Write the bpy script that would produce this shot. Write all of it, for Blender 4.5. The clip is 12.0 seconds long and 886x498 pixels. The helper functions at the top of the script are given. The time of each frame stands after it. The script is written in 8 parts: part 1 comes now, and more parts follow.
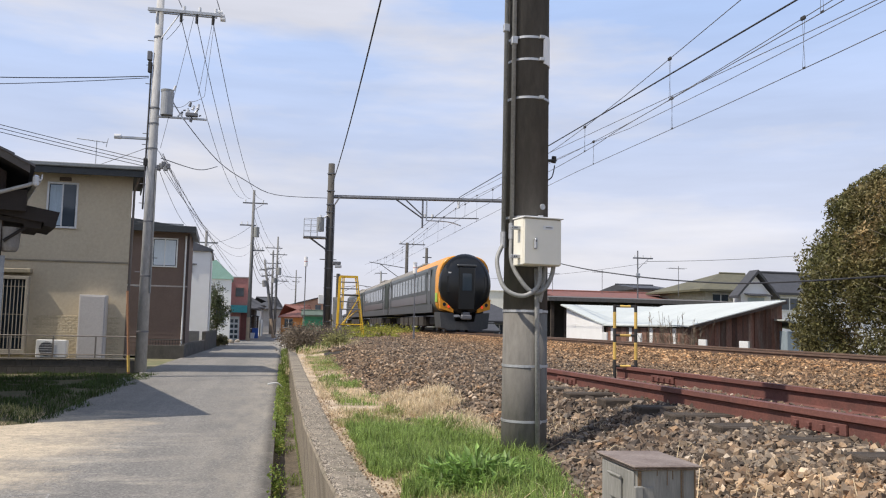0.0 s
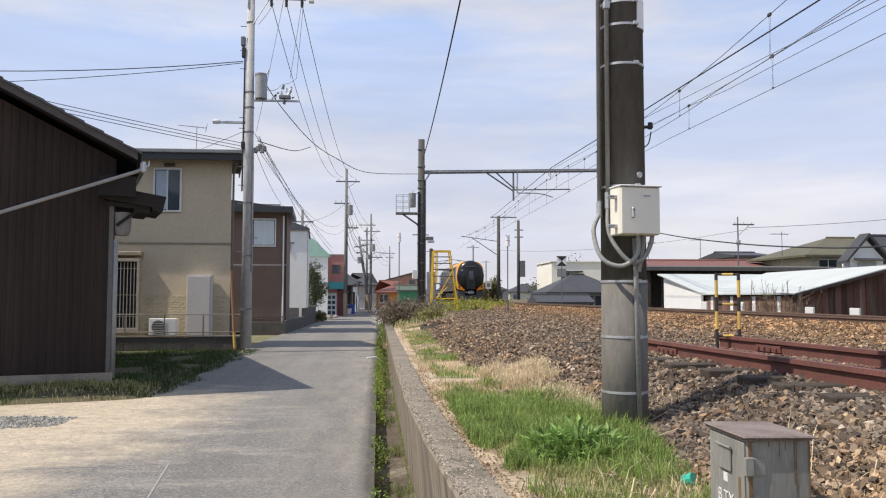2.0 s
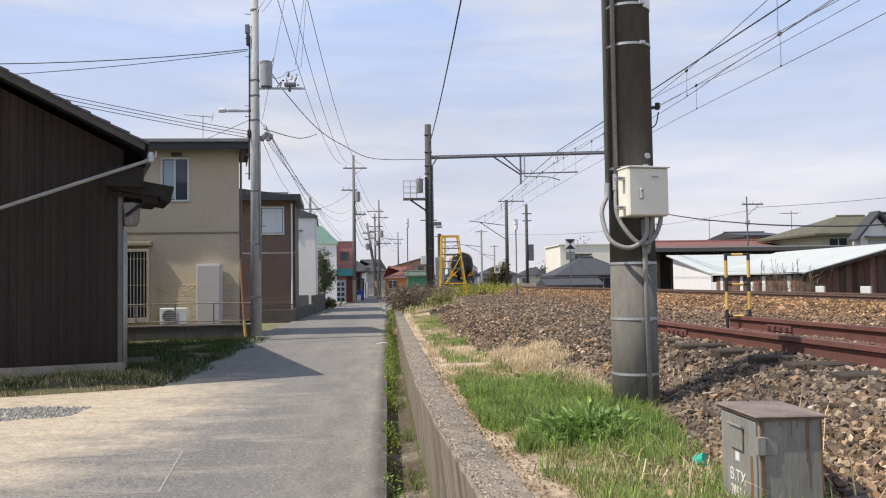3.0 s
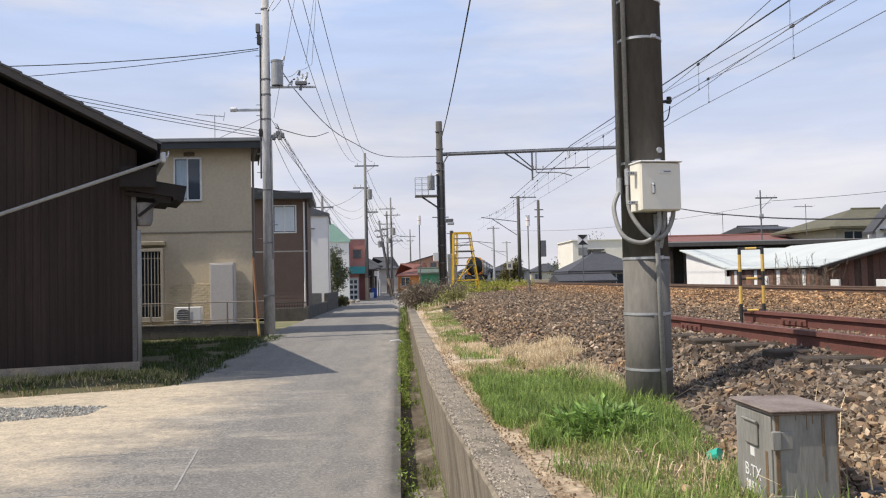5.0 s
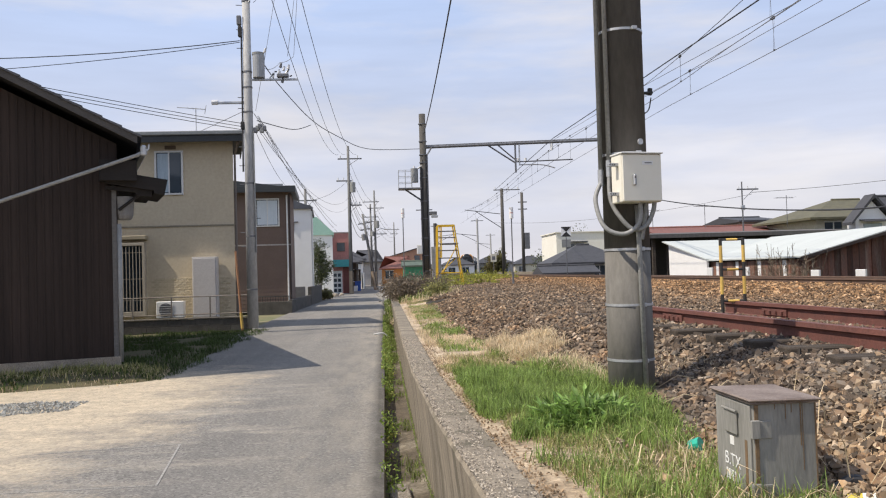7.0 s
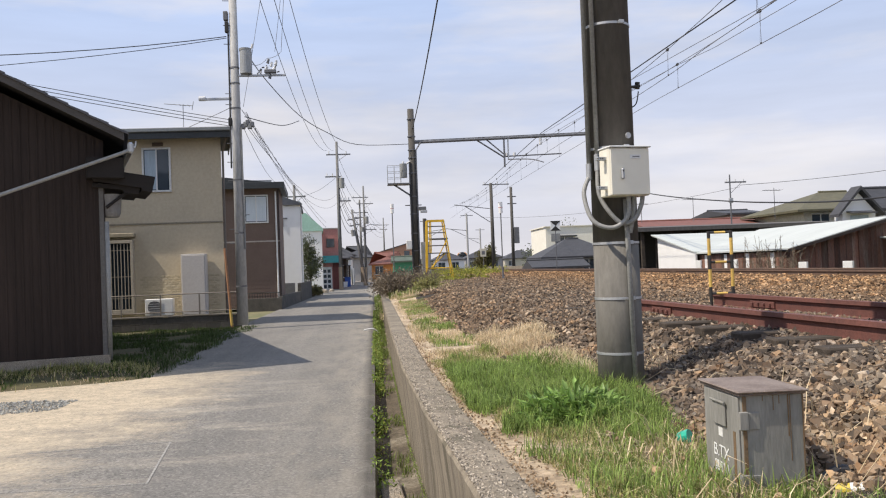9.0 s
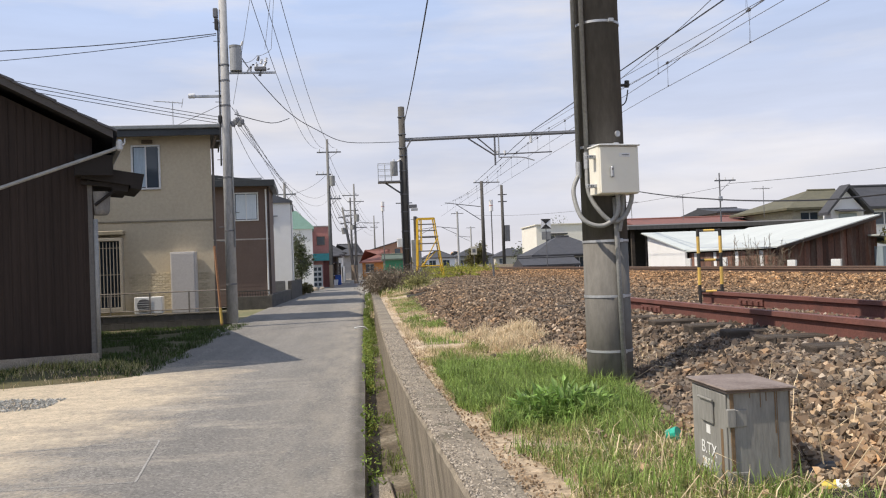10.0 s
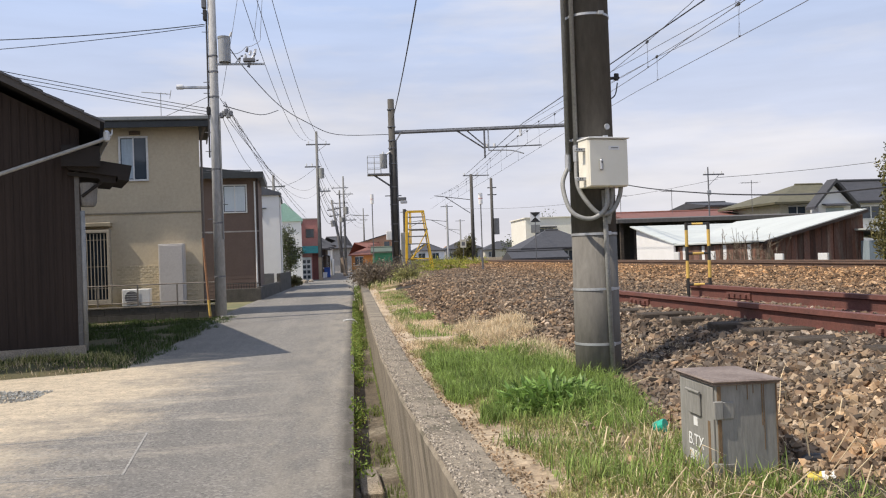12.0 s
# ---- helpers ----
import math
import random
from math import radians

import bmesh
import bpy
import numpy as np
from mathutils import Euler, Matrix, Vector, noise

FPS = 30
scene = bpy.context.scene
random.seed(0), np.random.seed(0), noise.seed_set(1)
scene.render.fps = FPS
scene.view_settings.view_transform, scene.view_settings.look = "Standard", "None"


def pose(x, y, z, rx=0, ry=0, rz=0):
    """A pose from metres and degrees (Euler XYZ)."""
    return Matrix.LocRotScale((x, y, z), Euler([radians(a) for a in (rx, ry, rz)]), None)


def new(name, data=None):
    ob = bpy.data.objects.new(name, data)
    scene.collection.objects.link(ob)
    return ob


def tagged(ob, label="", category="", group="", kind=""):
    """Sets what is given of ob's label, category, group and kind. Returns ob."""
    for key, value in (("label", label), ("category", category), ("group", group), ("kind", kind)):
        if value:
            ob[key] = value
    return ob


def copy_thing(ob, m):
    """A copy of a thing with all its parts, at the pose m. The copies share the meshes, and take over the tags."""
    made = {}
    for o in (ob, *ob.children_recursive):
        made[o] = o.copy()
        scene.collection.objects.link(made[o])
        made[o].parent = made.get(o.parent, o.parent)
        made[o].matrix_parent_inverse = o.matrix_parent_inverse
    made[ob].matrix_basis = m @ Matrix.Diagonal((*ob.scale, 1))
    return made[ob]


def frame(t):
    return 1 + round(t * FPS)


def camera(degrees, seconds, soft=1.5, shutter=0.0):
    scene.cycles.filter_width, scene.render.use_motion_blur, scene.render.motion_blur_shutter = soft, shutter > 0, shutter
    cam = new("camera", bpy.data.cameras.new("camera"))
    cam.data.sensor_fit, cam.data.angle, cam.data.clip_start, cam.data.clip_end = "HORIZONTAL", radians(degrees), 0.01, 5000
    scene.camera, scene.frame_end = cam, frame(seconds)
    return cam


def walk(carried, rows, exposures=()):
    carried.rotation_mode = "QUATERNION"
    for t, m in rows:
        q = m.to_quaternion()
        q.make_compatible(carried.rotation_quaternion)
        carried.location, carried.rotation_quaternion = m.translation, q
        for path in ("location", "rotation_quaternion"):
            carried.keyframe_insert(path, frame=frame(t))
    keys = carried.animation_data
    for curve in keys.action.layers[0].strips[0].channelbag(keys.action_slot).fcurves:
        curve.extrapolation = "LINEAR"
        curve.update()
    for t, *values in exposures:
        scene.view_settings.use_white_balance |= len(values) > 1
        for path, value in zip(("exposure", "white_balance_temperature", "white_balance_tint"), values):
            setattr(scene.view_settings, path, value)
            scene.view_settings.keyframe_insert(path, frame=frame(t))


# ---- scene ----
cam = camera(57, 12.0, soft=1.15)
PATH = [  # seconds, x, y, z, yaw, pitch, roll
    (0, -0.002, -0.011, 1.563, -11.01, 5.33, -1.22),
    (0.5, -0.010, -0.012, 1.563, -8.37, 4.40, -0.86),
    (1, -0.022, -0.014, 1.562, -6.28, 4.08, -0.81),
    (1.5, -0.030, -0.015, 1.561, -5.16, 3.83, -0.80),
    (2, -0.032, -0.015, 1.560, -4.49, 3.39, -0.12),
    (2.5, -0.032, -0.012, 1.559, -4.06, 2.80, 0.55),
    (3, -0.031, -0.010, 1.558, -3.86, 2.35, 0.83),
    (5, -0.028, -0.009, 1.557, -2.98, 2.15, 1.34),
    (5.5, -0.025, -0.008, 1.556, -3.28, 2.15, 1.37),
    (6, -0.022, -0.007, 1.556, -3.66, 2.05, 1.51),
    (6.5, -0.018, -0.004, 1.555, -3.94, 1.78, 1.56),
    (7, -0.014, -0.003, 1.554, -4.09, 1.61, 1.68),
    (9, -0.010, -0.005, 1.554, -4.80, 1.24, 2.17),
    (9.5, -0.006, -0.005, 1.554, -5.13, 1.21, 2.13),
    (10, -0.003, -0.007, 1.554, -5.45, 1.07, 2.16),
    (10.5, -0.002, -0.006, 1.552, -5.79, 0.90, 2.11),
    (11, -0.002, -0.006, 1.552, -6.01, 0.78, 2.02),
    (11.5, -0.000, -0.003, 1.550, -6.15, 0.64, 1.98),
    (12, 0.000, 0.000, 1.550, -6.20, 0.55, 2.00)]
walk(cam, [(t, pose(x, y, z, 90 + p, r, a)) for t, x, y, z, a, p, r in PATH],
     exposures=((0.0, 0.0, 6560, 11), (3.0, 0.0, 6620, 11), (12.0, 0.0, 6760, 11)))

# ---- light ----
SUN_WAY = Vector((0.565, 0.135, -0.80)).normalized()
world = bpy.data.worlds.new("sky")
scene.world = world
world.use_nodes = True


def build_sky():
    nt = world.node_tree
    nt.nodes.clear()
    out = nt.nodes.new("ShaderNodeOutputWorld")
    bg = nt.nodes.new("ShaderNodeBackground")
    sky = nt.nodes.new("ShaderNodeTexSky")
    sky.sky_type = "NISHITA"
    sky.sun_disc = False
    sky.sun_elevation = math.asin(-SUN_WAY.z)
    sky.sun_rotation = math.atan2(-SUN_WAY.x, -SUN_WAY.y)
    sky.air_density, sky.dust_density, sky.ozone_density = 1.0, 1.2, 2.0
    co = nt.nodes.new("ShaderNodeTexCoord")
    mp = nt.nodes.new("ShaderNodeMapping")
    mp.inputs["Scale"].default_value = (1.5, 1.5, 6.0)
    nt.links.new(co.outputs["Generated"], mp.inputs["Vector"])
    n1 = nt.nodes.new("ShaderNodeTexNoise")
    n1.inputs["Scale"].default_value, n1.inputs["Detail"].default_value, n1.inputs["Roughness"].default_value = 1.3, 6, 0.55
    nt.links.new(mp.outputs[0], n1.inputs["Vector"])
    ramp = nt.nodes.new("ShaderNodeValToRGB")
    ramp.color_ramp.elements[0].position, ramp.color_ramp.elements[1].position = 0.46, 0.62
    ramp.color_ramp.elements[0].color, ramp.color_ramp.elements[1].color = (0, 0, 0, 1), (0.9, 0.9, 0.9, 1)
    nt.links.new(n1.outputs["Fac"], ramp.inputs[0])
    sep = nt.nodes.new("ShaderNodeSeparateXYZ")
    nt.links.new(co.outputs["Generated"], sep.inputs[0])
    low = nt.nodes.new("ShaderNodeMapRange")  # thin veil of cloud that thickens to the horizon
    low.inputs[1].default_value, low.inputs[2].default_value, low.inputs[3].default_value, low.inputs[4].default_value = 0.0, 0.45, 0.95, 0.80
    nt.links.new(sep.outputs["Z"], low.inputs[0])
    cloud = nt.nodes.new("ShaderNodeMix")
    cloud.data_type = "RGBA"
    cloud.inputs["B"].default_value = (0.83, 0.83, 0.885, 1)
    nt.links.new(ramp.outputs[0], cloud.inputs["Factor"])
    mix = nt.nodes.new("ShaderNodeMix")
    mix.data_type = "RGBA"
    veil = nt.nodes.new("ShaderNodeValToRGB")  # greyish white at the horizon, bluer above
    veil.color_ramp.elements[0].position, veil.color_ramp.elements[1].position = 0.02, 0.36
    veil.color_ramp.elements[0].color, veil.color_ramp.elements[1].color = (0.73, 0.735, 0.81, 1), (0.50, 0.66, 1.0, 1)
    nt.links.new(sep.outputs["Z"], veil.inputs[0])
    # long flat streaks of grey and white in the low cloud
    mp2 = nt.nodes.new("ShaderNodeMapping")
    mp2.inputs["Scale"].default_value = (1.6, 1.6, 13.0)
    mp2.inputs["Rotation"].default_value = (0.03, -0.05, 0)
    nt.links.new(co.outputs["Generated"], mp2.inputs["Vector"])
    n2 = nt.nodes.new("ShaderNodeTexNoise")
    n2.inputs["Scale"].default_value, n2.inputs["Detail"].default_value, n2.inputs["Roughness"].default_value = 1.7, 7, 0.55
    nt.links.new(mp2.outputs[0], n2.inputs["Vector"])
    streak = nt.nodes.new("ShaderNodeMapRange")
    streak.inputs[1].default_value, streak.inputs[2].default_value, streak.inputs[3].default_value, streak.inputs[4].default_value = 0.32, 0.68, 0.94, 1.10
    nt.links.new(n2.outputs["Fac"], streak.inputs[0])
    lift = nt.nodes.new("ShaderNodeVectorMath")
    lift.operation = "SCALE"
    lift.inputs["Scale"].default_value = 10.2
    nt.links.new(veil.outputs[0], cloud.inputs["A"])
    barred = nt.nodes.new("ShaderNodeVectorMath")
    barred.operation = "SCALE"
    nt.links.new(cloud.outputs["Result"], barred.inputs[0])
    nt.links.new(streak.outputs[0], barred.inputs["Scale"])
    nt.links.new(barred.outputs[0], lift.inputs[0])
    nt.links.new(lift.outputs[0], mix.inputs["B"])
    nt.links.new(low.outputs[0], mix.inputs["Factor"])
    nt.links.new(sky.outputs[0], mix.inputs["A"])
    nt.links.new(mix.outputs["Result"], bg.inputs["Color"])
    bg.inputs["Strength"].default_value = 0.10
    nt.links.new(bg.outputs[0], out.inputs["Surface"])


build_sky()
sun = new("sun", bpy.data.lights.new("sun", "SUN"))
sun.data.energy, sun.data.angle, sun.data.color = 4.8, radians(0.6), (1.0, 0.93, 0.82)
sun.rotation_mode = "QUATERNION"
sun.rotation_quaternion = SUN_WAY.to_track_quat("-Z", "Y")
scene.view_settings.exposure = 0.0

# ---- materials ----
MATS = {}


def mat(name, c1, c2=None, scale=8.0, rough=0.8, metal=0.0, bump=0.0, bump_scale=None, fine=0.25, fine_scale=None, stretch=(1, 1, 1), island=0.0, obj=0.0, c3=None, big=0.6, spec=0.4, glow=0.0, trans=0.0):
    """A surface of two colours mixed at two scales, with grain, stains and fine relief."""
    if name in MATS:
        return MATS[name]
    m = bpy.data.materials.new(name)
    m.use_nodes = True
    nt = m.node_tree
    b = nt.nodes["Principled BSDF"]
    c2 = c2 or tuple(v * 0.75 for v in c1)
    co = nt.nodes.new("ShaderNodeTexCoord")
    mp = nt.nodes.new("ShaderNodeMapping")
    mp.inputs["Scale"].default_value = stretch
    nt.links.new(co.outputs["Object"], mp.inputs[0])

    def tex(sc, detail, rough_=0.6):
        n = nt.nodes.new("ShaderNodeTexNoise")
        n.inputs["Scale"].default_value, n.inputs["Detail"].default_value, n.inputs["Roughness"].default_value = sc, detail, rough_
        nt.links.new(mp.outputs[0], n.inputs["Vector"])
        return n

    def mixed(fac, a, bb, mode="MIX"):
        x = nt.nodes.new("ShaderNodeMix")
        x.data_type, x.blend_type = "RGBA", mode
        for key, v in (("Factor", fac), ("A", a), ("B", bb)):
            if isinstance(v, (int, float)):
                x.inputs[key].default_value = v
            elif isinstance(v, tuple):
                x.inputs[key].default_value = (*v, 1)
            else:
                nt.links.new(v, x.inputs[key])
        return x.outputs["Result"]

    def ramped(sock, lo, hi):
        r = nt.nodes.new("ShaderNodeMapRange")
        r.inputs[1].default_value, r.inputs[2].default_value = lo, hi
        nt.links.new(sock, r.inputs[0])
        return r.outputs[0]

    large, small = tex(scale, 5), tex(fine_scale or scale * 9, 4, 0.7)
    col = mixed(ramped(large.outputs["Fac"], 0.5 - big / 3, 0.5 + big / 3), c1, c2)
    if c3:
        stain = tex(scale * 0.37, 6, 0.65)
        col = mixed(ramped(stain.outputs["Fac"], 0.52, 0.68), col, c3)
    col = mixed(fine, col, ramped(small.outputs["Fac"], 0.25, 0.75), "OVERLAY")
    for amount, sock in ((island, "Random Per Island"), (obj, "Random")):
        if amount:
            g = nt.nodes.new("ShaderNodeNewGeometry" if sock != "Random" else "ShaderNodeObjectInfo")
            r = nt.nodes.new("ShaderNodeMapRange")
            r.inputs[3].default_value, r.inputs[4].default_value = 1 - amount, 1 + amount
            nt.links.new(g.outputs[sock], r.inputs[0])
            col = mixed(1.0, col, r.outputs[0], "MULTIPLY")
    nt.links.new(col, b.inputs["Base Color"])
    b.inputs["Roughness"].default_value, b.inputs["Metallic"].default_value = rough, metal
    b.inputs["Specular IOR Level"].default_value = spec
    if trans:
        tl = nt.nodes.new("ShaderNodeBsdfTranslucent")
        nt.links.new(col, tl.inputs["Color"])
        ms = nt.nodes.new("ShaderNodeMixShader")
        ms.inputs[0].default_value = trans
        nt.links.new(b.outputs[0], ms.inputs[1])
        nt.links.new(tl.outputs[0], ms.inputs[2])
        nt.links.new(ms.outputs[0], nt.nodes["Material Output"].inputs["Surface"])
    if bump:
        bp = nt.nodes.new("ShaderNodeBump")
        bp.inputs["Strength"].default_value, bp.inputs["Distance"].default_value = min(bump, 1), 0.02
        nt.links.new(tex(bump_scale or scale * 6, 6, 0.65).outputs["Fac"], bp.inputs["Height"])
        nt.links.new(bp.outputs[0], b.inputs["Normal"])
    if glow:
        b.inputs["Emission Color"].default_value, b.inputs["Emission Strength"].default_value = (*c1, 1), glow
    MATS[name] = m
    return m




def lane_material():
    """Worn asphalt full of pale grit, with dust scuffed over it and sand blown in from the apron."""
    m = mat("asphalt_lane", (0.172, 0.161, 0.145), (0.235, 0.22, 0.198), 0.9, 0.92, bump=0.6, bump_scale=110, fine=0.5, fine_scale=45, c3=(0.24, 0.222, 0.195), big=0.9)
    nt = m.node_tree
    b = nt.nodes["Principled BSDF"]
    base = b.inputs["Base Color"].links[0].from_socket
    co = nt.nodes.new("ShaderNodeTexCoord")
    sep = nt.nodes.new("ShaderNodeSeparateXYZ")
    nt.links.new(co.outputs["Object"], sep.inputs[0])

    def math_node(op, a, c):
        n = nt.nodes.new("ShaderNodeMath")
        n.operation = op
        for i, v in enumerate((a, c)):
            if isinstance(v, (int, float)):
                n.inputs[i].default_value = v
            else:
                nt.links.new(v, n.inputs[i])
        return n.outputs[0]

    def rng(sock, a, c, lo=0.0, hi=1.0):
        n = nt.nodes.new("ShaderNodeMapRange")
        n.inputs[1].default_value, n.inputs[2].default_value, n.inputs[3].default_value, n.inputs[4].default_value = a, c, lo, hi
        nt.links.new(sock, n.inputs[0])
        return n.outputs[0]

    def grain(scale, detail, rough, stretch=(1, 1, 1)):
        mp = nt.nodes.new("ShaderNodeMapping")
        mp.inputs["Scale"].default_value = stretch
        nt.links.new(co.outputs["Object"], mp.inputs[0])
        n = nt.nodes.new("ShaderNodeTexNoise")
        n.inputs["Scale"].default_value, n.inputs["Detail"].default_value, n.inputs["Roughness"].default_value = scale, detail, rough
        nt.links.new(mp.outputs[0], n.inputs["Vector"])
        return n.outputs["Fac"]

    def mixed(fac, a, c, mode="MIX"):
        n = nt.nodes.new("ShaderNodeMix")
        n.data_type, n.blend_type = "RGBA", mode
        for key, v in (("Factor", fac), ("A", a), ("B", c)):
            if isinstance(v, (int, float)):
                n.inputs[key].default_value = v
            elif isinstance(v, tuple):
                n.inputs[key].default_value = (*v, 1)
            else:
                nt.links.new(v, n.inputs[key])
        return n.outputs["Result"]

    # pale and dark grit
    cell = nt.nodes.new("ShaderNodeTexVoronoi")
    cell.inputs["Scale"].default_value = 48
    nt.links.new(co.outputs["Object"], cell.inputs["Vector"])
    tone = nt.nodes.new("ShaderNodeSeparateColor")
    nt.links.new(cell.outputs["Color"], tone.inputs[0])
    col = mixed(math_node("MULTIPLY", rng(tone.outputs[0], 0.62, 1.0), 0.55), base, (0.40, 0.375, 0.34))
    col = mixed(math_node("MULTIPLY", rng(tone.outputs[1], 0.6, 1.0), 0.6), col, (0.075, 0.072, 0.068))
    # smoother, darker wheel tracks and a dark seam along the drain
    wheel = rng(grain(0.55, 4, 0.6, (2.6, 0.10, 1)), 0.40, 0.62)
    col = mixed(math_node("MULTIPLY", wheel, 0.35), col, (0.125, 0.12, 0.113))
    col = mixed(math_node("MULTIPLY", rng(sep.outputs["X"], -1.5, -0.35), rng(grain(1.3, 7, 0.7, (2.0, 0.5, 1)), 0.40, 0.64, 0.0, 0.52)), col, (0.36, 0.32, 0.26))
    col = mixed(math_node("MULTIPLY", rng(sep.outputs["X"], -0.24, -0.12), rng(grain(3.0, 5, 0.65), 0.3, 0.55, 0.45, 0.9)), col, (0.085, 0.078, 0.068))
    # short dusty scuffs across the lane
    scuff = rng(grain(1.0, 7, 0.72, (0.55, 1.9, 1)), 0.51, 0.68)
    place = math_node("MULTIPLY", rng(sep.outputs["X"], -0.5, -1.5), math_node("MULTIPLY", rng(sep.outputs["Y"], 5.5, 8.2), rng(sep.outputs["Y"], 13.5, 10.5)))
    place = math_node("MULTIPLY", place, rng(grain(11.0, 9, 0.82), 0.40, 0.58, 0.2, 1.0))
    col = mixed(math_node("MULTIPLY", math_node("MULTIPLY", scuff, place), 0.85), col, (0.54, 0.475, 0.38))
    # sand
    drift = math_node("ADD", math_node("MULTIPLY", grain(0.75, 8, 0.66, (0.8, 1.25, 1)), 1.25), math_node("MULTIPLY", grain(6.0, 6, 0.7), 0.28))
    near = math_node("MULTIPLY", rng(sep.outputs["X"], -1.2, -4.2), rng(sep.outputs["Y"], 16.0, 12.5))
    near = math_node("MULTIPLY", near, rng(sep.outputs["Y"], 4.5, 10.5, 0.50, 1.0))
    fac = rng(math_node("ADD", math_node("MULTIPLY", near, 0.95), math_node("ADD", drift, math_node("MULTIPLY", math_node("SUBTRACT", grain(14.0, 8, 0.8), 0.5), 0.7))), 0.98, 1.40)
    grit = grain(5.0, 10, 0.8)
    sand = nt.nodes.new("ShaderNodeValToRGB")
    sand.color_ramp.elements[0].position, sand.color_ramp.elements[1].position = 0.34, 0.64
    sand.color_ramp.elements[0].color, sand.color_ramp.elements[1].color = (0.37, 0.315, 0.238, 1), (0.68, 0.56, 0.40, 1)
    nt.links.new(grit, sand.inputs[0])
    speck = mixed(math_node("MULTIPLY", rng(tone.outputs[2], 0.7, 1.0), 0.5), sand.outputs[0], (0.17, 0.16, 0.145))
    col = mixed(math_node("MULTIPLY", fac, 0.92), col, speck)
    nt.links.new(col, b.inputs["Base Color"])
    return m


ASPHALT = lane_material()
DUST = mat("dusty_concrete", (0.44, 0.40, 0.33), (0.30, 0.285, 0.26), 0.8, 0.95, bump=0.4, bump_scale=50, fine=0.35, c3=(0.50, 0.42, 0.31))
SOIL = mat("soil", (0.56, 0.45, 0.32), (0.33, 0.245, 0.16), 2.2, 1.0, bump=0.9, bump_scale=45, fine=0.6, c3=(0.17, 0.125, 0.08))
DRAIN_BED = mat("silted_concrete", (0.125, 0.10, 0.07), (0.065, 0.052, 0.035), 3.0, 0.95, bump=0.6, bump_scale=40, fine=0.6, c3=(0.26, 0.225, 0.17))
# verge earth, its colour darkened to deepen the barn's shadow on it
SHADED_VERGE_SOIL = mat("shaded_verge_soil", (0.075, 0.08, 0.035), (0.12, 0.095, 0.055), 1.2, 1.0, bump=0.7, bump_scale=20)
GRASSLAND = mat("rough_ground", (0.12, 0.13, 0.06), (0.22, 0.19, 0.11), 0.6, 1.0, bump=0.6, bump_scale=12)
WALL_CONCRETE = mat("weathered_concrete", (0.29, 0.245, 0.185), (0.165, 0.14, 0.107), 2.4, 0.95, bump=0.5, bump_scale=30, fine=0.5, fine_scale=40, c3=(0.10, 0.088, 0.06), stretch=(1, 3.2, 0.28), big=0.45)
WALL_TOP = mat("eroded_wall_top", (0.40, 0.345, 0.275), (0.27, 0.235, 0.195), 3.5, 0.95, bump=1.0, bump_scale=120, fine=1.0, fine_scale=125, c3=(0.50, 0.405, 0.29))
POLE_CONCRETE = mat("pole_concrete", (0.47, 0.465, 0.455), (0.37, 0.365, 0.355), 1.6, 0.85, bump=0.2, bump_scale=40, stretch=(1, 1, 0.3))
POLE_DARK = mat("dark_pole_concrete", (0.098, 0.09, 0.08), (0.07, 0.065, 0.058), 2.5, 0.85, bump=0.25, bump_scale=50, stretch=(1, 1, 0.25))


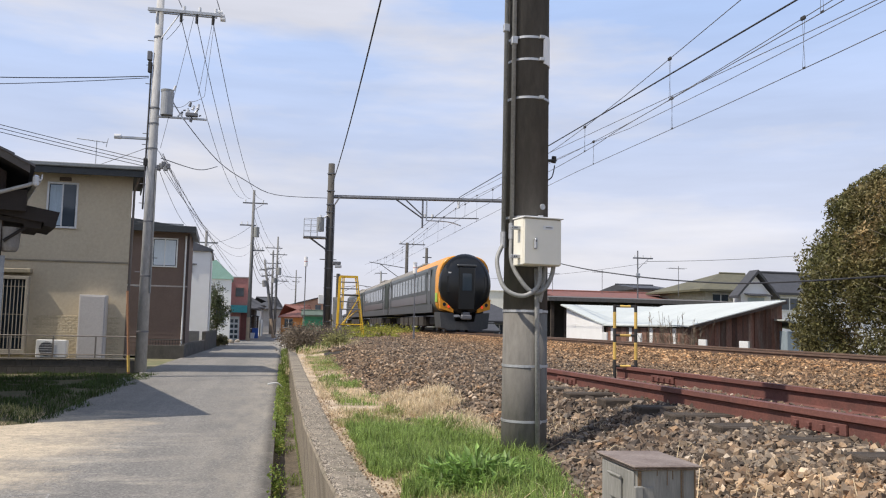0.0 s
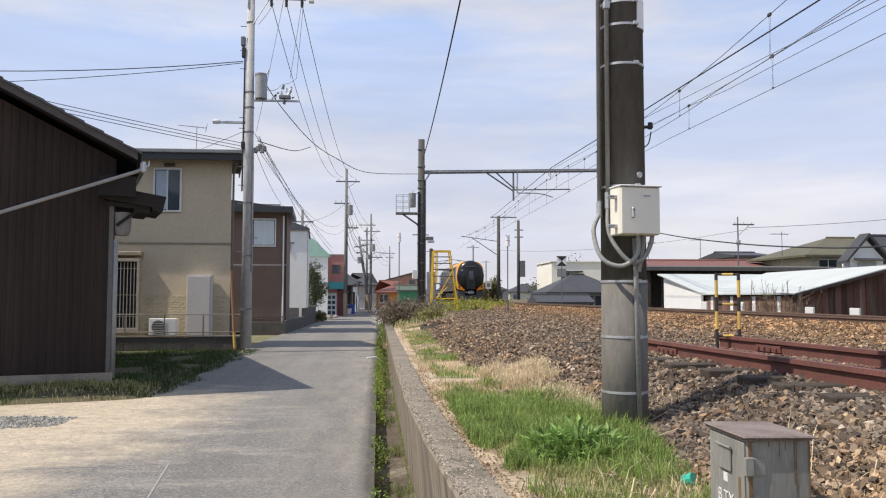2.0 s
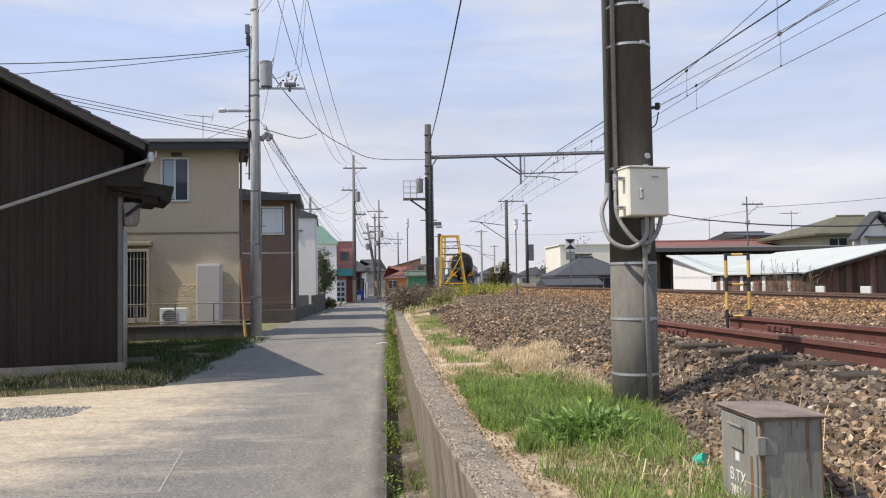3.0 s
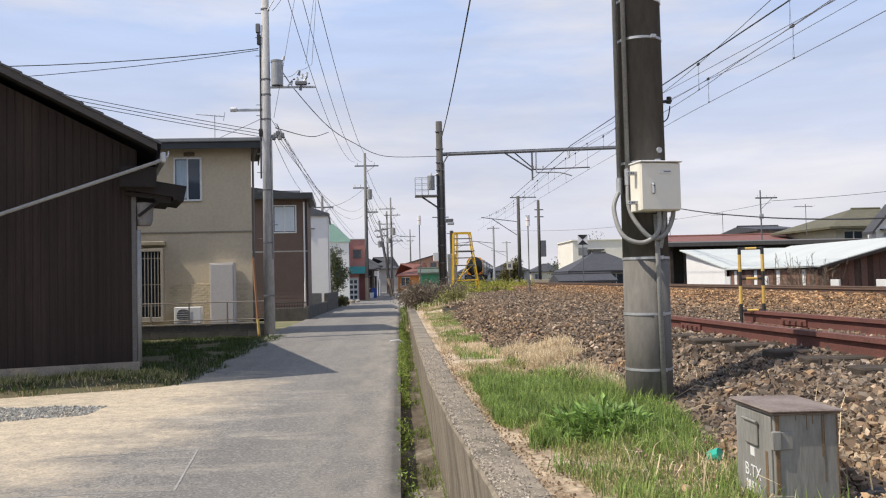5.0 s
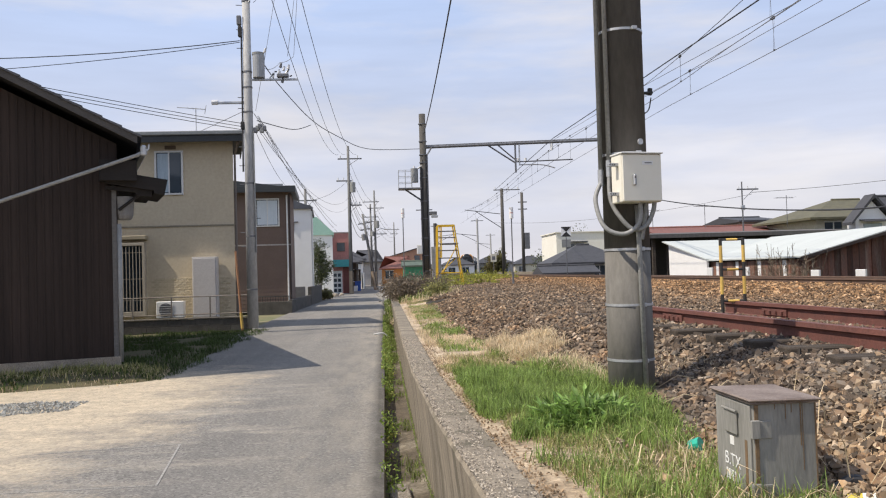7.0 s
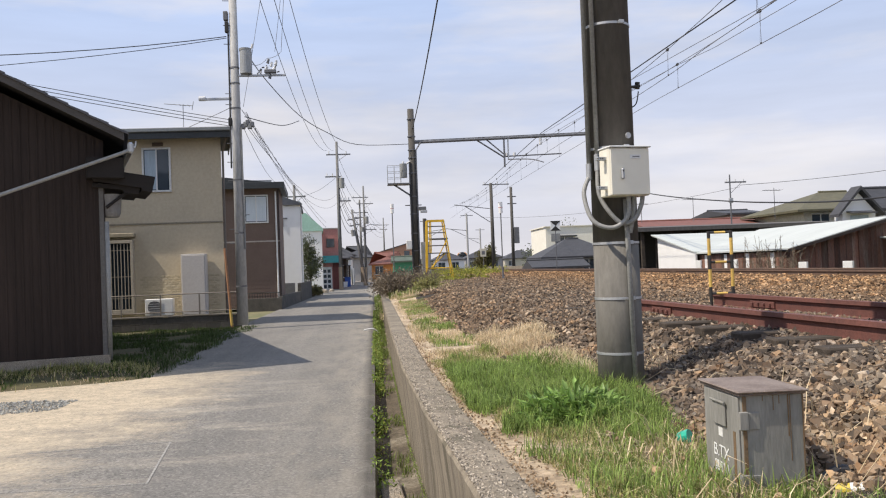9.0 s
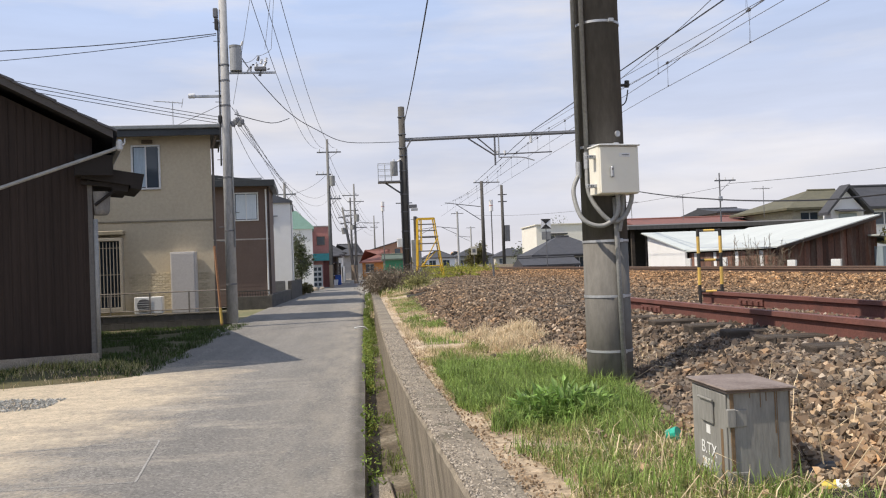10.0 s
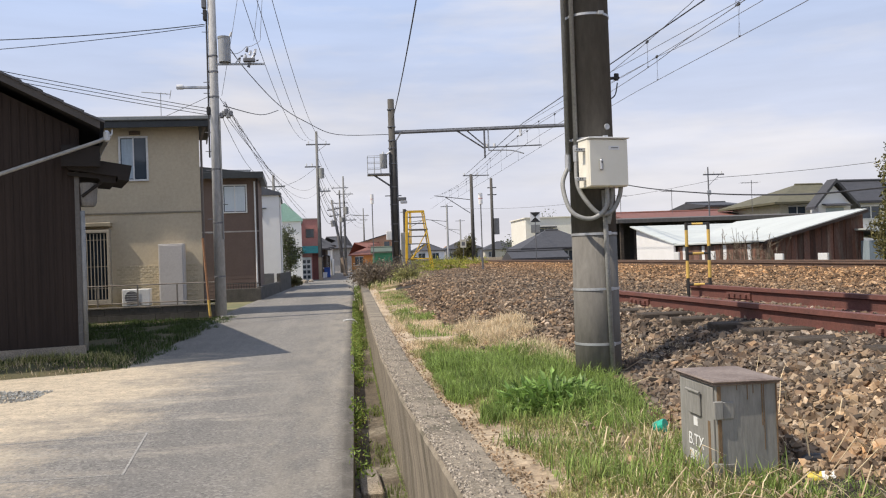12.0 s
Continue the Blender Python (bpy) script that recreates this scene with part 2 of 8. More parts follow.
def ballast_material():
    """Crushed stone: each piece takes its own tone, from dark grey to ochre, with rust in patches."""
    m = mat("ballast_stone", (1.0, 0.93, 0.86), (0.62, 0.60, 0.58), 9, 0.95, fine=0.5, c3=(1.0, 0.80, 0.62))
    nt = m.node_tree
    b = nt.nodes["Principled BSDF"]
    base = b.inputs["Base Color"].links[0].from_socket
    g = nt.nodes.new("ShaderNodeNewGeometry")
    r = nt.nodes.new("ShaderNodeValToRGB")
    tones = ((0.0, (0.055, 0.05, 0.046)), (0.22, (0.13, 0.108, 0.09)), (0.44, (0.235, 0.185, 0.142)), (0.62, (0.22, 0.205, 0.185)), (0.80, (0.34, 0.282, 0.218)), (0.93, (0.45, 0.365, 0.27)), (1.0, (0.62, 0.57, 0.50)))
    while len(r.color_ramp.elements) < len(tones):
        r.color_ramp.elements.new(0.5)
    for e, (p, c) in zip(r.color_ramp.elements, tones):
        e.position, e.color = p, (*c, 1)
    nt.links.new(g.outputs["Random Per Island"], r.inputs[0])
    mix = nt.nodes.new("ShaderNodeMix")
    mix.data_type, mix.blend_type = "RGBA", "MULTIPLY"
    mix.inputs["Factor"].default_value = 1.0
    nt.links.new(r.outputs[0], mix.inputs["A"])
    nt.links.new(base, mix.inputs["B"])
    # brake rust along the running line, greyer stones beside the old siding
    co = nt.nodes.new("ShaderNodeTexCoord")
    sep = nt.nodes.new("ShaderNodeSeparateXYZ")
    nt.links.new(co.outputs["Object"], sep.inputs[0])
    drift = nt.nodes.new("ShaderNodeTexNoise")
    drift.inputs["Scale"].default_value, drift.inputs["Detail"].default_value = 0.7, 5
    nt.links.new(co.outputs["Object"], drift.inputs["Vector"])
    add = nt.nodes.new("ShaderNodeMath")
    add.operation = "MULTIPLY_ADD"
    add.inputs[1].default_value = 3.2
    nt.links.new(drift.outputs["Fac"], add.inputs[0])
    nt.links.new(sep.outputs["X"], add.inputs[2])
    tint = nt.nodes.new("ShaderNodeValToRGB")
    span = nt.nodes.new("ShaderNodeMapRange")
    span.inputs[1].default_value, span.inputs[2].default_value = 3.0, 9.0
    nt.links.new(add.outputs[0], span.inputs[0])
    nt.links.new(span.outputs[0], tint.inputs[0])
    for e, (p, c) in zip([tint.color_ramp.elements[0], tint.color_ramp.elements.new(0.35), tint.color_ramp.elements.new(0.62), tint.color_ramp.elements[-1]], ((0.0, (1.05, 0.98, 0.90)), (0.30, (0.92, 0.91, 0.90)), (0.60, (0.98, 0.90, 0.81)), (1.0, (1.34, 1.08, 0.80)))):
        e.position, e.color = p, (*c, 1)
    # paler stones near the terminal box, darker about the pole, evening out farther along y
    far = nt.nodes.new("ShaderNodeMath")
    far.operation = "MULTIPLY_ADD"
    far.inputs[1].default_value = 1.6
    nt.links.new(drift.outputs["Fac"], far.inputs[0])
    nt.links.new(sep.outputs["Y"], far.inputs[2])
    y_tint = nt.nodes.new("ShaderNodeValToRGB")
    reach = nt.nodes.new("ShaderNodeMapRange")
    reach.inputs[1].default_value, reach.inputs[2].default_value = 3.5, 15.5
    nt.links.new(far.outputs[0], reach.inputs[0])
    nt.links.new(reach.outputs[0], y_tint.inputs[0])
    for e, (p, c) in zip([y_tint.color_ramp.elements[0], y_tint.color_ramp.elements.new(0.2), y_tint.color_ramp.elements.new(0.4), y_tint.color_ramp.elements[-1]], ((0.0, (1.38, 1.30, 1.18)), (0.09, (1.22, 1.18, 1.10)), (0.20, (0.82, 0.82, 0.84)), (1.0, (1.0, 0.95, 0.90)))):
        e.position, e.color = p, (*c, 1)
    mix3 = nt.nodes.new("ShaderNodeMix")
    mix3.data_type, mix3.blend_type = "RGBA", "MULTIPLY"
    mix3.inputs["Factor"].default_value = 1.0
    mix2 = nt.nodes.new("ShaderNodeMix")
    mix2.data_type, mix2.blend_type = "RGBA", "MULTIPLY"
    mix2.inputs["Factor"].default_value = 1.0
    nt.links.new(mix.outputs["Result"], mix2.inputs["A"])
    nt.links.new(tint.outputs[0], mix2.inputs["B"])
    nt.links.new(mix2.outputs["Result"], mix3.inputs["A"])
    nt.links.new(y_tint.outputs[0], mix3.inputs["B"])
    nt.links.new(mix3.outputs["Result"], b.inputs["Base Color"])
    return m


BALLAST = ballast_material()
# near-black colour paints in the shade between the stones
SHADED_BALLAST_BED = mat("shaded_ballast_bed", (0.055, 0.044, 0.034), (0.028, 0.024, 0.02), 14, 1.0, bump=1.0, bump_scale=22, fine=0.6)
RAIL_RUST = mat("rusty_rail", (0.17, 0.066, 0.052), (0.11, 0.05, 0.042), 6, 0.75, bump=0.2, bump_scale=60)
RAIL_BROWN = mat("brown_rail", (0.16, 0.10, 0.07), (0.10, 0.065, 0.05), 6, 0.7)
RAIL_SHINE = mat("polished_rail_head", (0.42, 0.40, 0.38), (0.34, 0.31, 0.28), 3, 0.28, metal=0.9)
TIMBER = mat("sleeper_timber", (0.085, 0.066, 0.05), (0.045, 0.036, 0.029), 3, 0.95, bump=0.7, bump_scale=20, stretch=(0.3, 4, 4))
SLEEPER = mat("sleeper_concrete", (0.33, 0.29, 0.24), (0.24, 0.20, 0.16), 3, 0.95, bump=0.3)
YELLOW = mat("yellow_paint", (0.75, 0.46, 0.03), (0.62, 0.37, 0.03), 3, 0.5, bump=0.05)
STRIPE_YELLOW = mat("faded_yellow_paint", (0.70, 0.47, 0.12), (0.58, 0.38, 0.10), 8, 0.55)
BLACK = mat("black_paint", (0.025, 0.024, 0.023), (0.04, 0.036, 0.033), 8, 0.55)
STEEL = mat("galvanised_steel", (0.50, 0.51, 0.52), (0.40, 0.41, 0.42), 5, 0.5, metal=0.6, fine=0.15)
STEEL_DULL = mat("dull_steel", (0.20, 0.20, 0.21), (0.15, 0.15, 0.155), 4, 0.55, metal=0.5)
CONDUIT = mat("grey_conduit", (0.30, 0.30, 0.29), (0.23, 0.23, 0.22), 6, 0.5)
CREAM = mat("cream_steel", (0.76, 0.73, 0.63), (0.71, 0.68, 0.58), 2, 0.42, fine=0.05)
WIRE = mat("wire_black", (0.03, 0.03, 0.032), (0.045, 0.045, 0.05), 2, 0.6)
WIRE_GREY = mat("wire_grey", (0.16, 0.165, 0.18), (0.12, 0.12, 0.13), 2, 0.6)
GLASS = mat("window_glass", (0.035, 0.05, 0.065), (0.05, 0.065, 0.08), 0.7, 0.06, spec=0.6, fine=0.05)
CURTAIN = mat("pale_curtain", (0.42, 0.50, 0.56), (0.34, 0.42, 0.48), 3, 0.6, stretch=(6, 6, 0.3))
WHITE_FRAME = mat("white_frame", (0.72, 0.72, 0.70), (0.66, 0.66, 0.64), 3, 0.5)
WHITE = mat("white_paint", (0.84, 0.83, 0.81), (0.79, 0.78, 0.76), 2, 0.55, fine=0.1)
INSULATOR = mat("porcelain", (0.75, 0.75, 0.74), (0.62, 0.62, 0.62), 5, 0.25)


# ---- helpers ----
def part(name, bm, material, parent=None, label="", smooth=False):
    me = bpy.data.meshes.new(name)
    bm.normal_update()
    bm.to_mesh(me)
    bm.free()
    me.materials.append(material)
    if smooth:
        for f in me.polygons:
            f.use_smooth = True
    ob = new(name, me)
    if parent:
        ob.parent = parent
    if label:
        ob["label"] = label
    return ob


def mesh_part(name, verts, faces, material, parent=None, label="", smooth=False):
    me = bpy.data.meshes.new(name)
    me.from_pydata([tuple(v) for v in verts], [], faces)
    me.materials.append(material)
    if smooth:
        for f in me.polygons:
            f.use_smooth = True
    ob = new(name, me)
    if parent:
        ob.parent = parent
    if label:
        ob["label"] = label
    return ob


def thing(name, m, label, category, group="", kind=""):
    ob = new(name)
    ob.empty_display_size = 0.2
    ob.matrix_basis = m
    return tagged(ob, label, category, group, kind)


def add_box(bm, x0, x1, y0, y1, z0, z1, bevel=0.0, m=None):
    r = bmesh.ops.create_cube(bm, size=1)
    for v in r["verts"]:
        v.co = Vector((x0 if v.co.x < 0 else x1, y0 if v.co.y < 0 else y1, z0 if v.co.z < 0 else z1))
        if m:
            v.co = m @ v.co
    if bevel:
        edges = list({e for v in r["verts"] for e in v.link_edges})
        bmesh.ops.bevel(bm, geom=edges, offset=bevel, segments=1, affect="EDGES")
    return bm


def box(x0, x1, y0, y1, z0, z1, bevel=0.0, m=None):
    return add_box(bmesh.new(), x0, x1, y0, y1, z0, z1, bevel, m)


def add_tube(bm, pts, r, sides=8, r2=None, cap=True):
    pts = [Vector(p) for p in pts]
    rings = []
    up0 = None
    for i, p in enumerate(pts):
        d = (pts[min(i + 1, len(pts) - 1)] - pts[max(i - 1, 0)]).normalized()
        if up0 is None:
            up0 = d.orthogonal().normalized()
        u = (up0 - d * up0.dot(d))
        u = u.normalized() if u.length > 1e-6 else d.orthogonal().normalized()
        up0 = u
        w = d.cross(u)
        k = i / max(1, len(pts) - 1)
        rr = r if r2 is None else r + (r2 - r) * k
        rings.append([bm.verts.new(p + (u * math.cos(a) + w * math.sin(a)) * rr) for a in (2 * math.pi * j / sides for j in range(sides))])
    for a, b in zip(rings, rings[1:]):
        for j in range(sides):
            bm.faces.new((a[j], a[(j + 1) % sides], b[(j + 1) % sides], b[j]))
    if cap:
        bm.faces.new(rings[0][::-1])
        bm.faces.new(rings[-1])
    return bm


def tube(pts, r, sides=8, r2=None):
    return add_tube(bmesh.new(), pts, r, sides, r2)


def sag(a, b, drop, n=14):
    a, b = Vector(a), Vector(b)
    return [a.lerp(b, i / n) - Vector((0, 0, drop * 4 * (i / n) * (1 - i / n))) for i in range(n + 1)]


def prism(outline, y0, y1):
    """An outline in x and z, drawn out along y."""
    bm = bmesh.new()
    a = [bm.verts.new((x, y0, z)) for x, z in outline]
    b = [bm.verts.new((x, y1, z)) for x, z in outline]
    n = len(outline)
    bm.faces.new(a)
    bm.faces.new(b[::-1])
    for i in range(n):
        bm.faces.new((a[i], b[i], b[(i + 1) % n], a[(i + 1) % n]))
    bmesh.ops.recalc_face_normals(bm, faces=bm.faces[:])
    return bm


def slab(corners, thick):
    """A sheet over four corners, with thickness below."""
    bm = bmesh.new()
    top = [bm.verts.new(c) for c in corners]
    bot = [bm.verts.new(Vector(c) - Vector((0, 0, thick))) for c in corners]
    n = len(corners)
    bm.faces.new(top)
    bm.faces.new(bot[::-1])
    for i in range(n):
        bm.faces.new((top[i], bot[i], bot[(i + 1) % n], top[(i + 1) % n]))
    bmesh.ops.recalc_face_normals(bm, faces=bm.faces[:])
    return bm


def lerp_table(table, v):
    for (a, fa), (b, fb) in zip(table, table[1:]):
        if v <= b:
            return fa + (fb - fa) * max(0.0, (v - a) / (b - a))
    return table[-1][1]


# ---- ground and structure ----
def wall_x(y):
    return lerp_table(((-6, 0.62), (0, 0.50), (3.5, 0.38), (5.5, 0.29), (8, 0.225), (13, 0.20), (26, 0.19)), y)


def toe_x(y):
    return lerp_table(((-6, 2.6), (2.5, 2.4), (3.1, 1.78), (4, 1.64), (5, 1.74), (6, 1.92), (6.9, 1.85), (8.5, 1.5), (13.8, 1.1), (29, 1.4), (60, 3.0), (120, 5.5)), y)


def track_x(y):
    """The middle of the running line."""
    if y < 104:
        return 9.55
    if y < 128:
        return 9.55 + 0.137 * (y - 104) ** 2 / 48
    return 9.55 + 0.137 * (y - 116)


SIDING_END = 10.2


def bank_z(x, y):
    """The height of the embankment."""
    tx = toe_x(y)
    c = track_x(y)
    e0 = wall_x(y) + 0.26
    top = 1.06
    if y < 24:
        s = min(1.0, max(0.0, (y - 10.0) / 6.0))
        flat = 0.905 * (1 - s) + 0.925 * s
        table = ((e0, 0.565), (tx, 0.59), (tx + 0.3, 0.66), (tx + 0.9, flat - 0.05), (tx + 1.35, flat), (5.4, flat + 0.01), (7.2, 0.99), (8.0, top), (c + 1.5, top), (c + 2.6, 0.45), (c + 4, 0.1), (60, -0.02))
    else:
        table = ((e0, 0.57), (tx, 0.70), (tx + 1.2, 0.90), (5.5, 0.96), (7.2, 1.0), (c - 1.5, top), (c + 1.5, top), (c + 2.6, 0.45), (c + 4, 0.1), (60 + c, -0.02))
    return lerp_table(table, x)


def build_ground():
    xs = [-900, -200, -60, -20, -0.12, -0.06, -0.05, 1.2, 1.3, 40, 200, 900]
    zs = [-0.06] * 5 + [-0.06, -0.24, -0.24, -0.06, -0.06, -0.06, -0.06]
    ys = [-900, -100, -20, 0, 24, 31, 31.1, 60, 150, 400, 1500]
    verts = []
    for y in ys:
        for x, z in zip(xs, zs):
            if y >= 31.1 or y <= -100:
                z = -0.06
            verts.append((x, y, z))
    n = len(xs)
    faces = [(j * n + i, j * n + i + 1, (j + 1) * n + i + 1, (j + 1) * n + i) for j in range(len(ys) - 1) for i in range(n - 1)]
    return tagged(mesh_part("ground", verts, faces, GRASSLAND), "rough grassy earth reaching the horizon", "ground", kind="structure")


build_ground()
tagged(part("road", prism([(-4.1, 0.0), (-4.1, -0.25), (-0.06, -0.25), (-0.06, -0.012), (-0.14, 0.0)], -25, 150), ASPHALT), "narrow grey asphalt lane with dusty patches", "road", kind="structure")


tagged(part("pavement", slab([(-0.058, 31.2, -0.004), (0.14, 31.2, -0.004), (0.34, 62, -0.004), (0.7, 118, -0.004), (-0.058, 118, -0.004)], 0.1), DUST), "pale dusty shoulder along the lane", "pavement", kind="structure")


def verge_z(x, y):
    """The grassy rise between the lane, the barn and the tan house."""
    if y > 24.4:
        return -0.03
    front = 12.4 + (x + 4.4) * 0.364
    k = min(max(0.0, (-3.42 - x) / 0.9), max(0.0, (y - front) / 0.9), 1.0)
    return -0.02 + (0.15 - 0.14 * min(1.0, max(0.0, (y - 16) / 6))) * k * k * (3 - 2 * k) + 0.02 * noise.noise((x * 1.5, y * 1.5, 3)) * k


def build_verge():
    xs, ys = np.linspace(-14, -3.3, 60), np.linspace(8.4, 25.0, 84)
    verts = [(x, y, verge_z(x, y)) for y in ys for x in xs]
    n = len(xs)
    faces = [(j * n + i, j * n + i + 1, (j + 1) * n + i + 1, (j + 1) * n + i) for j in range(len(ys) - 1) for i in range(n - 1)]
    return tagged(mesh_part("verge", verts, faces, SHADED_VERGE_SOIL, smooth=True), "low grassy earth rise beside the lane", "verge", kind="structure")


build_verge()
tagged(part("pavement", slab([(-16, -25, 0.0), (-4.1, -25, 0.0), (-4.1, 13.2, 0.0), (-16, 10.3, 0.0)], 0.2), ASPHALT), "dusty pale concrete apron beside the lane", "pavement", kind="structure")


def build_retaining_wall():
    ys = list(np.arange(-8, 2.5, 0.8)) + list(np.arange(2.5, 10, 0.09)) + list(np.arange(10, 31.1, 0.3))
    prof = ((0.065, -0.26), (0.04, 0.2), (0.0, 0.57), (0.02, 0.598), (0.08, 0.604), (0.16, 0.60), (0.235, 0.598), (0.262, 0.56), (0.262, 0.1))
    verts, faces = [], []
    n = len(prof)
    for y in ys:
        x = wall_x(y)
        for i, (dx, z) in enumerate(prof):
            chip = 0.008 if i in (2, 3, 6, 7) else 0.004
            verts.append((x + dx + chip * noise.noise((y * 9, i * 3.1, 0)) + 0.006 * noise.noise((y * 1.3, i, 4)), y, z + chip * 0.7 * noise.noise((y * 7, i * 2.7, 9)) * (i > 1)))
    for j in range(len(ys) - 1):
        for i in range(n - 1):
            a = j * n + i
            faces.append((a, a + n, a + n + 1, a + 1))
    faces += [tuple(range(n)), tuple(range((len(ys) - 1) * n, len(ys) * n))[::-1]]
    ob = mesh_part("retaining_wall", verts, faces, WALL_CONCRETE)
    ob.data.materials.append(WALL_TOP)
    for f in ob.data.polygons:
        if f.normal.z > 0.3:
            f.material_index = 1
    return tagged(ob, "stained low concrete retaining wall beside the drain", "wall", kind="structure")


build_retaining_wall()


def build_drain():
    """The silted floor of the drain, uneven, with pale concrete showing in places."""
    ys = list(np.arange(-6, 2.5, 1.0)) + list(np.arange(2.5, 30.9, 0.12))
    verts, faces = [], []
    for y in ys:
        x1 = wall_x(y) + 0.06
        for i in range(7):
            u = i / 6
            verts.append((-0.056 + (x1 + 0.056) * u, y, -0.215 + 0.05 * max(0, 1 - u * 4) + 0.03 * max(0, u * 5 - 4) + 0.018 * noise.noise((u * 2, y * 1.7, 5))))
    for j in range(len(ys) - 1):
        for i in range(6):
            a = j * 7 + i
            faces.append((a, a + 1, a + 8, a + 7))
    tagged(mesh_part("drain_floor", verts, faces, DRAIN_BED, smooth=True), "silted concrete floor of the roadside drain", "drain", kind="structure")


build_drain()


def build_bank():
    xs0 = np.concatenate([np.linspace(0, 1, 30), np.linspace(1.03, 1.6, 10)])
    ys = np.concatenate([np.linspace(-12, 2, 10), np.linspace(2.4, 30, 70), np.linspace(32, 120, 30), np.linspace(130, 420, 24)])
    verts, faces = [], []
    for y in ys:
        e0, c = wall_x(y) + 0.255, track_x(y)
        for k in xs0:
            x = e0 + (c + 1.5 - e0) * k
            verts.append((x, y, bank_z(x, y) + 0.025 * noise.noise((x * 2, y * 2, 0))))
    n = len(xs0)
    for j in range(len(ys) - 1):
        for i in range(n - 1):
            a = j * n + i
            faces.append((a, a + 1, a + n + 1, a + n))
    ob = mesh_part("embankment", verts, faces, SHADED_BALLAST_BED, smooth=True)
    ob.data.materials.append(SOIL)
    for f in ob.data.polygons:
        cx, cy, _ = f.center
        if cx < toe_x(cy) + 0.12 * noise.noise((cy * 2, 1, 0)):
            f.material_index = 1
    return tagged(ob, "railway embankment of crushed stone and earth", "embankment", kind="structure")


build_bank()


# ---- railway ----
def rail_profile():
    """Half outlines of foot, web and head, from the head's top."""
    half = [(0.032, 0.0), (0.034, -0.03), (0.01, -0.042), (0.009, -0.115), (0.06, -0.13), (0.061, -0.14)]
    return [(-x, z) for x, z in half] + [(x, z) for x, z in half[::-1]]


def rail(name, pts, material, label, big=1.0):
    prof = [(x * big, z * big) for x, z in rail_profile()]
    verts, faces = [], []
    n = len(prof)
    for i, p in enumerate(pts):
        a, b = Vector(pts[max(0, i - 1)]), Vector(pts[min(len(pts) - 1, i + 1)])
        d = (b - a).normalized()
        side = Vector((d.y, -d.x, 0)).normalized()
        verts += [Vector(p) + side * u + Vector((0, 0, v)) for u, v in prof]
    for j in range(len(pts) - 1):
        for i in range(n):
            a = j * n + i
            faces.append((a, j * n + (i + 1) % n, (j + 1) * n + (i + 1) % n, a + n))
    faces += [tuple(range(n)), tuple(range((len(pts) - 1) * n, len(pts) * n))[::-1]]
    top = new(name)
    top.empty_display_size = 0.2
    ob = mesh_part("rail_bar", verts, faces, material, top)
    ob.data.materials.append(RAIL_SHINE)
    for f in ob.data.polygons:
        if f.normal.z > 0.95 and material is RAIL_BROWN:
            f.material_index = 1
    # fishplates with their bolts, and the clips that hold the foot
    a, b = Vector(pts[1]), Vector(pts[min(4, len(pts) - 1)])
    d = (b - a).normalized()
    side = Vector((d.y, -d.x, 0))
    for yj in ((4.6, 8.6) if material is RAIL_RUST else (12.0, 24.0, 36.0)):
        c = a + d * ((yj - a.y) / d.y)
        if c.y > pts[-1][1] - 0.3:
            continue
        for s in (-1, 1):
            m = Matrix.Translation(c + side * (0.02 * big * s)) @ Matrix.Rotation(math.atan2(-d.x, d.y), 4, "Z")
            fp = part("fishplate", box(-0.009, 0.009, -0.25, 0.25, -0.108 * big, -0.05 * big, 0.003, m), material, top)
            for k in range(4):
                part("bolt", box(-0.02, 0.02, -0.014, 0.014, -0.09 * big, -0.065 * big, 0.003, m @ Matrix.Translation((0.012 * s, -0.18 + 0.12 * k, 0))), material, fp)
    return tagged(top, label, "rail")


def build_tracks():
    ys = [-14, 0, 20, 40, 60, 80, 95] + [104 + 3 * i for i in range(9)] + [130, 200, 300, 420]
    for off in (-0.565, 0.565):
        rail("rail", [(track_x(y) + off, y, 1.20) for y in ys], RAIL_BROWN, "brown running rail with a polished head")
    for off, end in ((0.0, SIDING_END), (1.13, 9.75)):
        rail("rail", [(3.56 - 0.055 * y + off, y, 1.085 + 0.02 * (off > 0)) for y in (-9, 0, 3, 6, 8, end)], RAIL_RUST, "dark red rusty rail of a disused siding", 1.2)


build_tracks()


def build_sleepers():
    first = part("sleeper", box(-1.0, 1.0, -0.11, 0.11, -0.16, 0.0, 0.015), SLEEPER)
    tagged(first, "weathered concrete sleeper in the running line", "sleeper", "sleepers of the running line")
    first.matrix_basis = pose(9.55, 3.0, 1.075)
    for i in range(1, 90):
        copy_thing(first, pose(9.55, 3.0 + 0.62 * i - 0.0, 1.075))
    old = part("timber_sleeper", box(-1.05, 1.05, -0.1, 0.1, -0.14, 0.0, 0.012), TIMBER)
    tagged(old, "old dark timber sleeper under the siding", "sleeper", "sleepers of the siding")
    for i in range(16):
        y = 1.2 + 0.62 * i
        m = pose(4.125 - 0.055 * y + random.uniform(-0.06, 0.06), y, 0.955, 0, 0, -3 + random.uniform(-2, 2))
        if i == 0:
            old.matrix_basis = m
        else:
            copy_thing(old, m)


build_sleepers()


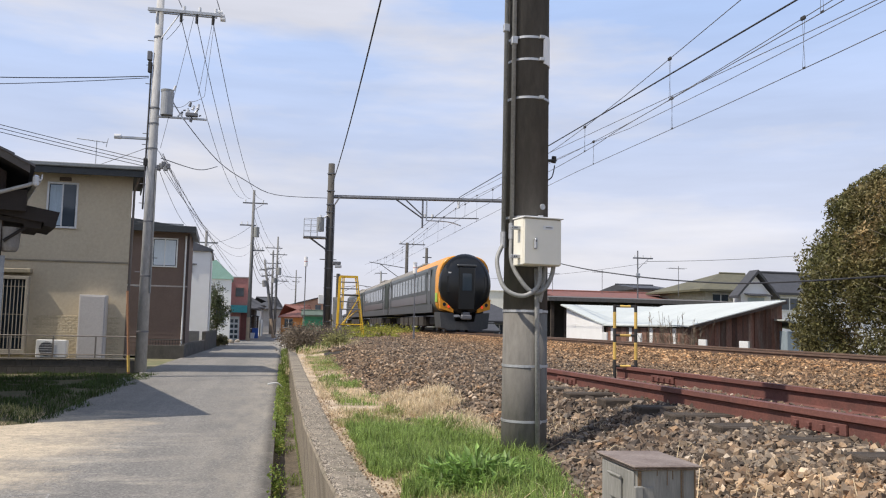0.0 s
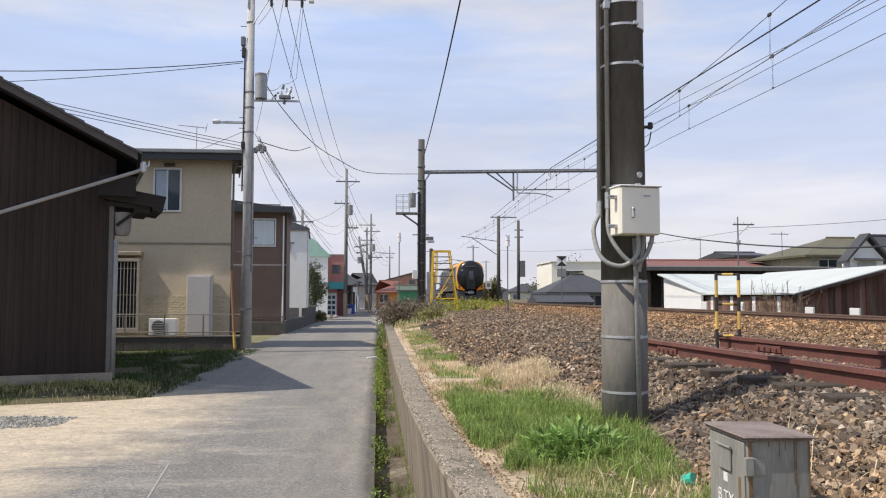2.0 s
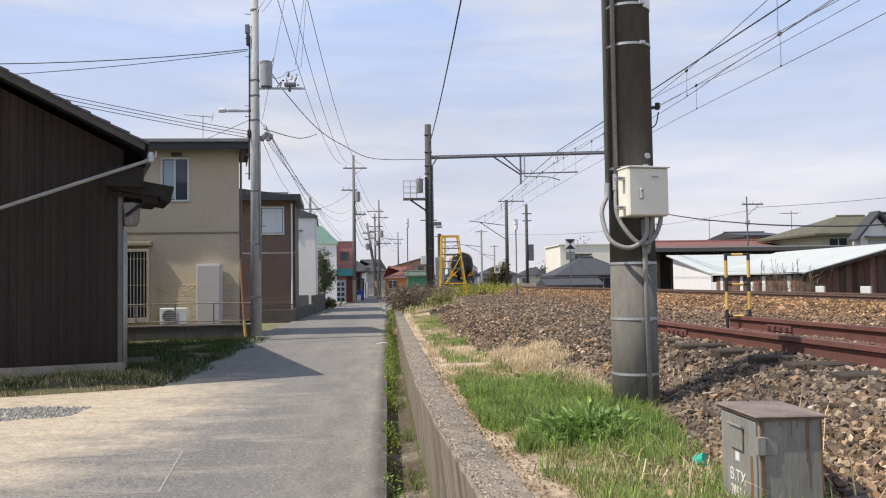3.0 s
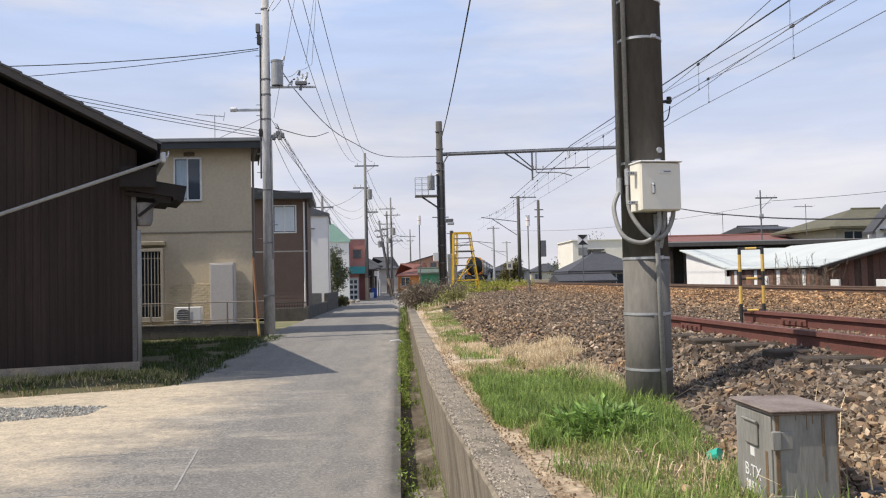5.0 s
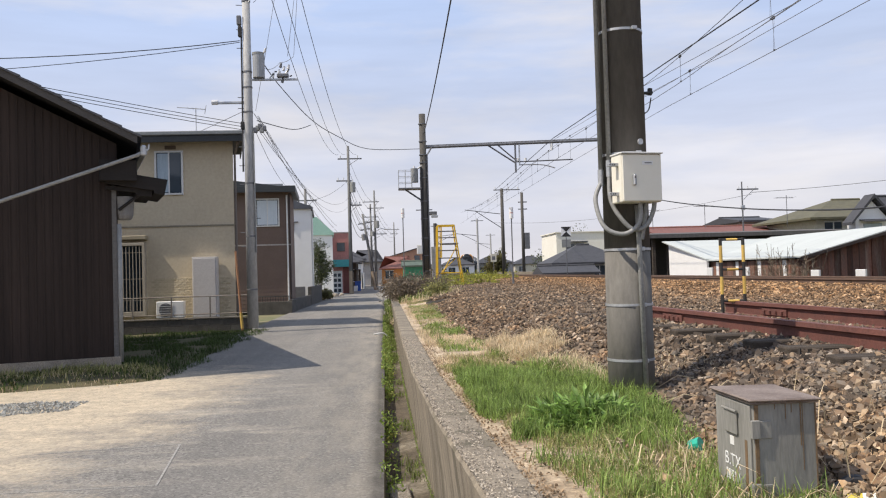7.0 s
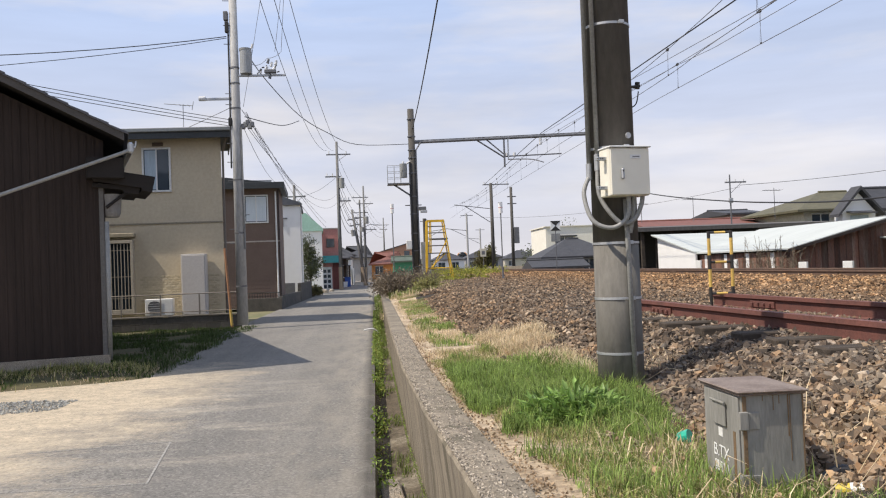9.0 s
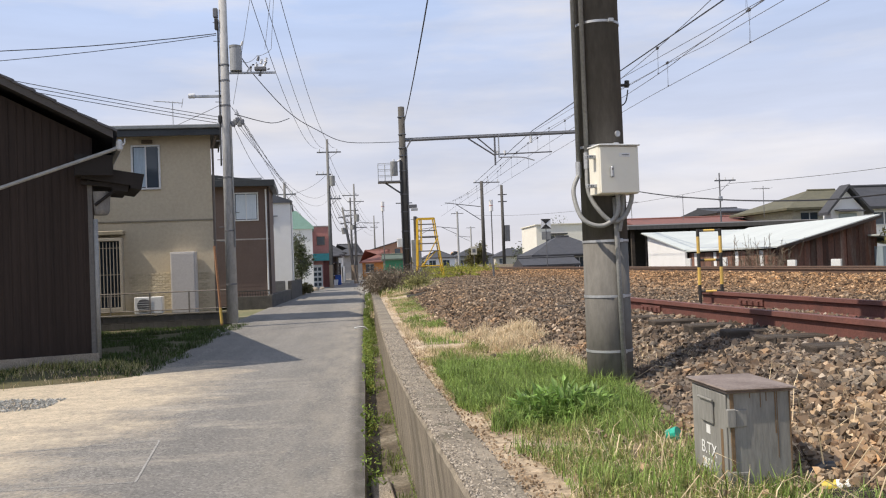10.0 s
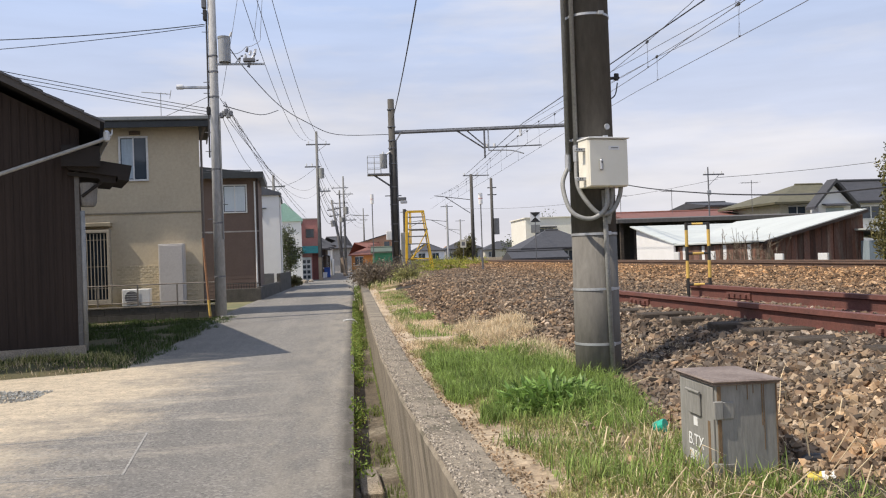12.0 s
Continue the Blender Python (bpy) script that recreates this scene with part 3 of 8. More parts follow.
def torus_path(pts, n=10):
    """A smooth curve through the points."""
    pts = [Vector(p) for p in pts]
    out = []
    for i in range(len(pts) - 1):
        p0, p1, p2, p3 = pts[max(i - 1, 0)], pts[i], pts[i + 1], pts[min(i + 2, len(pts) - 1)]
        for k in range(n):
            u = k / n
            out.append(0.5 * ((2 * p1) + (p2 - p0) * u + (2 * p0 - 5 * p1 + 4 * p2 - p3) * u * u + (3 * p1 - p0 - 3 * p2 + p3) * u ** 3))
    return out + [pts[-1]]


def near_pole():
    p = thing("catenary_pole", pose(1.81, 6.02, 0.45), "thick dark weathered concrete railway pole with steel bands", "pole")
    part("shaft_foot", tube([(0, 0, 0), (0, 0, 1.23)], 0.172, 40, 0.168), POLE_FOOT, p, "pale bare concrete foot", smooth=True)
    part("shaft", tube([(0, 0, 1.23), (0, 0, 9.6)], 0.1685, 40, 0.143), POLE_DARK, p, "dark stained upper shaft", smooth=True)
    for z in (0.405, 0.812, 1.222, 1.93, 2.855, 3.155, 3.33):
        part("band", tube([(0, 0, z), (0, 0, z + 0.018)], 0.1765 - z * 0.0029, 40), STEEL, p)
        part("band_clip", box(-0.02, 0.02, -0.012, 0.012, -0.014, 0.014, 0.003, pose(0.06, -0.171, z + 0.009)), STEEL, p)
    bm = bmesh.new()
    ring = []
    for k in range(9):
        a = math.radians(-62 + 7 * k)
        ring.append([bm.verts.new((r * math.cos(a), r * math.sin(a), z)) for r in (0.163, 0.169) for z in (3.14, 3.365)])
    for u, v in zip(ring, ring[1:]):
        for i, j in ((0, 1), (1, 3), (3, 2), (2, 0)):
            bm.faces.new((u[i], u[j], v[j], v[i]))
    bmesh.ops.recalc_face_normals(bm, faces=bm.faces[:])
    part("name_plate", bm, WHITE, p, "blank white plate bent round the pole")
    part("stud", tube([(0.075, -0.16, 2.02), (0.08, -0.172, 2.02)], 0.022, 12), STEEL, p, "small round steel stud")
    for k, (x, y) in enumerate(((-0.15, -0.12), (-0.195, -0.05))):
        z0 = 1.80 if k else 1.86
        part("conduit", tube([(x, y, z0), (x * 0.93, y * 0.93, 9.4)], 0.017, 12), CONDUIT, p, smooth=True)
        part("coupling", tube([(x, y, z0 - 0.09), (x, y, z0 + 0.03)], 0.023, 12), STEEL, p)
        for z in (3.28 + 0.12 * k,):
            part("conduit_clip", box(x - 0.022, x + 0.025, y - 0.024, y + 0.02, z, z + 0.06, 0.004), STEEL, p)
    part("conduit", tube([(0.055, -0.18, 0.1), (0.035, -0.182, 1.35), (0.03, -0.18, 1.55)], 0.0185, 10), CONDUIT, p, smooth=True)
    loops = [[(-0.195, -0.05, 1.74), (-0.255, -0.1, 1.60), (-0.22, -0.19, 1.40), (-0.09, -0.24, 1.34), (0.02, -0.26, 1.42), (0.03, -0.26, 1.58)],
             [(-0.15, -0.12, 1.79), (-0.155, -0.15, 1.60), (-0.10, -0.2, 1.46), (-0.01, -0.22, 1.37), (0.08, -0.23, 1.40), (0.13, -0.24, 1.50), (0.14, -0.25, 1.58)]]
    for pts in loops:
        part("flexible_conduit", tube(torus_path(pts), 0.0165, 12), CONDUIT, p, smooth=True)
    part("cable", tube(torus_path([(0.08, -0.24, 1.58), (0.075, -0.22, 1.45), (0.055, -0.19, 1.3)]), 0.016, 10), CONDUIT, p, smooth=True)
    br = part("wire_bracket", tube([(0.14, 0.05, 2.42), (0.27, 0.10, 2.44)], 0.012, 8), BLACK, p, "short bracket with a porcelain knob")
    part("knob", tube([(0.25, 0.10, 2.42), (0.255, 0.10, 2.47)], 0.019, 10), BLACK, br)
    part("loop", tube(torus_path([(0.26, 0.1, 2.40), (0.24, 0.1, 2.31), (0.19, 0.08, 2.27), (0.15, 0.05, 2.26)], 5), 0.005, 5), WIRE, br)
    b = thing("junction_box", pose(1.825, 5.76, 2.012, 0, 0, 10), "cream steel junction box strapped to the railway pole", "box")
    part("case", box(-0.155, 0.155, -0.06, 0.10, 0, 0.345, 0.006), CREAM, b)
    part("door", box(-0.15, 0.153, -0.076, -0.061, 0.006, 0.34, 0.004), CREAM, b)
    part("lid", box(-0.162, 0.165, -0.09, 0.105, 0.345, 0.356, 0.003), WHITE_FRAME, b)
    hd = part("handle", box(-0.078, -0.05, -0.094, -0.077, 0.115, 0.20, 0.010), STEEL, b, "oval chrome turning handle")
    part("keyhole", tube([(-0.064, -0.0955, 0.175), (-0.064, -0.0945, 0.175)], 0.006, 8), BLACK, hd)
    lab = part("label_plate", box(0.0, 0.085, -0.079, -0.077, 0.265, 0.293), WHITE_FRAME, b, "small plate with dark print")
    part("print", box(0.02, 0.075, -0.08, -0.0792, 0.276, 0.283), STEEL_DULL, lab)
    for z in (0.05, 0.26):
        br = part("bracket", box(-0.225, -0.15, -0.02, 0.02, z, z + 0.025, 0.002), STEEL, b)
        for x in (-0.222, -0.2, -0.185):
            part("slot", tube([(x, -0.0215, z + 0.0125), (x, -0.0205, z + 0.0125)], 0.005, 6), BLACK, br)


POLE_FOOT = mat("bare_pole_concrete", (0.17, 0.16, 0.142), (0.125, 0.117, 0.104), 2.0, 0.9, bump=0.3, bump_scale=60, stretch=(1, 1, 0.3), c3=(0.21, 0.20, 0.178))
near_pole()


def text_part(body, size, m, material, parent, label):
    cu = bpy.data.curves.new("lettering", "FONT")
    cu.body, cu.size, cu.extrude = body, size, 0.0006
    tmp = bpy.data.objects.new("lettering", cu)
    scene.collection.objects.link(tmp)
    me = bpy.data.meshes.new_from_object(tmp.evaluated_get(bpy.context.evaluated_depsgraph_get()))
    bpy.data.objects.remove(tmp)
    me.materials.clear()
    me.materials.append(material)
    ob = new("lettering", me)
    ob.parent = parent
    ob.matrix_basis = m
    ob["label"] = label
    return ob


def terminal_box():
    grey = mat("grey_weathered_steel", (0.27, 0.265, 0.245), (0.20, 0.195, 0.178), 5, 0.7, bump=0.15, bump_scale=40, c3=(0.145, 0.125, 0.09), stretch=(1.6, 1.6, 0.22))
    rust = mat("rust", (0.20, 0.115, 0.055), (0.15, 0.115, 0.075), 12, 0.95, bump=0.3)
    lidm = mat("rusty_lid", (0.25, 0.205, 0.18), (0.15, 0.115, 0.10), 7, 0.85, bump=0.4, bump_scale=60, c3=(0.09, 0.06, 0.05))
    b = thing("terminal_box", pose(1.458, 3.224, 0.557, 0, 0, 0.3), "grey steel trackside terminal box with a rusty lid", "box")
    # front runs along x from the near corner, the flank along y
    part("body", box(0.0, 0.264, 0.0, 0.37, 0.0, 0.432, 0.004), grey, b)
    part("lid", box(-0.028, 0.276, -0.024, 0.385, 0.434, 0.446, 0.005, pose(0, 0, 0, 0, 0.5, 0)), lidm, b, "rust-brown sheet steel lid")
    part("lid_rim", box(-0.016, 0.272, -0.014, 0.375, 0.424, 0.433, 0.003), lidm, b)
    part("corner_strip", box(0.004, 0.020, -0.006, -0.001, 0.02, 0.42, 0.001), rust, b, "rust streaked corner strip")
    for z in (0.285, 0.03):
        hg = part("hinge", box(-0.014, 0.024, -0.016, 0.0, z, z + 0.075, 0.003), grey, b)
        part("hinge_leaf", box(0.026, 0.075, -0.007, -0.001, z, z + 0.07, 0.002), grey, hg)
    dr = part("door", box(-0.009, -0.001, 0.012, 0.345, 0.012, 0.415, 0.002), grey, b)
    fl = part("lock_flap", box(-0.02, -0.009, 0.12, 0.24, 0.275, 0.375, 0.004), grey, dr)
    part("flap_hinge", tube([(-0.022, 0.11, 0.377), (-0.022, 0.25, 0.377)], 0.006, 8), grey, fl)
    part("sticker", box(-0.0108, -0.0094, 0.165, 0.205, 0.225, 0.262), WHITE_FRAME, dr, "faded white sticker")
    part("rust_streak", box(-0.0106, -0.0093, 0.040, 0.062, 0.06, 0.27), rust, dr, "run of brown rust")
    for x, w, z0 in ((0.135, 0.003, 0.36), (0.197, 0.005, 0.25), (0.206, 0.003, 0.15), (0.16, 0.003, 0.385), (0.09, 0.003, 0.40)):
        part("rust_streak", box(x, x + w, -0.0018, -0.0004, z0, 0.421), rust, b, "thin run of rust under the lid")
    part("edge_rust", box(0.2595, 0.2652, -0.002, 0.004, 0.0, 0.421), rust, b, "rusty far edge")
    part("foot_rust", box(0.03, 0.25, -0.0018, -0.0004, 0.0, 0.016), rust, b, "rusty foot of the box")
    chalk = mat("white_marker", (0.78, 0.78, 0.76), (0.66, 0.66, 0.64), 30, 0.8)
    m = Matrix(((0, 0, -1, -0.0112), (-1, 0, 0, 0.262), (0, 1, 0, 0.135), (0, 0, 0, 1)))
    text_part("B.TX", 0.075, m, chalk, dr, "hand painted white letters")
    # a second line of paint that cannot be made out
    bm = bmesh.new()
    for k, (y, w) in enumerate(((0.245, 0.012), (0.22, 0.02), (0.19, 0.022), (0.158, 0.014), (0.13, 0.02))):
        add_box(bm, -0.0116, -0.0095, y - w / 2, y + w / 2, 0.07, 0.115)
    part("painted_bars", bm, chalk, dr, "unreadable white painted marks")


terminal_box()


def striped_frame():
    f = thing("stop_frame", pose(4.12, 9.45, 0.93, 0, 0, -10), "yellow and black striped steel stop frame on the siding", "barrier")
    for x in (-0.13, 0.13):
        for k, (z0, z1) in enumerate(((0, 0.26), (0.26, 0.47), (0.47, 0.64), (0.64, 0.84), (0.84, 0.93))):
            part("post_band", tube([(x, 0, z0), (x, 0, z1)], 0.020, 10), STRIPE_YELLOW if k % 2 else BLACK, f)
    for z in (0.18, 0.555, 0.91):
        part("rung", tube([(-0.13, 0, z), (-0.065, 0, z)], 0.014, 8), BLACK, f)
        part("rung", tube([(-0.065, 0, z), (0.065, 0, z)], 0.015, 8), STRIPE_YELLOW, f)
        part("rung", tube([(0.065, 0, z), (0.13, 0, z)], 0.014, 8), BLACK, f)
    part("foot", box(-0.18, 0.18, -0.05, 0.05, 0.0, 0.02, 0.004), STEEL_DULL, f)


striped_frame()


def barn():
    h = thing("barn", pose(-4.395, 13.832, 0.14, 0, 0, 20) @ Matrix.Scale(0.91, 4), "tall dark brown ribbed barn with a tiled gable roof", "barn")
    wood = mat("dark_barn_cladding", (0.037, 0.0265, 0.0225), (0.0255, 0.0185, 0.016), 1.0, 0.8, stretch=(4, 4, 0.3), fine=0.2, c3=(0.044, 0.031, 0.026), spec=0.25)
    dark = mat("barn_timber", (0.022, 0.018, 0.017), (0.016, 0.014, 0.013), 3, 0.9, stretch=(1, 5, 5))
    tile = mat("dark_roof_tile", (0.10, 0.10, 0.11), (0.07, 0.07, 0.075), 2, 0.5, bump=0.2)
    verge = mat("grey_verge_board", (0.085, 0.078, 0.074), (0.06, 0.055, 0.052), 3, 0.8, stretch=(0.5, 3, 3))
    slope = (5.43 - 4.15) / (2.17 + 0.43)

    def roof_z(x):
        return 4.13 + slope * (0.43 - x)

    rx = -4.4
    # length behind the front is stretched unseen, to carry the shadow to the block wall
    part("wall", prism([(0, 0.1), (0, roof_z(0) - 0.28), (rx, roof_z(rx) - 0.28), (2 * rx, roof_z(0) - 0.28), (2 * rx, 0.1)], 0, 10.5), wood, h)
    for k in range(64):
        x = -0.04 - k * 0.131
        top = roof_z(x if x > rx else 2 * rx - x) - 0.3
        part("cladding_rib", box(x - 0.012, x + 0.012, -0.018, 0.004, 0.13, top), wood, h)
    part("foundation", box(2 * rx - 0.03, 0.02, -0.03, 10.53, -0.1, 0.2), WALL_TOP, h, "low concrete footing")
    for s in (1, -1):
        def rp(x, dz):
            return (x, roof_z(x) + dz) if s == 1 else (2 * rx - x, roof_z(x) + dz)
        part("verge_board", prism([rp(0.33, -0.03), rp(0.33, -0.17), rp(rx, -0.17), rp(rx, -0.03)], -0.47, -0.43), verge, h)
        part("roof_deck", prism([rp(0.33, -0.05), rp(0.33, -0.13), rp(rx, -0.13), rp(rx, -0.05)], -0.43, 10.9), dark, h)
        n = 15
        for k in range(n):
            x0 = 0.40 - k * (0.40 - rx) / n
            x1 = x0 - (0.40 - rx) / n - 0.03
            part("tile_course", prism([rp(x0, 0.015), rp(x0, -0.03), rp(x1, -0.045), rp(x1, -0.015)], -0.5, 10.95), tile, h)
    for ob in h.children:  # rear roof pushed outward, unseen, to widen the shadow it casts
        if ob.name.split(".")[0] in ("roof_deck", "tile_course"):
            for v in ob.data.vertices:
                v.co.x += 0.05 * max(0.0, v.co.y)
    # eave timbers, gutter and pipes at the corner
    part("gutter", prism([(0.40, 3.92), (0.42, 3.88), (0.50, 3.88), (0.53, 3.92), (0.53, 4.0), (0.515, 4.0), (0.50, 3.91), (0.42, 3.91)], -0.5, 10.9), STEEL, h)
    part("hopper", box(0.38, 0.48, -0.52, -0.42, 3.78, 3.98, 0.03), STEEL, h, "pale rainwater hopper")
    part("drain_pipe", tube([(0.40, -0.46, 3.84), (0.3, -0.46, 3.79), (-2.18, -0.42, 2.83), (-3.4, -0.40, 2.40), (-3.45, -0.05, 0.2)], 0.033, 12), CONDUIT, h, "grey pipe slanting over the gable", smooth=True)
    part("soffit_beam", box(-0.3, 0.32, -0.35, 8, 3.36, 3.72), dark, h)
    part("canopy_beam", prism([(-0.2, 3.56), (0.86, 3.40), (0.80, 3.12), (0.62, 3.15), (0.62, 3.20), (-0.2, 3.32)], -0.2, 1.3), dark, h)
    part("canopy_board", prism([(-0.2, 3.28), (0.60, 3.24), (0.58, 3.09), (0.33, 3.11), (0.30, 3.17), (-0.2, 3.22)], -0.12, 1.2), dark, h)
    part("brace", tube([(0.02, -0.05, 2.85), (0.36, -0.05, 3.12)], 0.03, 6), dark, h)
    bk = bmesh.new()
    add_tube(bk, [(0.12, 0.12, 2.68), (0.12, 0.12, 2.70), (0.12, 0.12, 2.76), (0.12, 0.12, 3.1)], 0.11, 20, 0.18)
    part("vent_hood", bk, mat("grey_hood", (0.20, 0.195, 0.185), (0.16, 0.155, 0.15), 3, 0.7), h, "round grey hood under the canopy")
    part("corner_post", box(-0.10, -0.02, -0.025, 0.06, 0.1, 3.3, 0.004), mat("grey_corner", (0.13, 0.125, 0.12), (0.1, 0.095, 0.09), 3, 0.8), h)
    part("corner_pipe", tube([(0.02, 0.02, 0.1), (0.02, 0.02, 2.6)], 0.045, 12), CONDUIT, h, smooth=True)


barn()


def window(parent, x0, x1, z0, z1, y=0.0, left=CURTAIN, right=GLASS, name="window"):
    w = part(name, box(x0, x1, y - 0.02, y + 0.01, z0, z1), GLASS, parent)
    t = 0.055
    for a, b, c, d in ((x0 - t, x1 + t, z1, z1 + t), (x0 - t, x1 + t, z0 - t, z0), (x0 - t, x0, z0, z1), (x1, x1 + t, z0, z1)):
        part("window_frame", box(a, b, y - 0.06, y + 0.02, c, d, 0.004), WHITE_FRAME, w)
    xm = (x0 + x1) / 2
    part("pane", box(x0 + 0.03, xm - 0.02, y - 0.034, y - 0.022, z0 + 0.03, z1 - 0.03), left, w)
    part("pane", box(xm + 0.02, x1 - 0.03, y - 0.034, y - 0.022, z0 + 0.03, z1 - 0.03), right, w)
    part("mullion", box(xm - 0.02, xm + 0.02, y - 0.045, y - 0.021, z0, z1), WHITE_FRAME, w)
    return w


TAN = mat("tan_stucco", (0.60, 0.51, 0.365), (0.54, 0.455, 0.325), 1.2, 0.9, bump=0.25, bump_scale=90, fine=0.12)
TAN_BLOCK = mat("tan_split_blocks", (0.60, 0.51, 0.36), (0.48, 0.41, 0.285), 6, 0.9, bump=0.6, bump_scale=30, obj=0.08)
BROWN = mat("brown_siding", (0.18, 0.128, 0.105), (0.155, 0.108, 0.088), 1.5, 0.8, fine=0.12)
PINK = mat("pink_stucco", (0.52, 0.235, 0.205), (0.46, 0.20, 0.175), 1.5, 0.85)
DARK_ROOF = mat("dark_fascia", (0.045, 0.05, 0.052), (0.035, 0.038, 0.04), 2, 0.5)
# block colour lowered to put the shadow on the low wall into it
CONC_BLOCK = mat("concrete_block", (0.115, 0.105, 0.094), (0.062, 0.058, 0.052), 3, 0.95, bump=0.4, obj=0.15)


BEIGE_FRAME = mat("beige_frame", (0.40, 0.36, 0.29), (0.34, 0.30, 0.245), 3, 0.6)


def tan_house():
    h = thing("tan_house", pose(-4.59, 25.5, 0, 0, 0, 0), "two-storey tan stucco house with a dark flat eave", "house")
    part("wall", slab([(-9, 0, 5.84), (0.0, 0, 5.84), (-0.55, 2.7, 5.84), (-9, 2.7, 5.84)], 5.64), TAN, h)
    part("foundation", box(-9.02, -0.65, -0.02, 2.72, -0.1, 0.25), CONC_BLOCK, h)
    part("roof", slab([(-9.5, -0.5, 5.89), (0.40, -0.5, 5.89), (-0.32, 3.2, 5.89), (-9.5, 3.2, 5.89)], 0.05), DARK_ROOF, h)
    part("fascia", box(-9.52, 0.42, -0.54, -0.5, 5.70, 5.99, 0.006), DARK_ROOF, h)
    part("fascia", slab([(0.38, -0.5, 5.99), (0.42, -0.5, 5.99), (-0.30, 3.2, 5.99), (-0.34, 3.2, 5.99)], 0.29), DARK_ROOF, h)
    part("gutter", box(-9.55, 0.45, -0.62, -0.541, 5.90, 6.02, 0.02), mat("grey_gutter", (0.22, 0.235, 0.24), (0.18, 0.19, 0.195), 2, 0.5), h)
    part("roof_sheet", prism([(-9.4, 5.93), (-0.65, 5.93), (-0.7, 5.98), (-4.5, 6.08), (-9.4, 5.98)], -0.45, 3.1), DARK_ROOF, h)
    part("belt_course", box(-9.01, 0.01, -0.025, 0.0, 3.17, 3.22, 0.004), mat("tan_trim", (0.30, 0.26, 0.19), (0.26, 0.22, 0.165), 2, 0.8), h)
    window(h, -2.31, -1.56, 4.21, 5.46)
    part("vent", box(-2.05, -1.72, -0.05, 0.0, 5.56, 5.67, 0.01), mat("brown_vent", (0.14, 0.10, 0.07), None, 4, 0.7), h)
    # lower part faced with small split blocks
    rnd = random.Random(3)
    blk = None
    n = 0
    for r in range(18):
        z = 0.30 + r * 0.075
        for c in range(14):
            x = -2.45 + c * 0.165 + (0.08 if r % 2 else 0)
            if -1.25 < x < -0.42 or n >= 250:
                continue
            if blk is None:
                blk = part("facing_block", box(-0.078, 0.078, -0.012, 0.004, -0.034, 0.034, 0.004), TAN_BLOCK, h)
                b = blk
            else:
                b = bpy.data.objects.new("facing_block", blk.data)
                scene.collection.objects.link(b)
                b.parent = h
            b.matrix_basis = pose(x, -rnd.uniform(0, 0.006), z)
            n += 1
    # barred window by the corner of the barn
    w = part("barred_window", box(-3.56, -2.74, -0.02, 0.01, 0.62, 2.62), GLASS, h)
    for a, b, c, d in ((-3.64, -2.66, 2.62, 2.71), (-3.64, -2.66, 0.50, 0.62), (-2.74, -2.66, 0.62, 2.62), (-3.64, -3.56, 0.62, 2.62)):
        part("window_frame", box(a, b, -0.21, 0.02, c, d, 0.006), BEIGE_FRAME, w)
    for k in range(8):
        part("bar", box(-3.52 + 0.1 * k - 0.011, -3.52 + 0.1 * k + 0.011, -0.19, -0.165, 0.64, 2.60), BEIGE_FRAME, w)
    for z in (0.95, 1.6, 2.4):
        part("cross_bar", box(-3.56, -2.74, -0.165, -0.15, z, z + 0.022), BEIGE_FRAME, w)
    part("shutter_hood", box(-3.8, -2.61, -0.22, 0.0, 2.80, 2.93, 0.02), mat("tan_hood", (0.36, 0.31, 0.22), None, 2, 0.7), h)
    st = thing("storage_locker", h.matrix_basis @ pose(-0.85, -0.42, 0.38), "tall pale steel storage locker against the tan house", "locker")
    locker = mat("grey_locker", (0.55, 0.52, 0.49), (0.50, 0.47, 0.445), 2, 0.6, fine=0.1)
    part("case", box(-0.36, 0.36, 0, 0.38, 0, 1.84, 0.01), locker, st)
    part("plinth", box(-0.34, 0.34, 0.02, 0.36, -0.4, 0), CONC_BLOCK, st)
    part("door", box(-0.33, 0.33, -0.015, 0.0, 0.03, 1.80, 0.006), locker, st)
    ac = thing("air_conditioner", h.matrix_basis @ pose(-1.87, -0.5, 0.36), "white outdoor air conditioner unit beside the house wall", "air conditioner")
    part("case", box(-0.4, 0.4, 0, 0.3, 0.05, 0.55, 0.015), WHITE_FRAME, ac)
    part("fan_guard", tube([(-0.12, -0.012, 0.3), (-0.12, 0.0, 0.3)], 0.2, 24), STEEL_DULL, ac)
    for k in range(6):
        part("grille_bar", box(-0.34, 0.1, -0.022, -0.012, 0.12 + 0.07 * k, 0.13 + 0.07 * k), WHITE_FRAME, ac)
    for x in (-0.3, 0.3):
        part("foot", box(x - 0.04, x + 0.04, 0, 0.3, -0.4, 0.05), STEEL_DULL, ac)
    part("downpipe", tube([(0.05, 0.02, 0.2), (0.05, 0.02, 5.35), (0.22, -0.35, 5.72)], 0.035, 8), mat("brown_pipe", (0.16, 0.135, 0.115), None, 2, 0.6), h)
    part("antenna_mast", tube([(-1.36, 1.2, 6.0), (-1.36, 1.2, 7.08)], 0.015, 6), STEEL, h)
    an = part("antenna_boom", tube([(-1.95, 1.2, 7.11), (-1.05, 1.15, 7.02)], 0.013, 6), STEEL, h)
    for k, ln in enumerate((0.10, 0.12, 0.14, 0.16)):
        part("antenna_rod", tube([(-1.6 + 0.14 * k, 1.2 - ln, 7.08 - 0.015 * k), (-1.6 + 0.14 * k, 1.2 + ln, 7.08 - 0.015 * k)], 0.006, 5), STEEL, an)
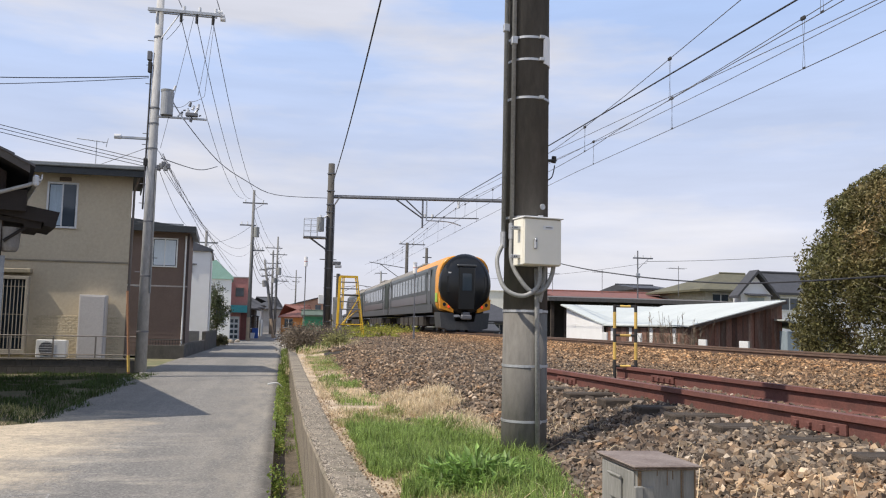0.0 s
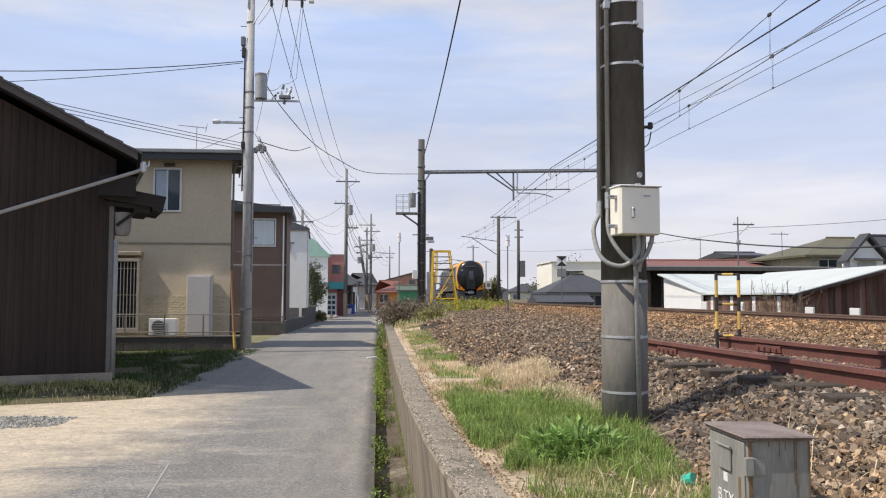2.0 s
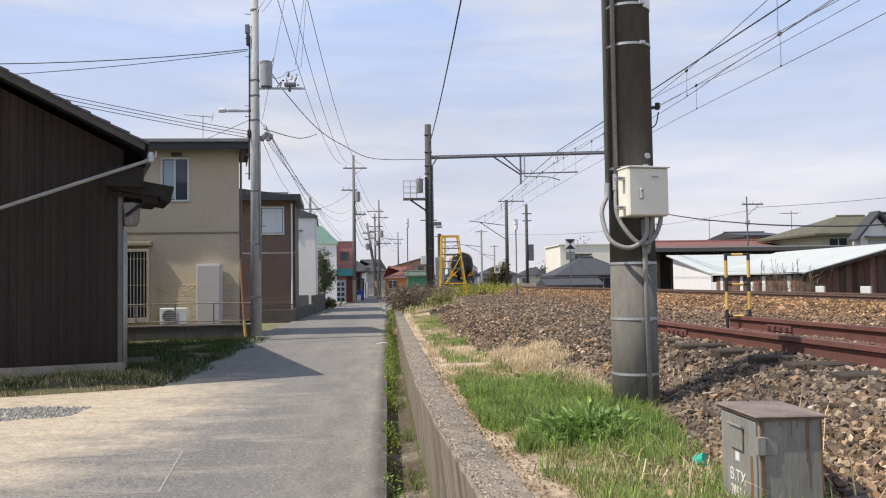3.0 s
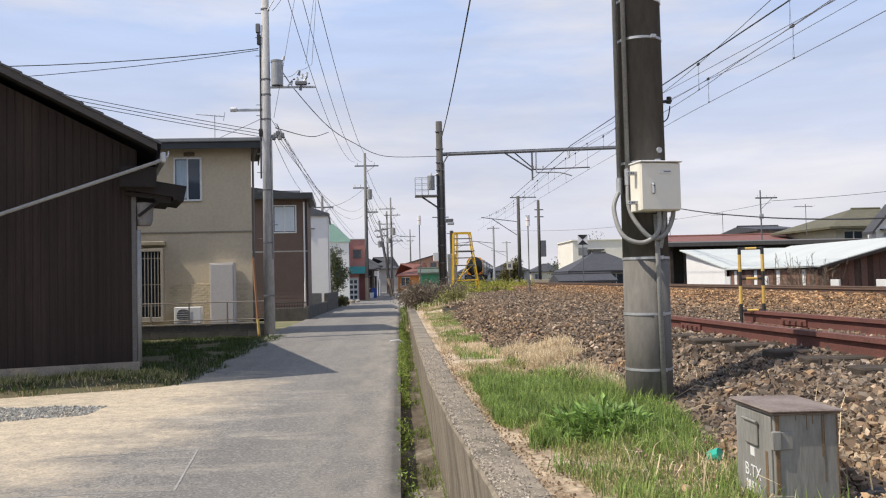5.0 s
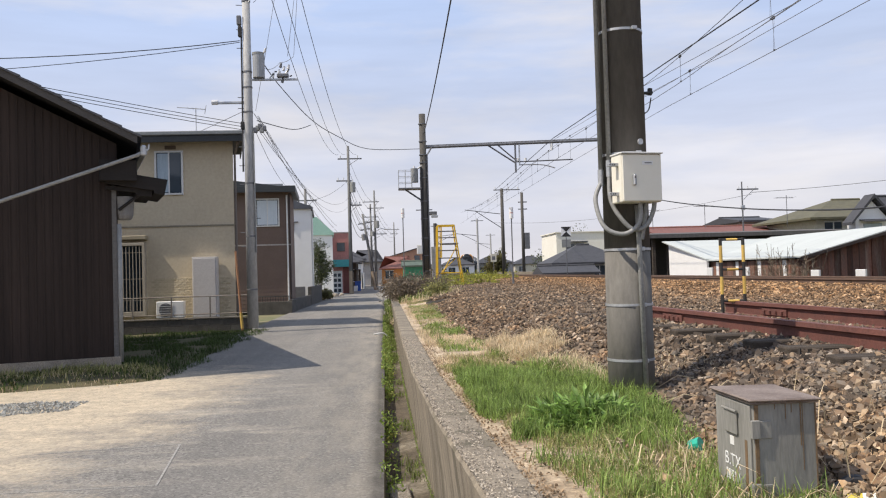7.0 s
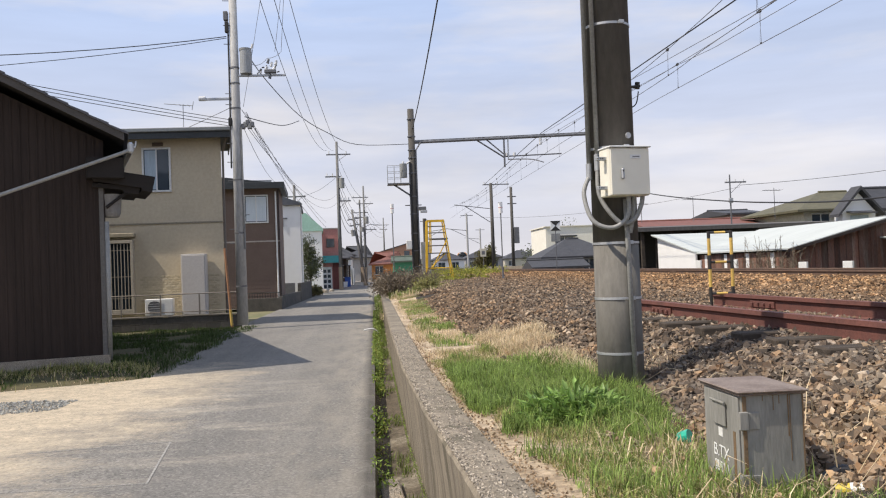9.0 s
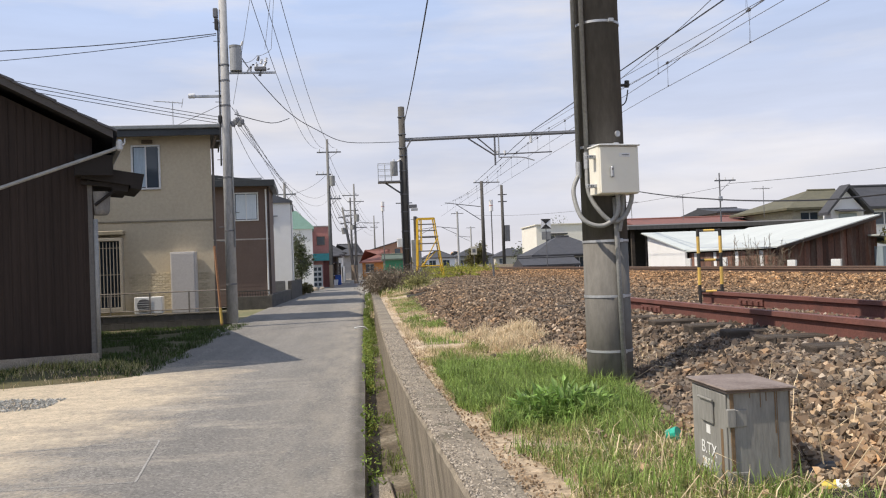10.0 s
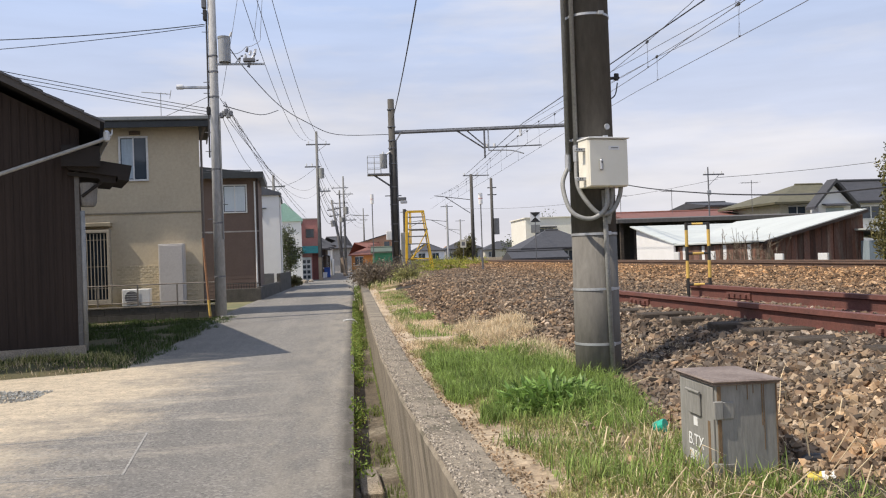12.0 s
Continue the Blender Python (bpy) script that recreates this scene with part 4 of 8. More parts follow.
    part("antenna_reflector", tube([(-1.07, 1.16, 6.88), (-1.02, 1.16, 7.16)], 0.012, 5), STEEL, an)


tan_house()


RAILING = mat("weathered_railing", (0.27, 0.245, 0.215), (0.20, 0.17, 0.14), 4, 0.7, metal=0.2)


def block_wall():
    """The low block wall with a rail before the tan house."""
    w = thing("block_wall", pose(-3.98, 24.6, 0, 0, 0, 4), "low weathered concrete block wall with a pipe railing", "wall")
    part("core", box(-8, 0, 0.02, 0.13, -0.15, 0.36), CONC_BLOCK, w)
    part("coping", box(-8.0, 0.02, -0.02, 0.17, 0.382, 0.42, 0.008), mat("stained_coping", (0.21, 0.19, 0.162), (0.125, 0.115, 0.098), 3, 0.9), w, "stained coping strip")
    blk = None
    for r in range(3):
        for c in range(20):
            x = -0.21 - c * 0.4 + (0.2 if r % 2 else 0)
            if x > -0.19 or x < -7.9:
                continue
            if blk is None:
                blk = part("block", box(-0.194, 0.194, 0.0, 0.15, 0.0, 0.186, 0.006), CONC_BLOCK, w)
                b = blk
            else:
                b = bpy.data.objects.new("block", blk.data)
                scene.collection.objects.link(b)
                b.parent = w
            b.matrix_basis = pose(x, 0, r * 0.192 - 0.2)
    for k in range(8):
        x = -0.1 - k * 1.1
        part("railing_post", box(x - 0.02, x + 0.02, 0.05, 0.08, 0.42, 1.05), RAILING, w)
    for z in (1.04, 0.52):
        part("railing_bar", tube([(-8, 0.07, z), (0.0, 0.07, z)], 0.016, 8), RAILING, w)


block_wall()


def brown_house():
    h = thing("brown_house", pose(-4.08, 36, 0, 0, 0, 4), "brown sided two-storey house with a dark eave", "house")
    part("wall", box(-5, 0, 0, 4.5, 0.1, 5.3), BROWN, h)
    part("roof", box(-5.3, 0.24, -0.45, 4.8, 5.30, 5.36), DARK_ROOF, h)
    part("fascia", box(-5.32, 0.28, -0.5, -0.45, 5.2, 5.48, 0.01), DARK_ROOF, h)
    part("fascia", box(0.24, 0.28, -0.45, 4.8, 5.2, 5.48, 0.01), DARK_ROOF, h)
    part("roof_sheet", prism([(-5.2, 5.4), (0.25, 5.4), (-2.5, 5.75)], -0.4, 4.7), DARK_ROOF, h)
    part("belt_course", box(-5.01, 0.012, -0.02, 0, 2.92, 2.98), mat("brown_trim", (0.48, 0.43, 0.39), None, 2, 0.8), h)
    window(h, -1.42, -0.5, 3.8, 4.92, left=mat("net_curtain", (0.62, 0.68, 0.72), (0.54, 0.60, 0.65), 3, 0.6, stretch=(6, 6, 0.3)), right=mat("net_curtain", (0.62, 0.68, 0.72)))
    for k in range(30):
        z = 0.25 + k * 0.168
        part("siding_joint", box(-4.99, -0.02, -0.006, 0.0, z, z + 0.012), BROWN, h)
    part("downpipe", tube([(-0.12, -0.06, 0.2), (-0.12, -0.06, 5.1)], 0.035, 8), WHITE_FRAME, h)
    part("corner_trim", box(-0.05, 0.02, -0.02, 0.05, 0.1, 5.2), mat("dark_trim", (0.06, 0.045, 0.04), None, 2, 0.7), h)
    pl = thing("solar_panel", h.matrix_basis @ pose(-1.0, 2.2, 5.72, 14, 0, 0), "dark tilted panel on the brown house roof", "panel")
    part("sheet", box(-0.9, 0.6, -0.7, 0.7, 0, 0.05, 0.005), DARK_ROOF, pl)
    f = thing("garden_wall", pose(-3.98, 35.2, 0, 0, 0, -0.5), "low grey concrete wall along the lane", "wall")
    part("wall_body", box(-1.6, 0.0, 0.0, 0.15, -0.1, 0.5, 0.01), CONC_BLOCK, f)
    part("wall_body", box(-0.15, 0.0, 0.15, 8.2, -0.1, 0.55, 0.01), CONC_BLOCK, f)
    part("end_wall", box(-0.16, 0.02, 8.2, 14.6, -0.1, 0.98, 0.01), CONC_BLOCK, f)
    part("gate_panel", box(-1.5, -0.3, 8.2, 8.3, 0.0, 1.0, 0.01), STEEL_DULL, f)
    part("fence_rail", tube([(-1.5, 0.07, 0.72), (-0.02, 0.07, 0.72)], 0.02, 6), BLACK, f)
    for k in range(14):
        part("fence_bar", box(-1.48 + 0.11 * k, -1.46 + 0.11 * k, 0.06, 0.08, 0.5, 0.72), BLACK, f)


brown_house()


def white_house():
    h = thing("white_house", pose(-4.05, 46, 0, 0, 0, 4), "white rendered two-storey house with a slate roof", "house")
    part("wall", box(-5, 0, 0, 7, 0.1, 5.3), WHITE, h)
    part("roof", prism([(0.1, 5.3), (0.1, 5.42), (-2.6, 6.35), (-5.2, 5.42), (-5.2, 5.3)], -0.15, 7.2), mat("grey_slate", (0.11, 0.115, 0.13), (0.08, 0.085, 0.095), 3, 0.6), h)
    part("downpipe", tube([(0.04, 0.3, 0.1), (0.04, 0.3, 5.2)], 0.04, 8), WHITE_FRAME, h)
    part("wall_bracket", box(-1.2, -0.7, -0.06, 0.0, 4.55, 4.6), STEEL_DULL, h)
    part("wall_bracket", box(-0.98, -0.92, -0.06, 0.0, 4.1, 4.55), STEEL_DULL, h)


white_house()


def green_roofed_house():
    h = thing("green_roofed_house", pose(-4.05, 64.8, -0.31, 0, 0, 4) @ Matrix.Scale(1.2, 4), "white house with a pale green metal roof", "house")
    part("wall", box(-5, 0, 0, 4, 0.0, 4.33), WHITE, h)
    green = mat("mint_metal", (0.40, 0.62, 0.50), (0.34, 0.55, 0.45), 2, 0.5)
    part("roof", prism([(0.1, 4.2), (0.1, 4.35), (-1.0, 5.4), (-5.1, 5.4), (-5.1, 4.2)], -0.1, 4.1), green, h)
    part("window", box(-1.0, -0.4, -0.03, 0.01, 1.4, 2.3), GLASS, h)


def pink_house():
    h = thing("pink_house", pose(-2.85, 69.6, -0.31, 0, 0, 4) @ Matrix.Scale(1.2, 4), "pink stucco house with a teal awning", "house")
    part("wall", box(-1.4, 0, 0, 7, 0.0, 4.5), PINK, h)
    part("roof_edge", box(-1.45, 0.05, -0.05, 7.05, 4.5, 4.58), mat("pale_coping", (0.42, 0.36, 0.33), None, 2, 0.8), h)
    w = part("window", box(-0.92, -0.42, -0.02, 0.01, 3.25, 3.80), GLASS, h)
    for a, b, c, d in ((-0.96, -0.38, 3.80, 3.84), (-0.96, -0.38, 3.21, 3.25), (-0.96, -0.92, 3.25, 3.80), (-0.42, -0.38, 3.25, 3.80)):
        part("window_frame", box(a, b, -0.05, 0.01, c, d), BROWN, w)
    part("downpipe", tube([(-0.03, -0.05, 0.1), (-0.03, -0.05, 4.4)], 0.04, 6), BROWN, h)
    part("lower_wall", box(-0.55, -0.02, -0.03, 0.0, 0.1, 2.1), mat("dark_red_render", (0.20, 0.07, 0.06), None, 2, 0.8), h)
    part("awning", prism([(-1.4, 2.12), (-1.4, 2.62), (-0.1, 2.62), (0.08, 2.12)], -0.6, 0.0), mat("teal_metal", (0.06, 0.34, 0.36), (0.05, 0.28, 0.30), 2, 0.5), h)
    d = part("door", box(-1.32, -0.62, -0.04, 0.01, 0.15, 1.85), WHITE_FRAME, h, "white door with small square panes")
    for r in range(4):
        for c in range(2):
            part("pane", box(-1.22 + 0.29 * c, -1.01 + 0.29 * c, -0.05, -0.041, 0.35 + 0.36 * r, 0.58 + 0.36 * r), GLASS, d)


green_roofed_house()
pink_house()


# ---- railway fittings ----
def pole_two():
    p = thing("catenary_pole", pose(2.13, 42, 0), "dark concrete railway pole carrying a platform and a long beam", "pole")
    part("shaft", tube([(0, 0, 0), (0, 0, 9.75)], 0.195, 24, 0.165), POLE_DARK, p, smooth=True)
    for z in (1.6, 2.4, 3.3, 4.3, 5.2, 6.4, 7.2, 7.6, 8.3, 9.2):
        part("band", tube([(0, 0, z), (0, 0, z + 0.05)], 0.21, 20), STEEL_DULL, p)
    part("riser_cable", tube([(-0.15, -0.2, 1), (-0.15, -0.19, 7)], 0.05, 8), WIRE, p)
    part("riser_cable", tube([(0.2, -0.12, 1), (0.2, -0.1, 7.6), (0.45, -0.1, 8.0)], 0.04, 8), STEEL_DULL, p)
    pf = part("platform", box(-1.32, -0.15, -0.35, 0.35, 5.84, 5.92, 0.01), STEEL_DULL, p)
    part("strut", tube([(-0.95, 0, 5.84), (-0.1, 0, 5.25)], 0.045, 8), STEEL_DULL, pf)
    for x in (-1.3, -0.95, -0.62):
        for y in (-0.33, 0.33):
            part("guard_post", tube([(x, y, 5.9), (x, y, 6.82)], 0.014, 6), STEEL, pf)
    for z in (6.2, 6.5, 6.82):
        part("guard_rail", tube([(-0.62, -0.33, z), (-1.3, -0.33, z), (-1.3, 0.33, z), (-0.62, 0.33, z)], 0.013, 6), STEEL, pf)
    tr = part("transformer", tube([(-0.48, -0.1, 6.2), (-0.48, -0.1, 6.92)], 0.19, 16), CONDUIT, p, "grey pole transformer")
    part("bushing", tube([(-0.48, -0.1, 6.92), (-0.48, -0.1, 7.05)], 0.05, 8), INSULATOR, tr)
    part("bushing", tube([(-0.3, -0.1, 6.92), (-0.1, -0.1, 7.05)], 0.04, 8), INSULATOR, tr)
    bmn = part("beam", tube([(0.1, 0, 8.02), (9.5, 0, 8.25)], 0.075, 8), STEEL_DULL, p, "long steel beam across the track")
    part("beam_stay", tube([(0.1, 0, 8.12), (9.5, 0, 8.35)], 0.02, 6), STEEL_DULL, bmn)
    part("brace", tube([(3.4, 0, 8.06), (4.85, 0, 7.1)], 0.04, 6), STEEL_DULL, bmn)
    part("brace", tube([(3.9, 0, 8.08), (4.85, 0, 7.25)], 0.035, 6), STEEL_DULL, bmn)
    part("drop_arm", box(4.78, 4.86, -0.06, 0.06, 6.62, 8.16, 0.005), STEEL_DULL, bmn)
    part("drop_arm", box(5.0, 5.06, -0.06, 0.06, 7.0, 8.16, 0.005), STEEL, bmn)
    part("cantilever", tube([(4.85, 0, 7.18), (7.85, 0, 7.25)], 0.035, 8), STEEL_DULL, bmn)
    part("registration_arm", tube(torus_path([(5.0, 0, 7.02), (6.2, 0, 7.0), (6.9, 0, 6.82)]), 0.03, 6), STEEL, bmn)
    for x, z in ((6.75, 7.95), (6.75, 7.75), (4.95, 7.2), (5.35, 7.2)):
        part("insulator", tube([(x, 0, z), (x, 0, z + 0.16)], 0.075, 10), INSULATOR, bmn)
    cm = part("floodlight", box(0.2, 0.62, -0.25, 0.1, 4.5, 4.68, 0.02), STEEL_DULL, p, "grey floodlight on a short arm")
    part("lamp_face", box(0.32, 0.66, -0.27, -0.1, 4.36, 4.5, 0.02), STEEL, cm)
    part("arm", tube([(-0.45, 0, 4.78), (0.4, 0, 4.78)], 0.025, 6), STEEL_DULL, cm)
    e = thing("catenary_pole", pose(11.75, 42, 0), "dark concrete railway pole beyond the track holding the beam", "pole")
    part("shaft", tube([(0, 0, 0), (0, 0, 8.9)], 0.18, 16, 0.15), POLE_DARK, e, smooth=True)
    c = thing("trackside_cabinet", pose(2.62, 41.6, 0.75), "tall grey trackside cabinet beside the pole", "cabinet")
    part("case", box(-0.22, 0.25, -0.2, 0.2, 0, 2.1, 0.01), CONDUIT, c)
    part("flue", tube([(0, 0, 2.1), (0, 0, 3.3)], 0.09, 10), POLE_DARK, c)
    part("door", box(-0.19, 0.22, -0.215, -0.2, 0.1, 2.0, 0.005), CONDUIT, c)
    w = thing("meter_box", pose(1.75, 41.8, 2.35), "white meter box on the dark railway pole", "box")
    part("case", box(-0.08, 0.2, -0.12, 0.12, 0.15, 0.62, 0.02), WHITE_FRAME, w)


pole_two()


def yellow_gantry():
    g = thing("yellow_ladder_frame", pose(0.16, 38, 0), "bright yellow steel ladder frame beside the track", "frame")
    for y in (0, 0.9):
        part("post", tube([(2.28, y, 0.9), (2.36, y, 3.74)], 0.034, 8), YELLOW, g)
        part("inner_post", tube([(2.50, y, 2.2), (2.52, y, 3.74)], 0.026, 8), YELLOW, g)
        part("post", tube([(3.12, y, 3.74), (3.2, y, 3.1), (3.52, y, 0.9)], 0.034, 8), YELLOW, g)
        part("top_bar", box(2.34, 3.14, y - 0.03, y + 0.03, 3.70, 3.76), YELLOW, g)
        part("brace", tube([(2.55, y, 1.55), (3.25, y, 2.2 + 0.6 * (y == 0))], 0.025, 6), YELLOW, g)
    for z in (1.5, 2.2, 2.55, 2.87, 3.15, 3.45):
        part("rung", tube([(2.32, 0, z), (3.2 + 0.12 * (3.1 - z) * (z < 3.1), 0, z)], 0.028, 6), YELLOW if z < 2 else STEEL_DULL, g)
    for x in (2.47, 3.1):
        part("side_bar", box(x - 0.03, x + 0.03, 0.05, 0.85, 3.69, 3.75), YELLOW, g)
    part("floor_grid", box(2.5, 3.3, 0.0, 0.9, 2.84, 2.9), STEEL_DULL, g)


yellow_gantry()


def beacon_post(x, y, z0, z1):
    red = mat("red_cap", (0.5, 0.05, 0.04), None, 3, 0.5)
    b = thing("beacon_post", pose(x, y, z0), "slim post topped by a white cylinder with a thin red band", "post", "white beacons")
    h = z1 - z0
    part("post", tube([(0, 0, 0), (0, 0, h - 0.4)], 0.024, 8), STEEL_DULL, b)
    part("sleeve", tube([(0, 0, 0), (0, 0, 0.55)], 0.042, 8), STEEL_DULL, b)
    part("cylinder", tube([(0, 0, h - 0.46), (0, 0, h - 0.05)], 0.085, 12), WHITE, b)
    part("cap", tube([(0, 0, h - 0.05), (0, 0, h)], 0.085, 12), WHITE, b)
    part("red_band", tube([(0, 0, h - 0.24), (0, 0, h - 0.22)], 0.087, 12), red, b)
    return b


beacon_post(0.95, 40, 0.55, 4.72)
beacon_post(5.21, 33, 0.9, 4.11)


def track_sign():
    s = thing("track_sign", pose(11.75, 52, 0.0), "black and white hourglass track sign on a thin post", "sign")
    part("post", tube([(0, 0, 0.0), (0, 0, 3.7)], 0.03, 8), STEEL_DULL, s)
    part("plate", box(-0.32, 0.32, -0.02, 0.0, 3.62, 4.22, 0.004), WHITE, s)
    for tri in (((-0.34, 4.24), (0.34, 4.24), (0, 3.92)), ((-0.34, 3.6), (0, 3.92), (0.34, 3.6))):
        part("triangle", prism(tri, -0.03, -0.0215), BLACK, s)
    part("lower_plate", box(-0.3, 0.3, -0.02, 0.0, 2.9, 3.42, 0.004), CONDUIT, s)


track_sign()


def far_poles():
    spots = ((12.35, 84, 10.05, 0.2), (13.75, 80, 9.2, 0.17))
    for k, (x, y, ht, r) in enumerate(spots):
        p = thing("catenary_pole", pose(x, y, 0), "grey concrete catenary pole beyond the track", "pole", "far catenary poles")
        part("shaft", tube([(0, 0, 0), (0, 0, ht)], r, 12, r * 0.8), POLE_DARK, p, smooth=True)
        if k == 0:
            part("crossarm", box(-0.85, 1.9, -0.05, 0.05, 9.85, 9.95), STEEL_DULL, p)
            part("cantilever", tube([(-0.2, 0, 7.4), (-3.9, 0, 7.9)], 0.04, 6), STEEL_DULL, p)
            part("cantilever", tube([(-0.2, 0, 6.0), (-2.8, 0, 7.75)], 0.04, 6), STEEL_DULL, p)
            for x2 in (-0.7, 0.7, 1.7):
                part("insulator", tube([(x2, 0, 9.95), (x2, 0, 10.2)], 0.05, 8), INSULATOR, p)
        else:
            part("control_box", box(0.15, 0.65, -0.2, 0.2, 3.6, 5.2, 0.02), STEEL_DULL, p)
            part("bracket", box(-0.4, 0.5, -0.04, 0.04, 8.2, 8.3), STEEL_DULL, p)
            part("bracket", box(-0.4, 0.5, -0.04, 0.04, 7.5, 7.6), STEEL_DULL, p)
    for x, y, ht in ((15.0, 130, 9.9), (23.0, 175, 9.5), (8.5, 130, 9.2)):
        p = thing("catenary_pole", pose(x, y, 0), "distant catenary pole with a cantilever", "pole", "far catenary poles")
        part("shaft", tube([(0, 0, 0), (0, 0, ht)], 0.18, 8, 0.15), POLE_CONCRETE, p)
        s = -1 if x > track_x(y) else 1
        part("cantilever", tube([(0, 0, 7.2), (3.4 * s, 0, 7.6)], 0.05, 5), STEEL_DULL, p)
        part("cantilever", tube([(0, 0, 6.2), (2.6 * s, 0, 7.5)], 0.04, 5), STEEL_DULL, p)
        part("crossarm", box(-1.0, 1.0, -0.05, 0.05, ht - 0.35, ht - 0.25), STEEL_DULL, p)


far_poles()


# ---- utility poles and wires ----
def utility_pole_one():
    p = thing("utility_pole", pose(-3.77, 23.505, 0.13) @ Matrix.Scale(0.887, 4), "tall pale concrete utility pole with crossarms and a transformer", "pole")
    part("shaft", tube([(0, 0, 0), (0, 0, 12.1)], 0.178, 24, 0.115), POLE_CONCRETE, p, smooth=True)
    arm = part("crossarm", box(-0.35, 1.9, -0.19, -0.11, 11.33, 11.43, 0.006), STEEL, p)
    part("crossarm_twin", box(-0.35, 1.75, 0.11, 0.19, 11.38, 11.48, 0.006), STEEL, p)
    part("brace", tube([(0.1, -0.15, 10.45), (0.62, -0.15, 11.3)], 0.02, 6), STEEL, arm)
    for x in (0.67, 1.15, 1.65):
        part("insulator", tube([(x, -0.15, 11.32), (x, -0.12, 11.05)], 0.045, 8), BLACK, arm)
        part("insulator", tube([(x + 0.05, 0.15, 11.48), (x + 0.05, 0.15, 11.68)], 0.05, 8), INSULATOR, arm)
    for x, z in ((1.92, 11.42), (1.85, 11.52), (1.95, 11.3)):
        part("insulator", tube([(x - 0.08, 0, z), (x + 0.08, 0, z)], 0.07, 10), INSULATOR, arm)
    part("fuse_gear", box(-0.3, -0.16, -0.1, 0.08, 9.75, 10.05, 0.02), STEEL_DULL, p)
    part("fuse_gear", box(-0.26, -0.14, -0.12, 0.02, 9.35, 9.7, 0.02), BLACK, p)
    tr = part("transformer", tube([(0.37, -0.05, 8.02), (0.37, -0.05, 8.78)], 0.19, 20), mat("pale_grey_enamel", (0.36, 0.37, 0.38), (0.30, 0.31, 0.32), 3, 0.5), p, "grey cylindrical pole transformer")
    part("transformer_lid", tube([(0.36, -0.05, 8.76), (0.36, -0.05, 8.83)], 0.195, 20), CONDUIT, tr)
    part("bushing", tube([(0.55, -0.05, 8.84), (0.6, -0.05, 8.98)], 0.035, 8), INSULATOR, tr)
    a2 = part("lower_crossarm", box(-0.1, 1.6, -0.05, 0.03, 7.94, 8.0, 0.005), STEEL, p)
    for x, z in ((0.8, 8.04), (1.0, 8.1), (1.15, 8.25), (1.25, 8.12), (1.05, 8.35), (1.3, 8.3), (1.1, 7.86)):
        part("switch_insulator", tube([(x, -0.05, z), (x + 0.02, -0.05, z + 0.05), (x + 0.04, -0.05, z + 0.14)], 0.052, 8, 0.035), INSULATOR if z > 8 and int(x * 20) % 3 else STEEL_DULL, a2)
    for k in range(9):
        part("jumper_clamp", tube([(0.72 + 0.08 * k, -0.1, 8.0 + 0.05 * (k * 7 % 5)), (0.78 + 0.08 * k, -0.06, 8.08 + 0.07 * (k * 5 % 4))], 0.022, 6), BLACK if k % 3 else STEEL, a2)
    part("riser_cable", tube([(-0.19, -0.06, 5.0), (-0.17, -0.06, 7.4), (-0.16, -0.06, 9.4)], 0.03, 6), WIRE, p)
    part("riser_cable", tube([(0.17, -0.1, 2.4), (0.16, -0.1, 6.3)], 0.025, 6), CONDUIT, p)
    part("switch_body", box(0.95, 1.32, -0.16, 0.02, 8.02, 8.14, 0.02), STEEL_DULL, a2)
    part("side_arm", box(-1.0, -0.1, -0.04, 0.04, 7.2, 7.28, 0.01), STEEL, p)
    part("arm_insulator", tube([(-1.15, 0, 7.26), (-0.95, 0, 7.26)], 0.08, 8), INSULATOR, p)
    part("cable_clamp", box(-0.24, -0.12, -0.12, 0.08, 6.36, 6.62, 0.03), BLACK, p)
    for k in range(5):
        part("terminal", box(0.16 + 0.07 * k, 0.28 + 0.07 * k, -0.1, 0.05, 6.25 + 0.06 * (k % 3), 6.42 + 0.06 * (k % 3), 0.02), CONDUIT if k % 2 else STEEL_DULL, p)
    for z in (2.6, 3.05, 3.5, 4.6, 5.2, 5.8, 7.05, 7.4, 9.0, 9.6, 10.4):
        s = 1 if int(z * 10) % 2 else -1
        part("step_bolt", tube([(0.1 * s, 0, z), (0.32 * s, -0.02, z)], 0.012, 6), STEEL_DULL, p)
    for z in (1.2, 2.9, 4.6, 6.9, 7.7, 8.2, 10.5):
        part("band", tube([(0, 0, z), (0, 0, z + 0.05)], 0.185 - z * 0.0042, 16), STEEL_DULL, p)
    g = thing("guy_marker", pose(-4.07, 23.48, 0.12, -2, -4, 0), "slanting orange marker post beside the utility pole", "post")
    part("tube_cover", tube([(0, 0, -0.05), (0, 0, 2.2)], 0.035, 8), mat("orange_cover", (0.40, 0.20, 0.10), (0.34, 0.17, 0.09), 3, 0.6), g)
    part("ground_band", tube([(0, 0, 0), (0, 0, 0.45)], 0.040, 8), STRIPE_YELLOW, g)


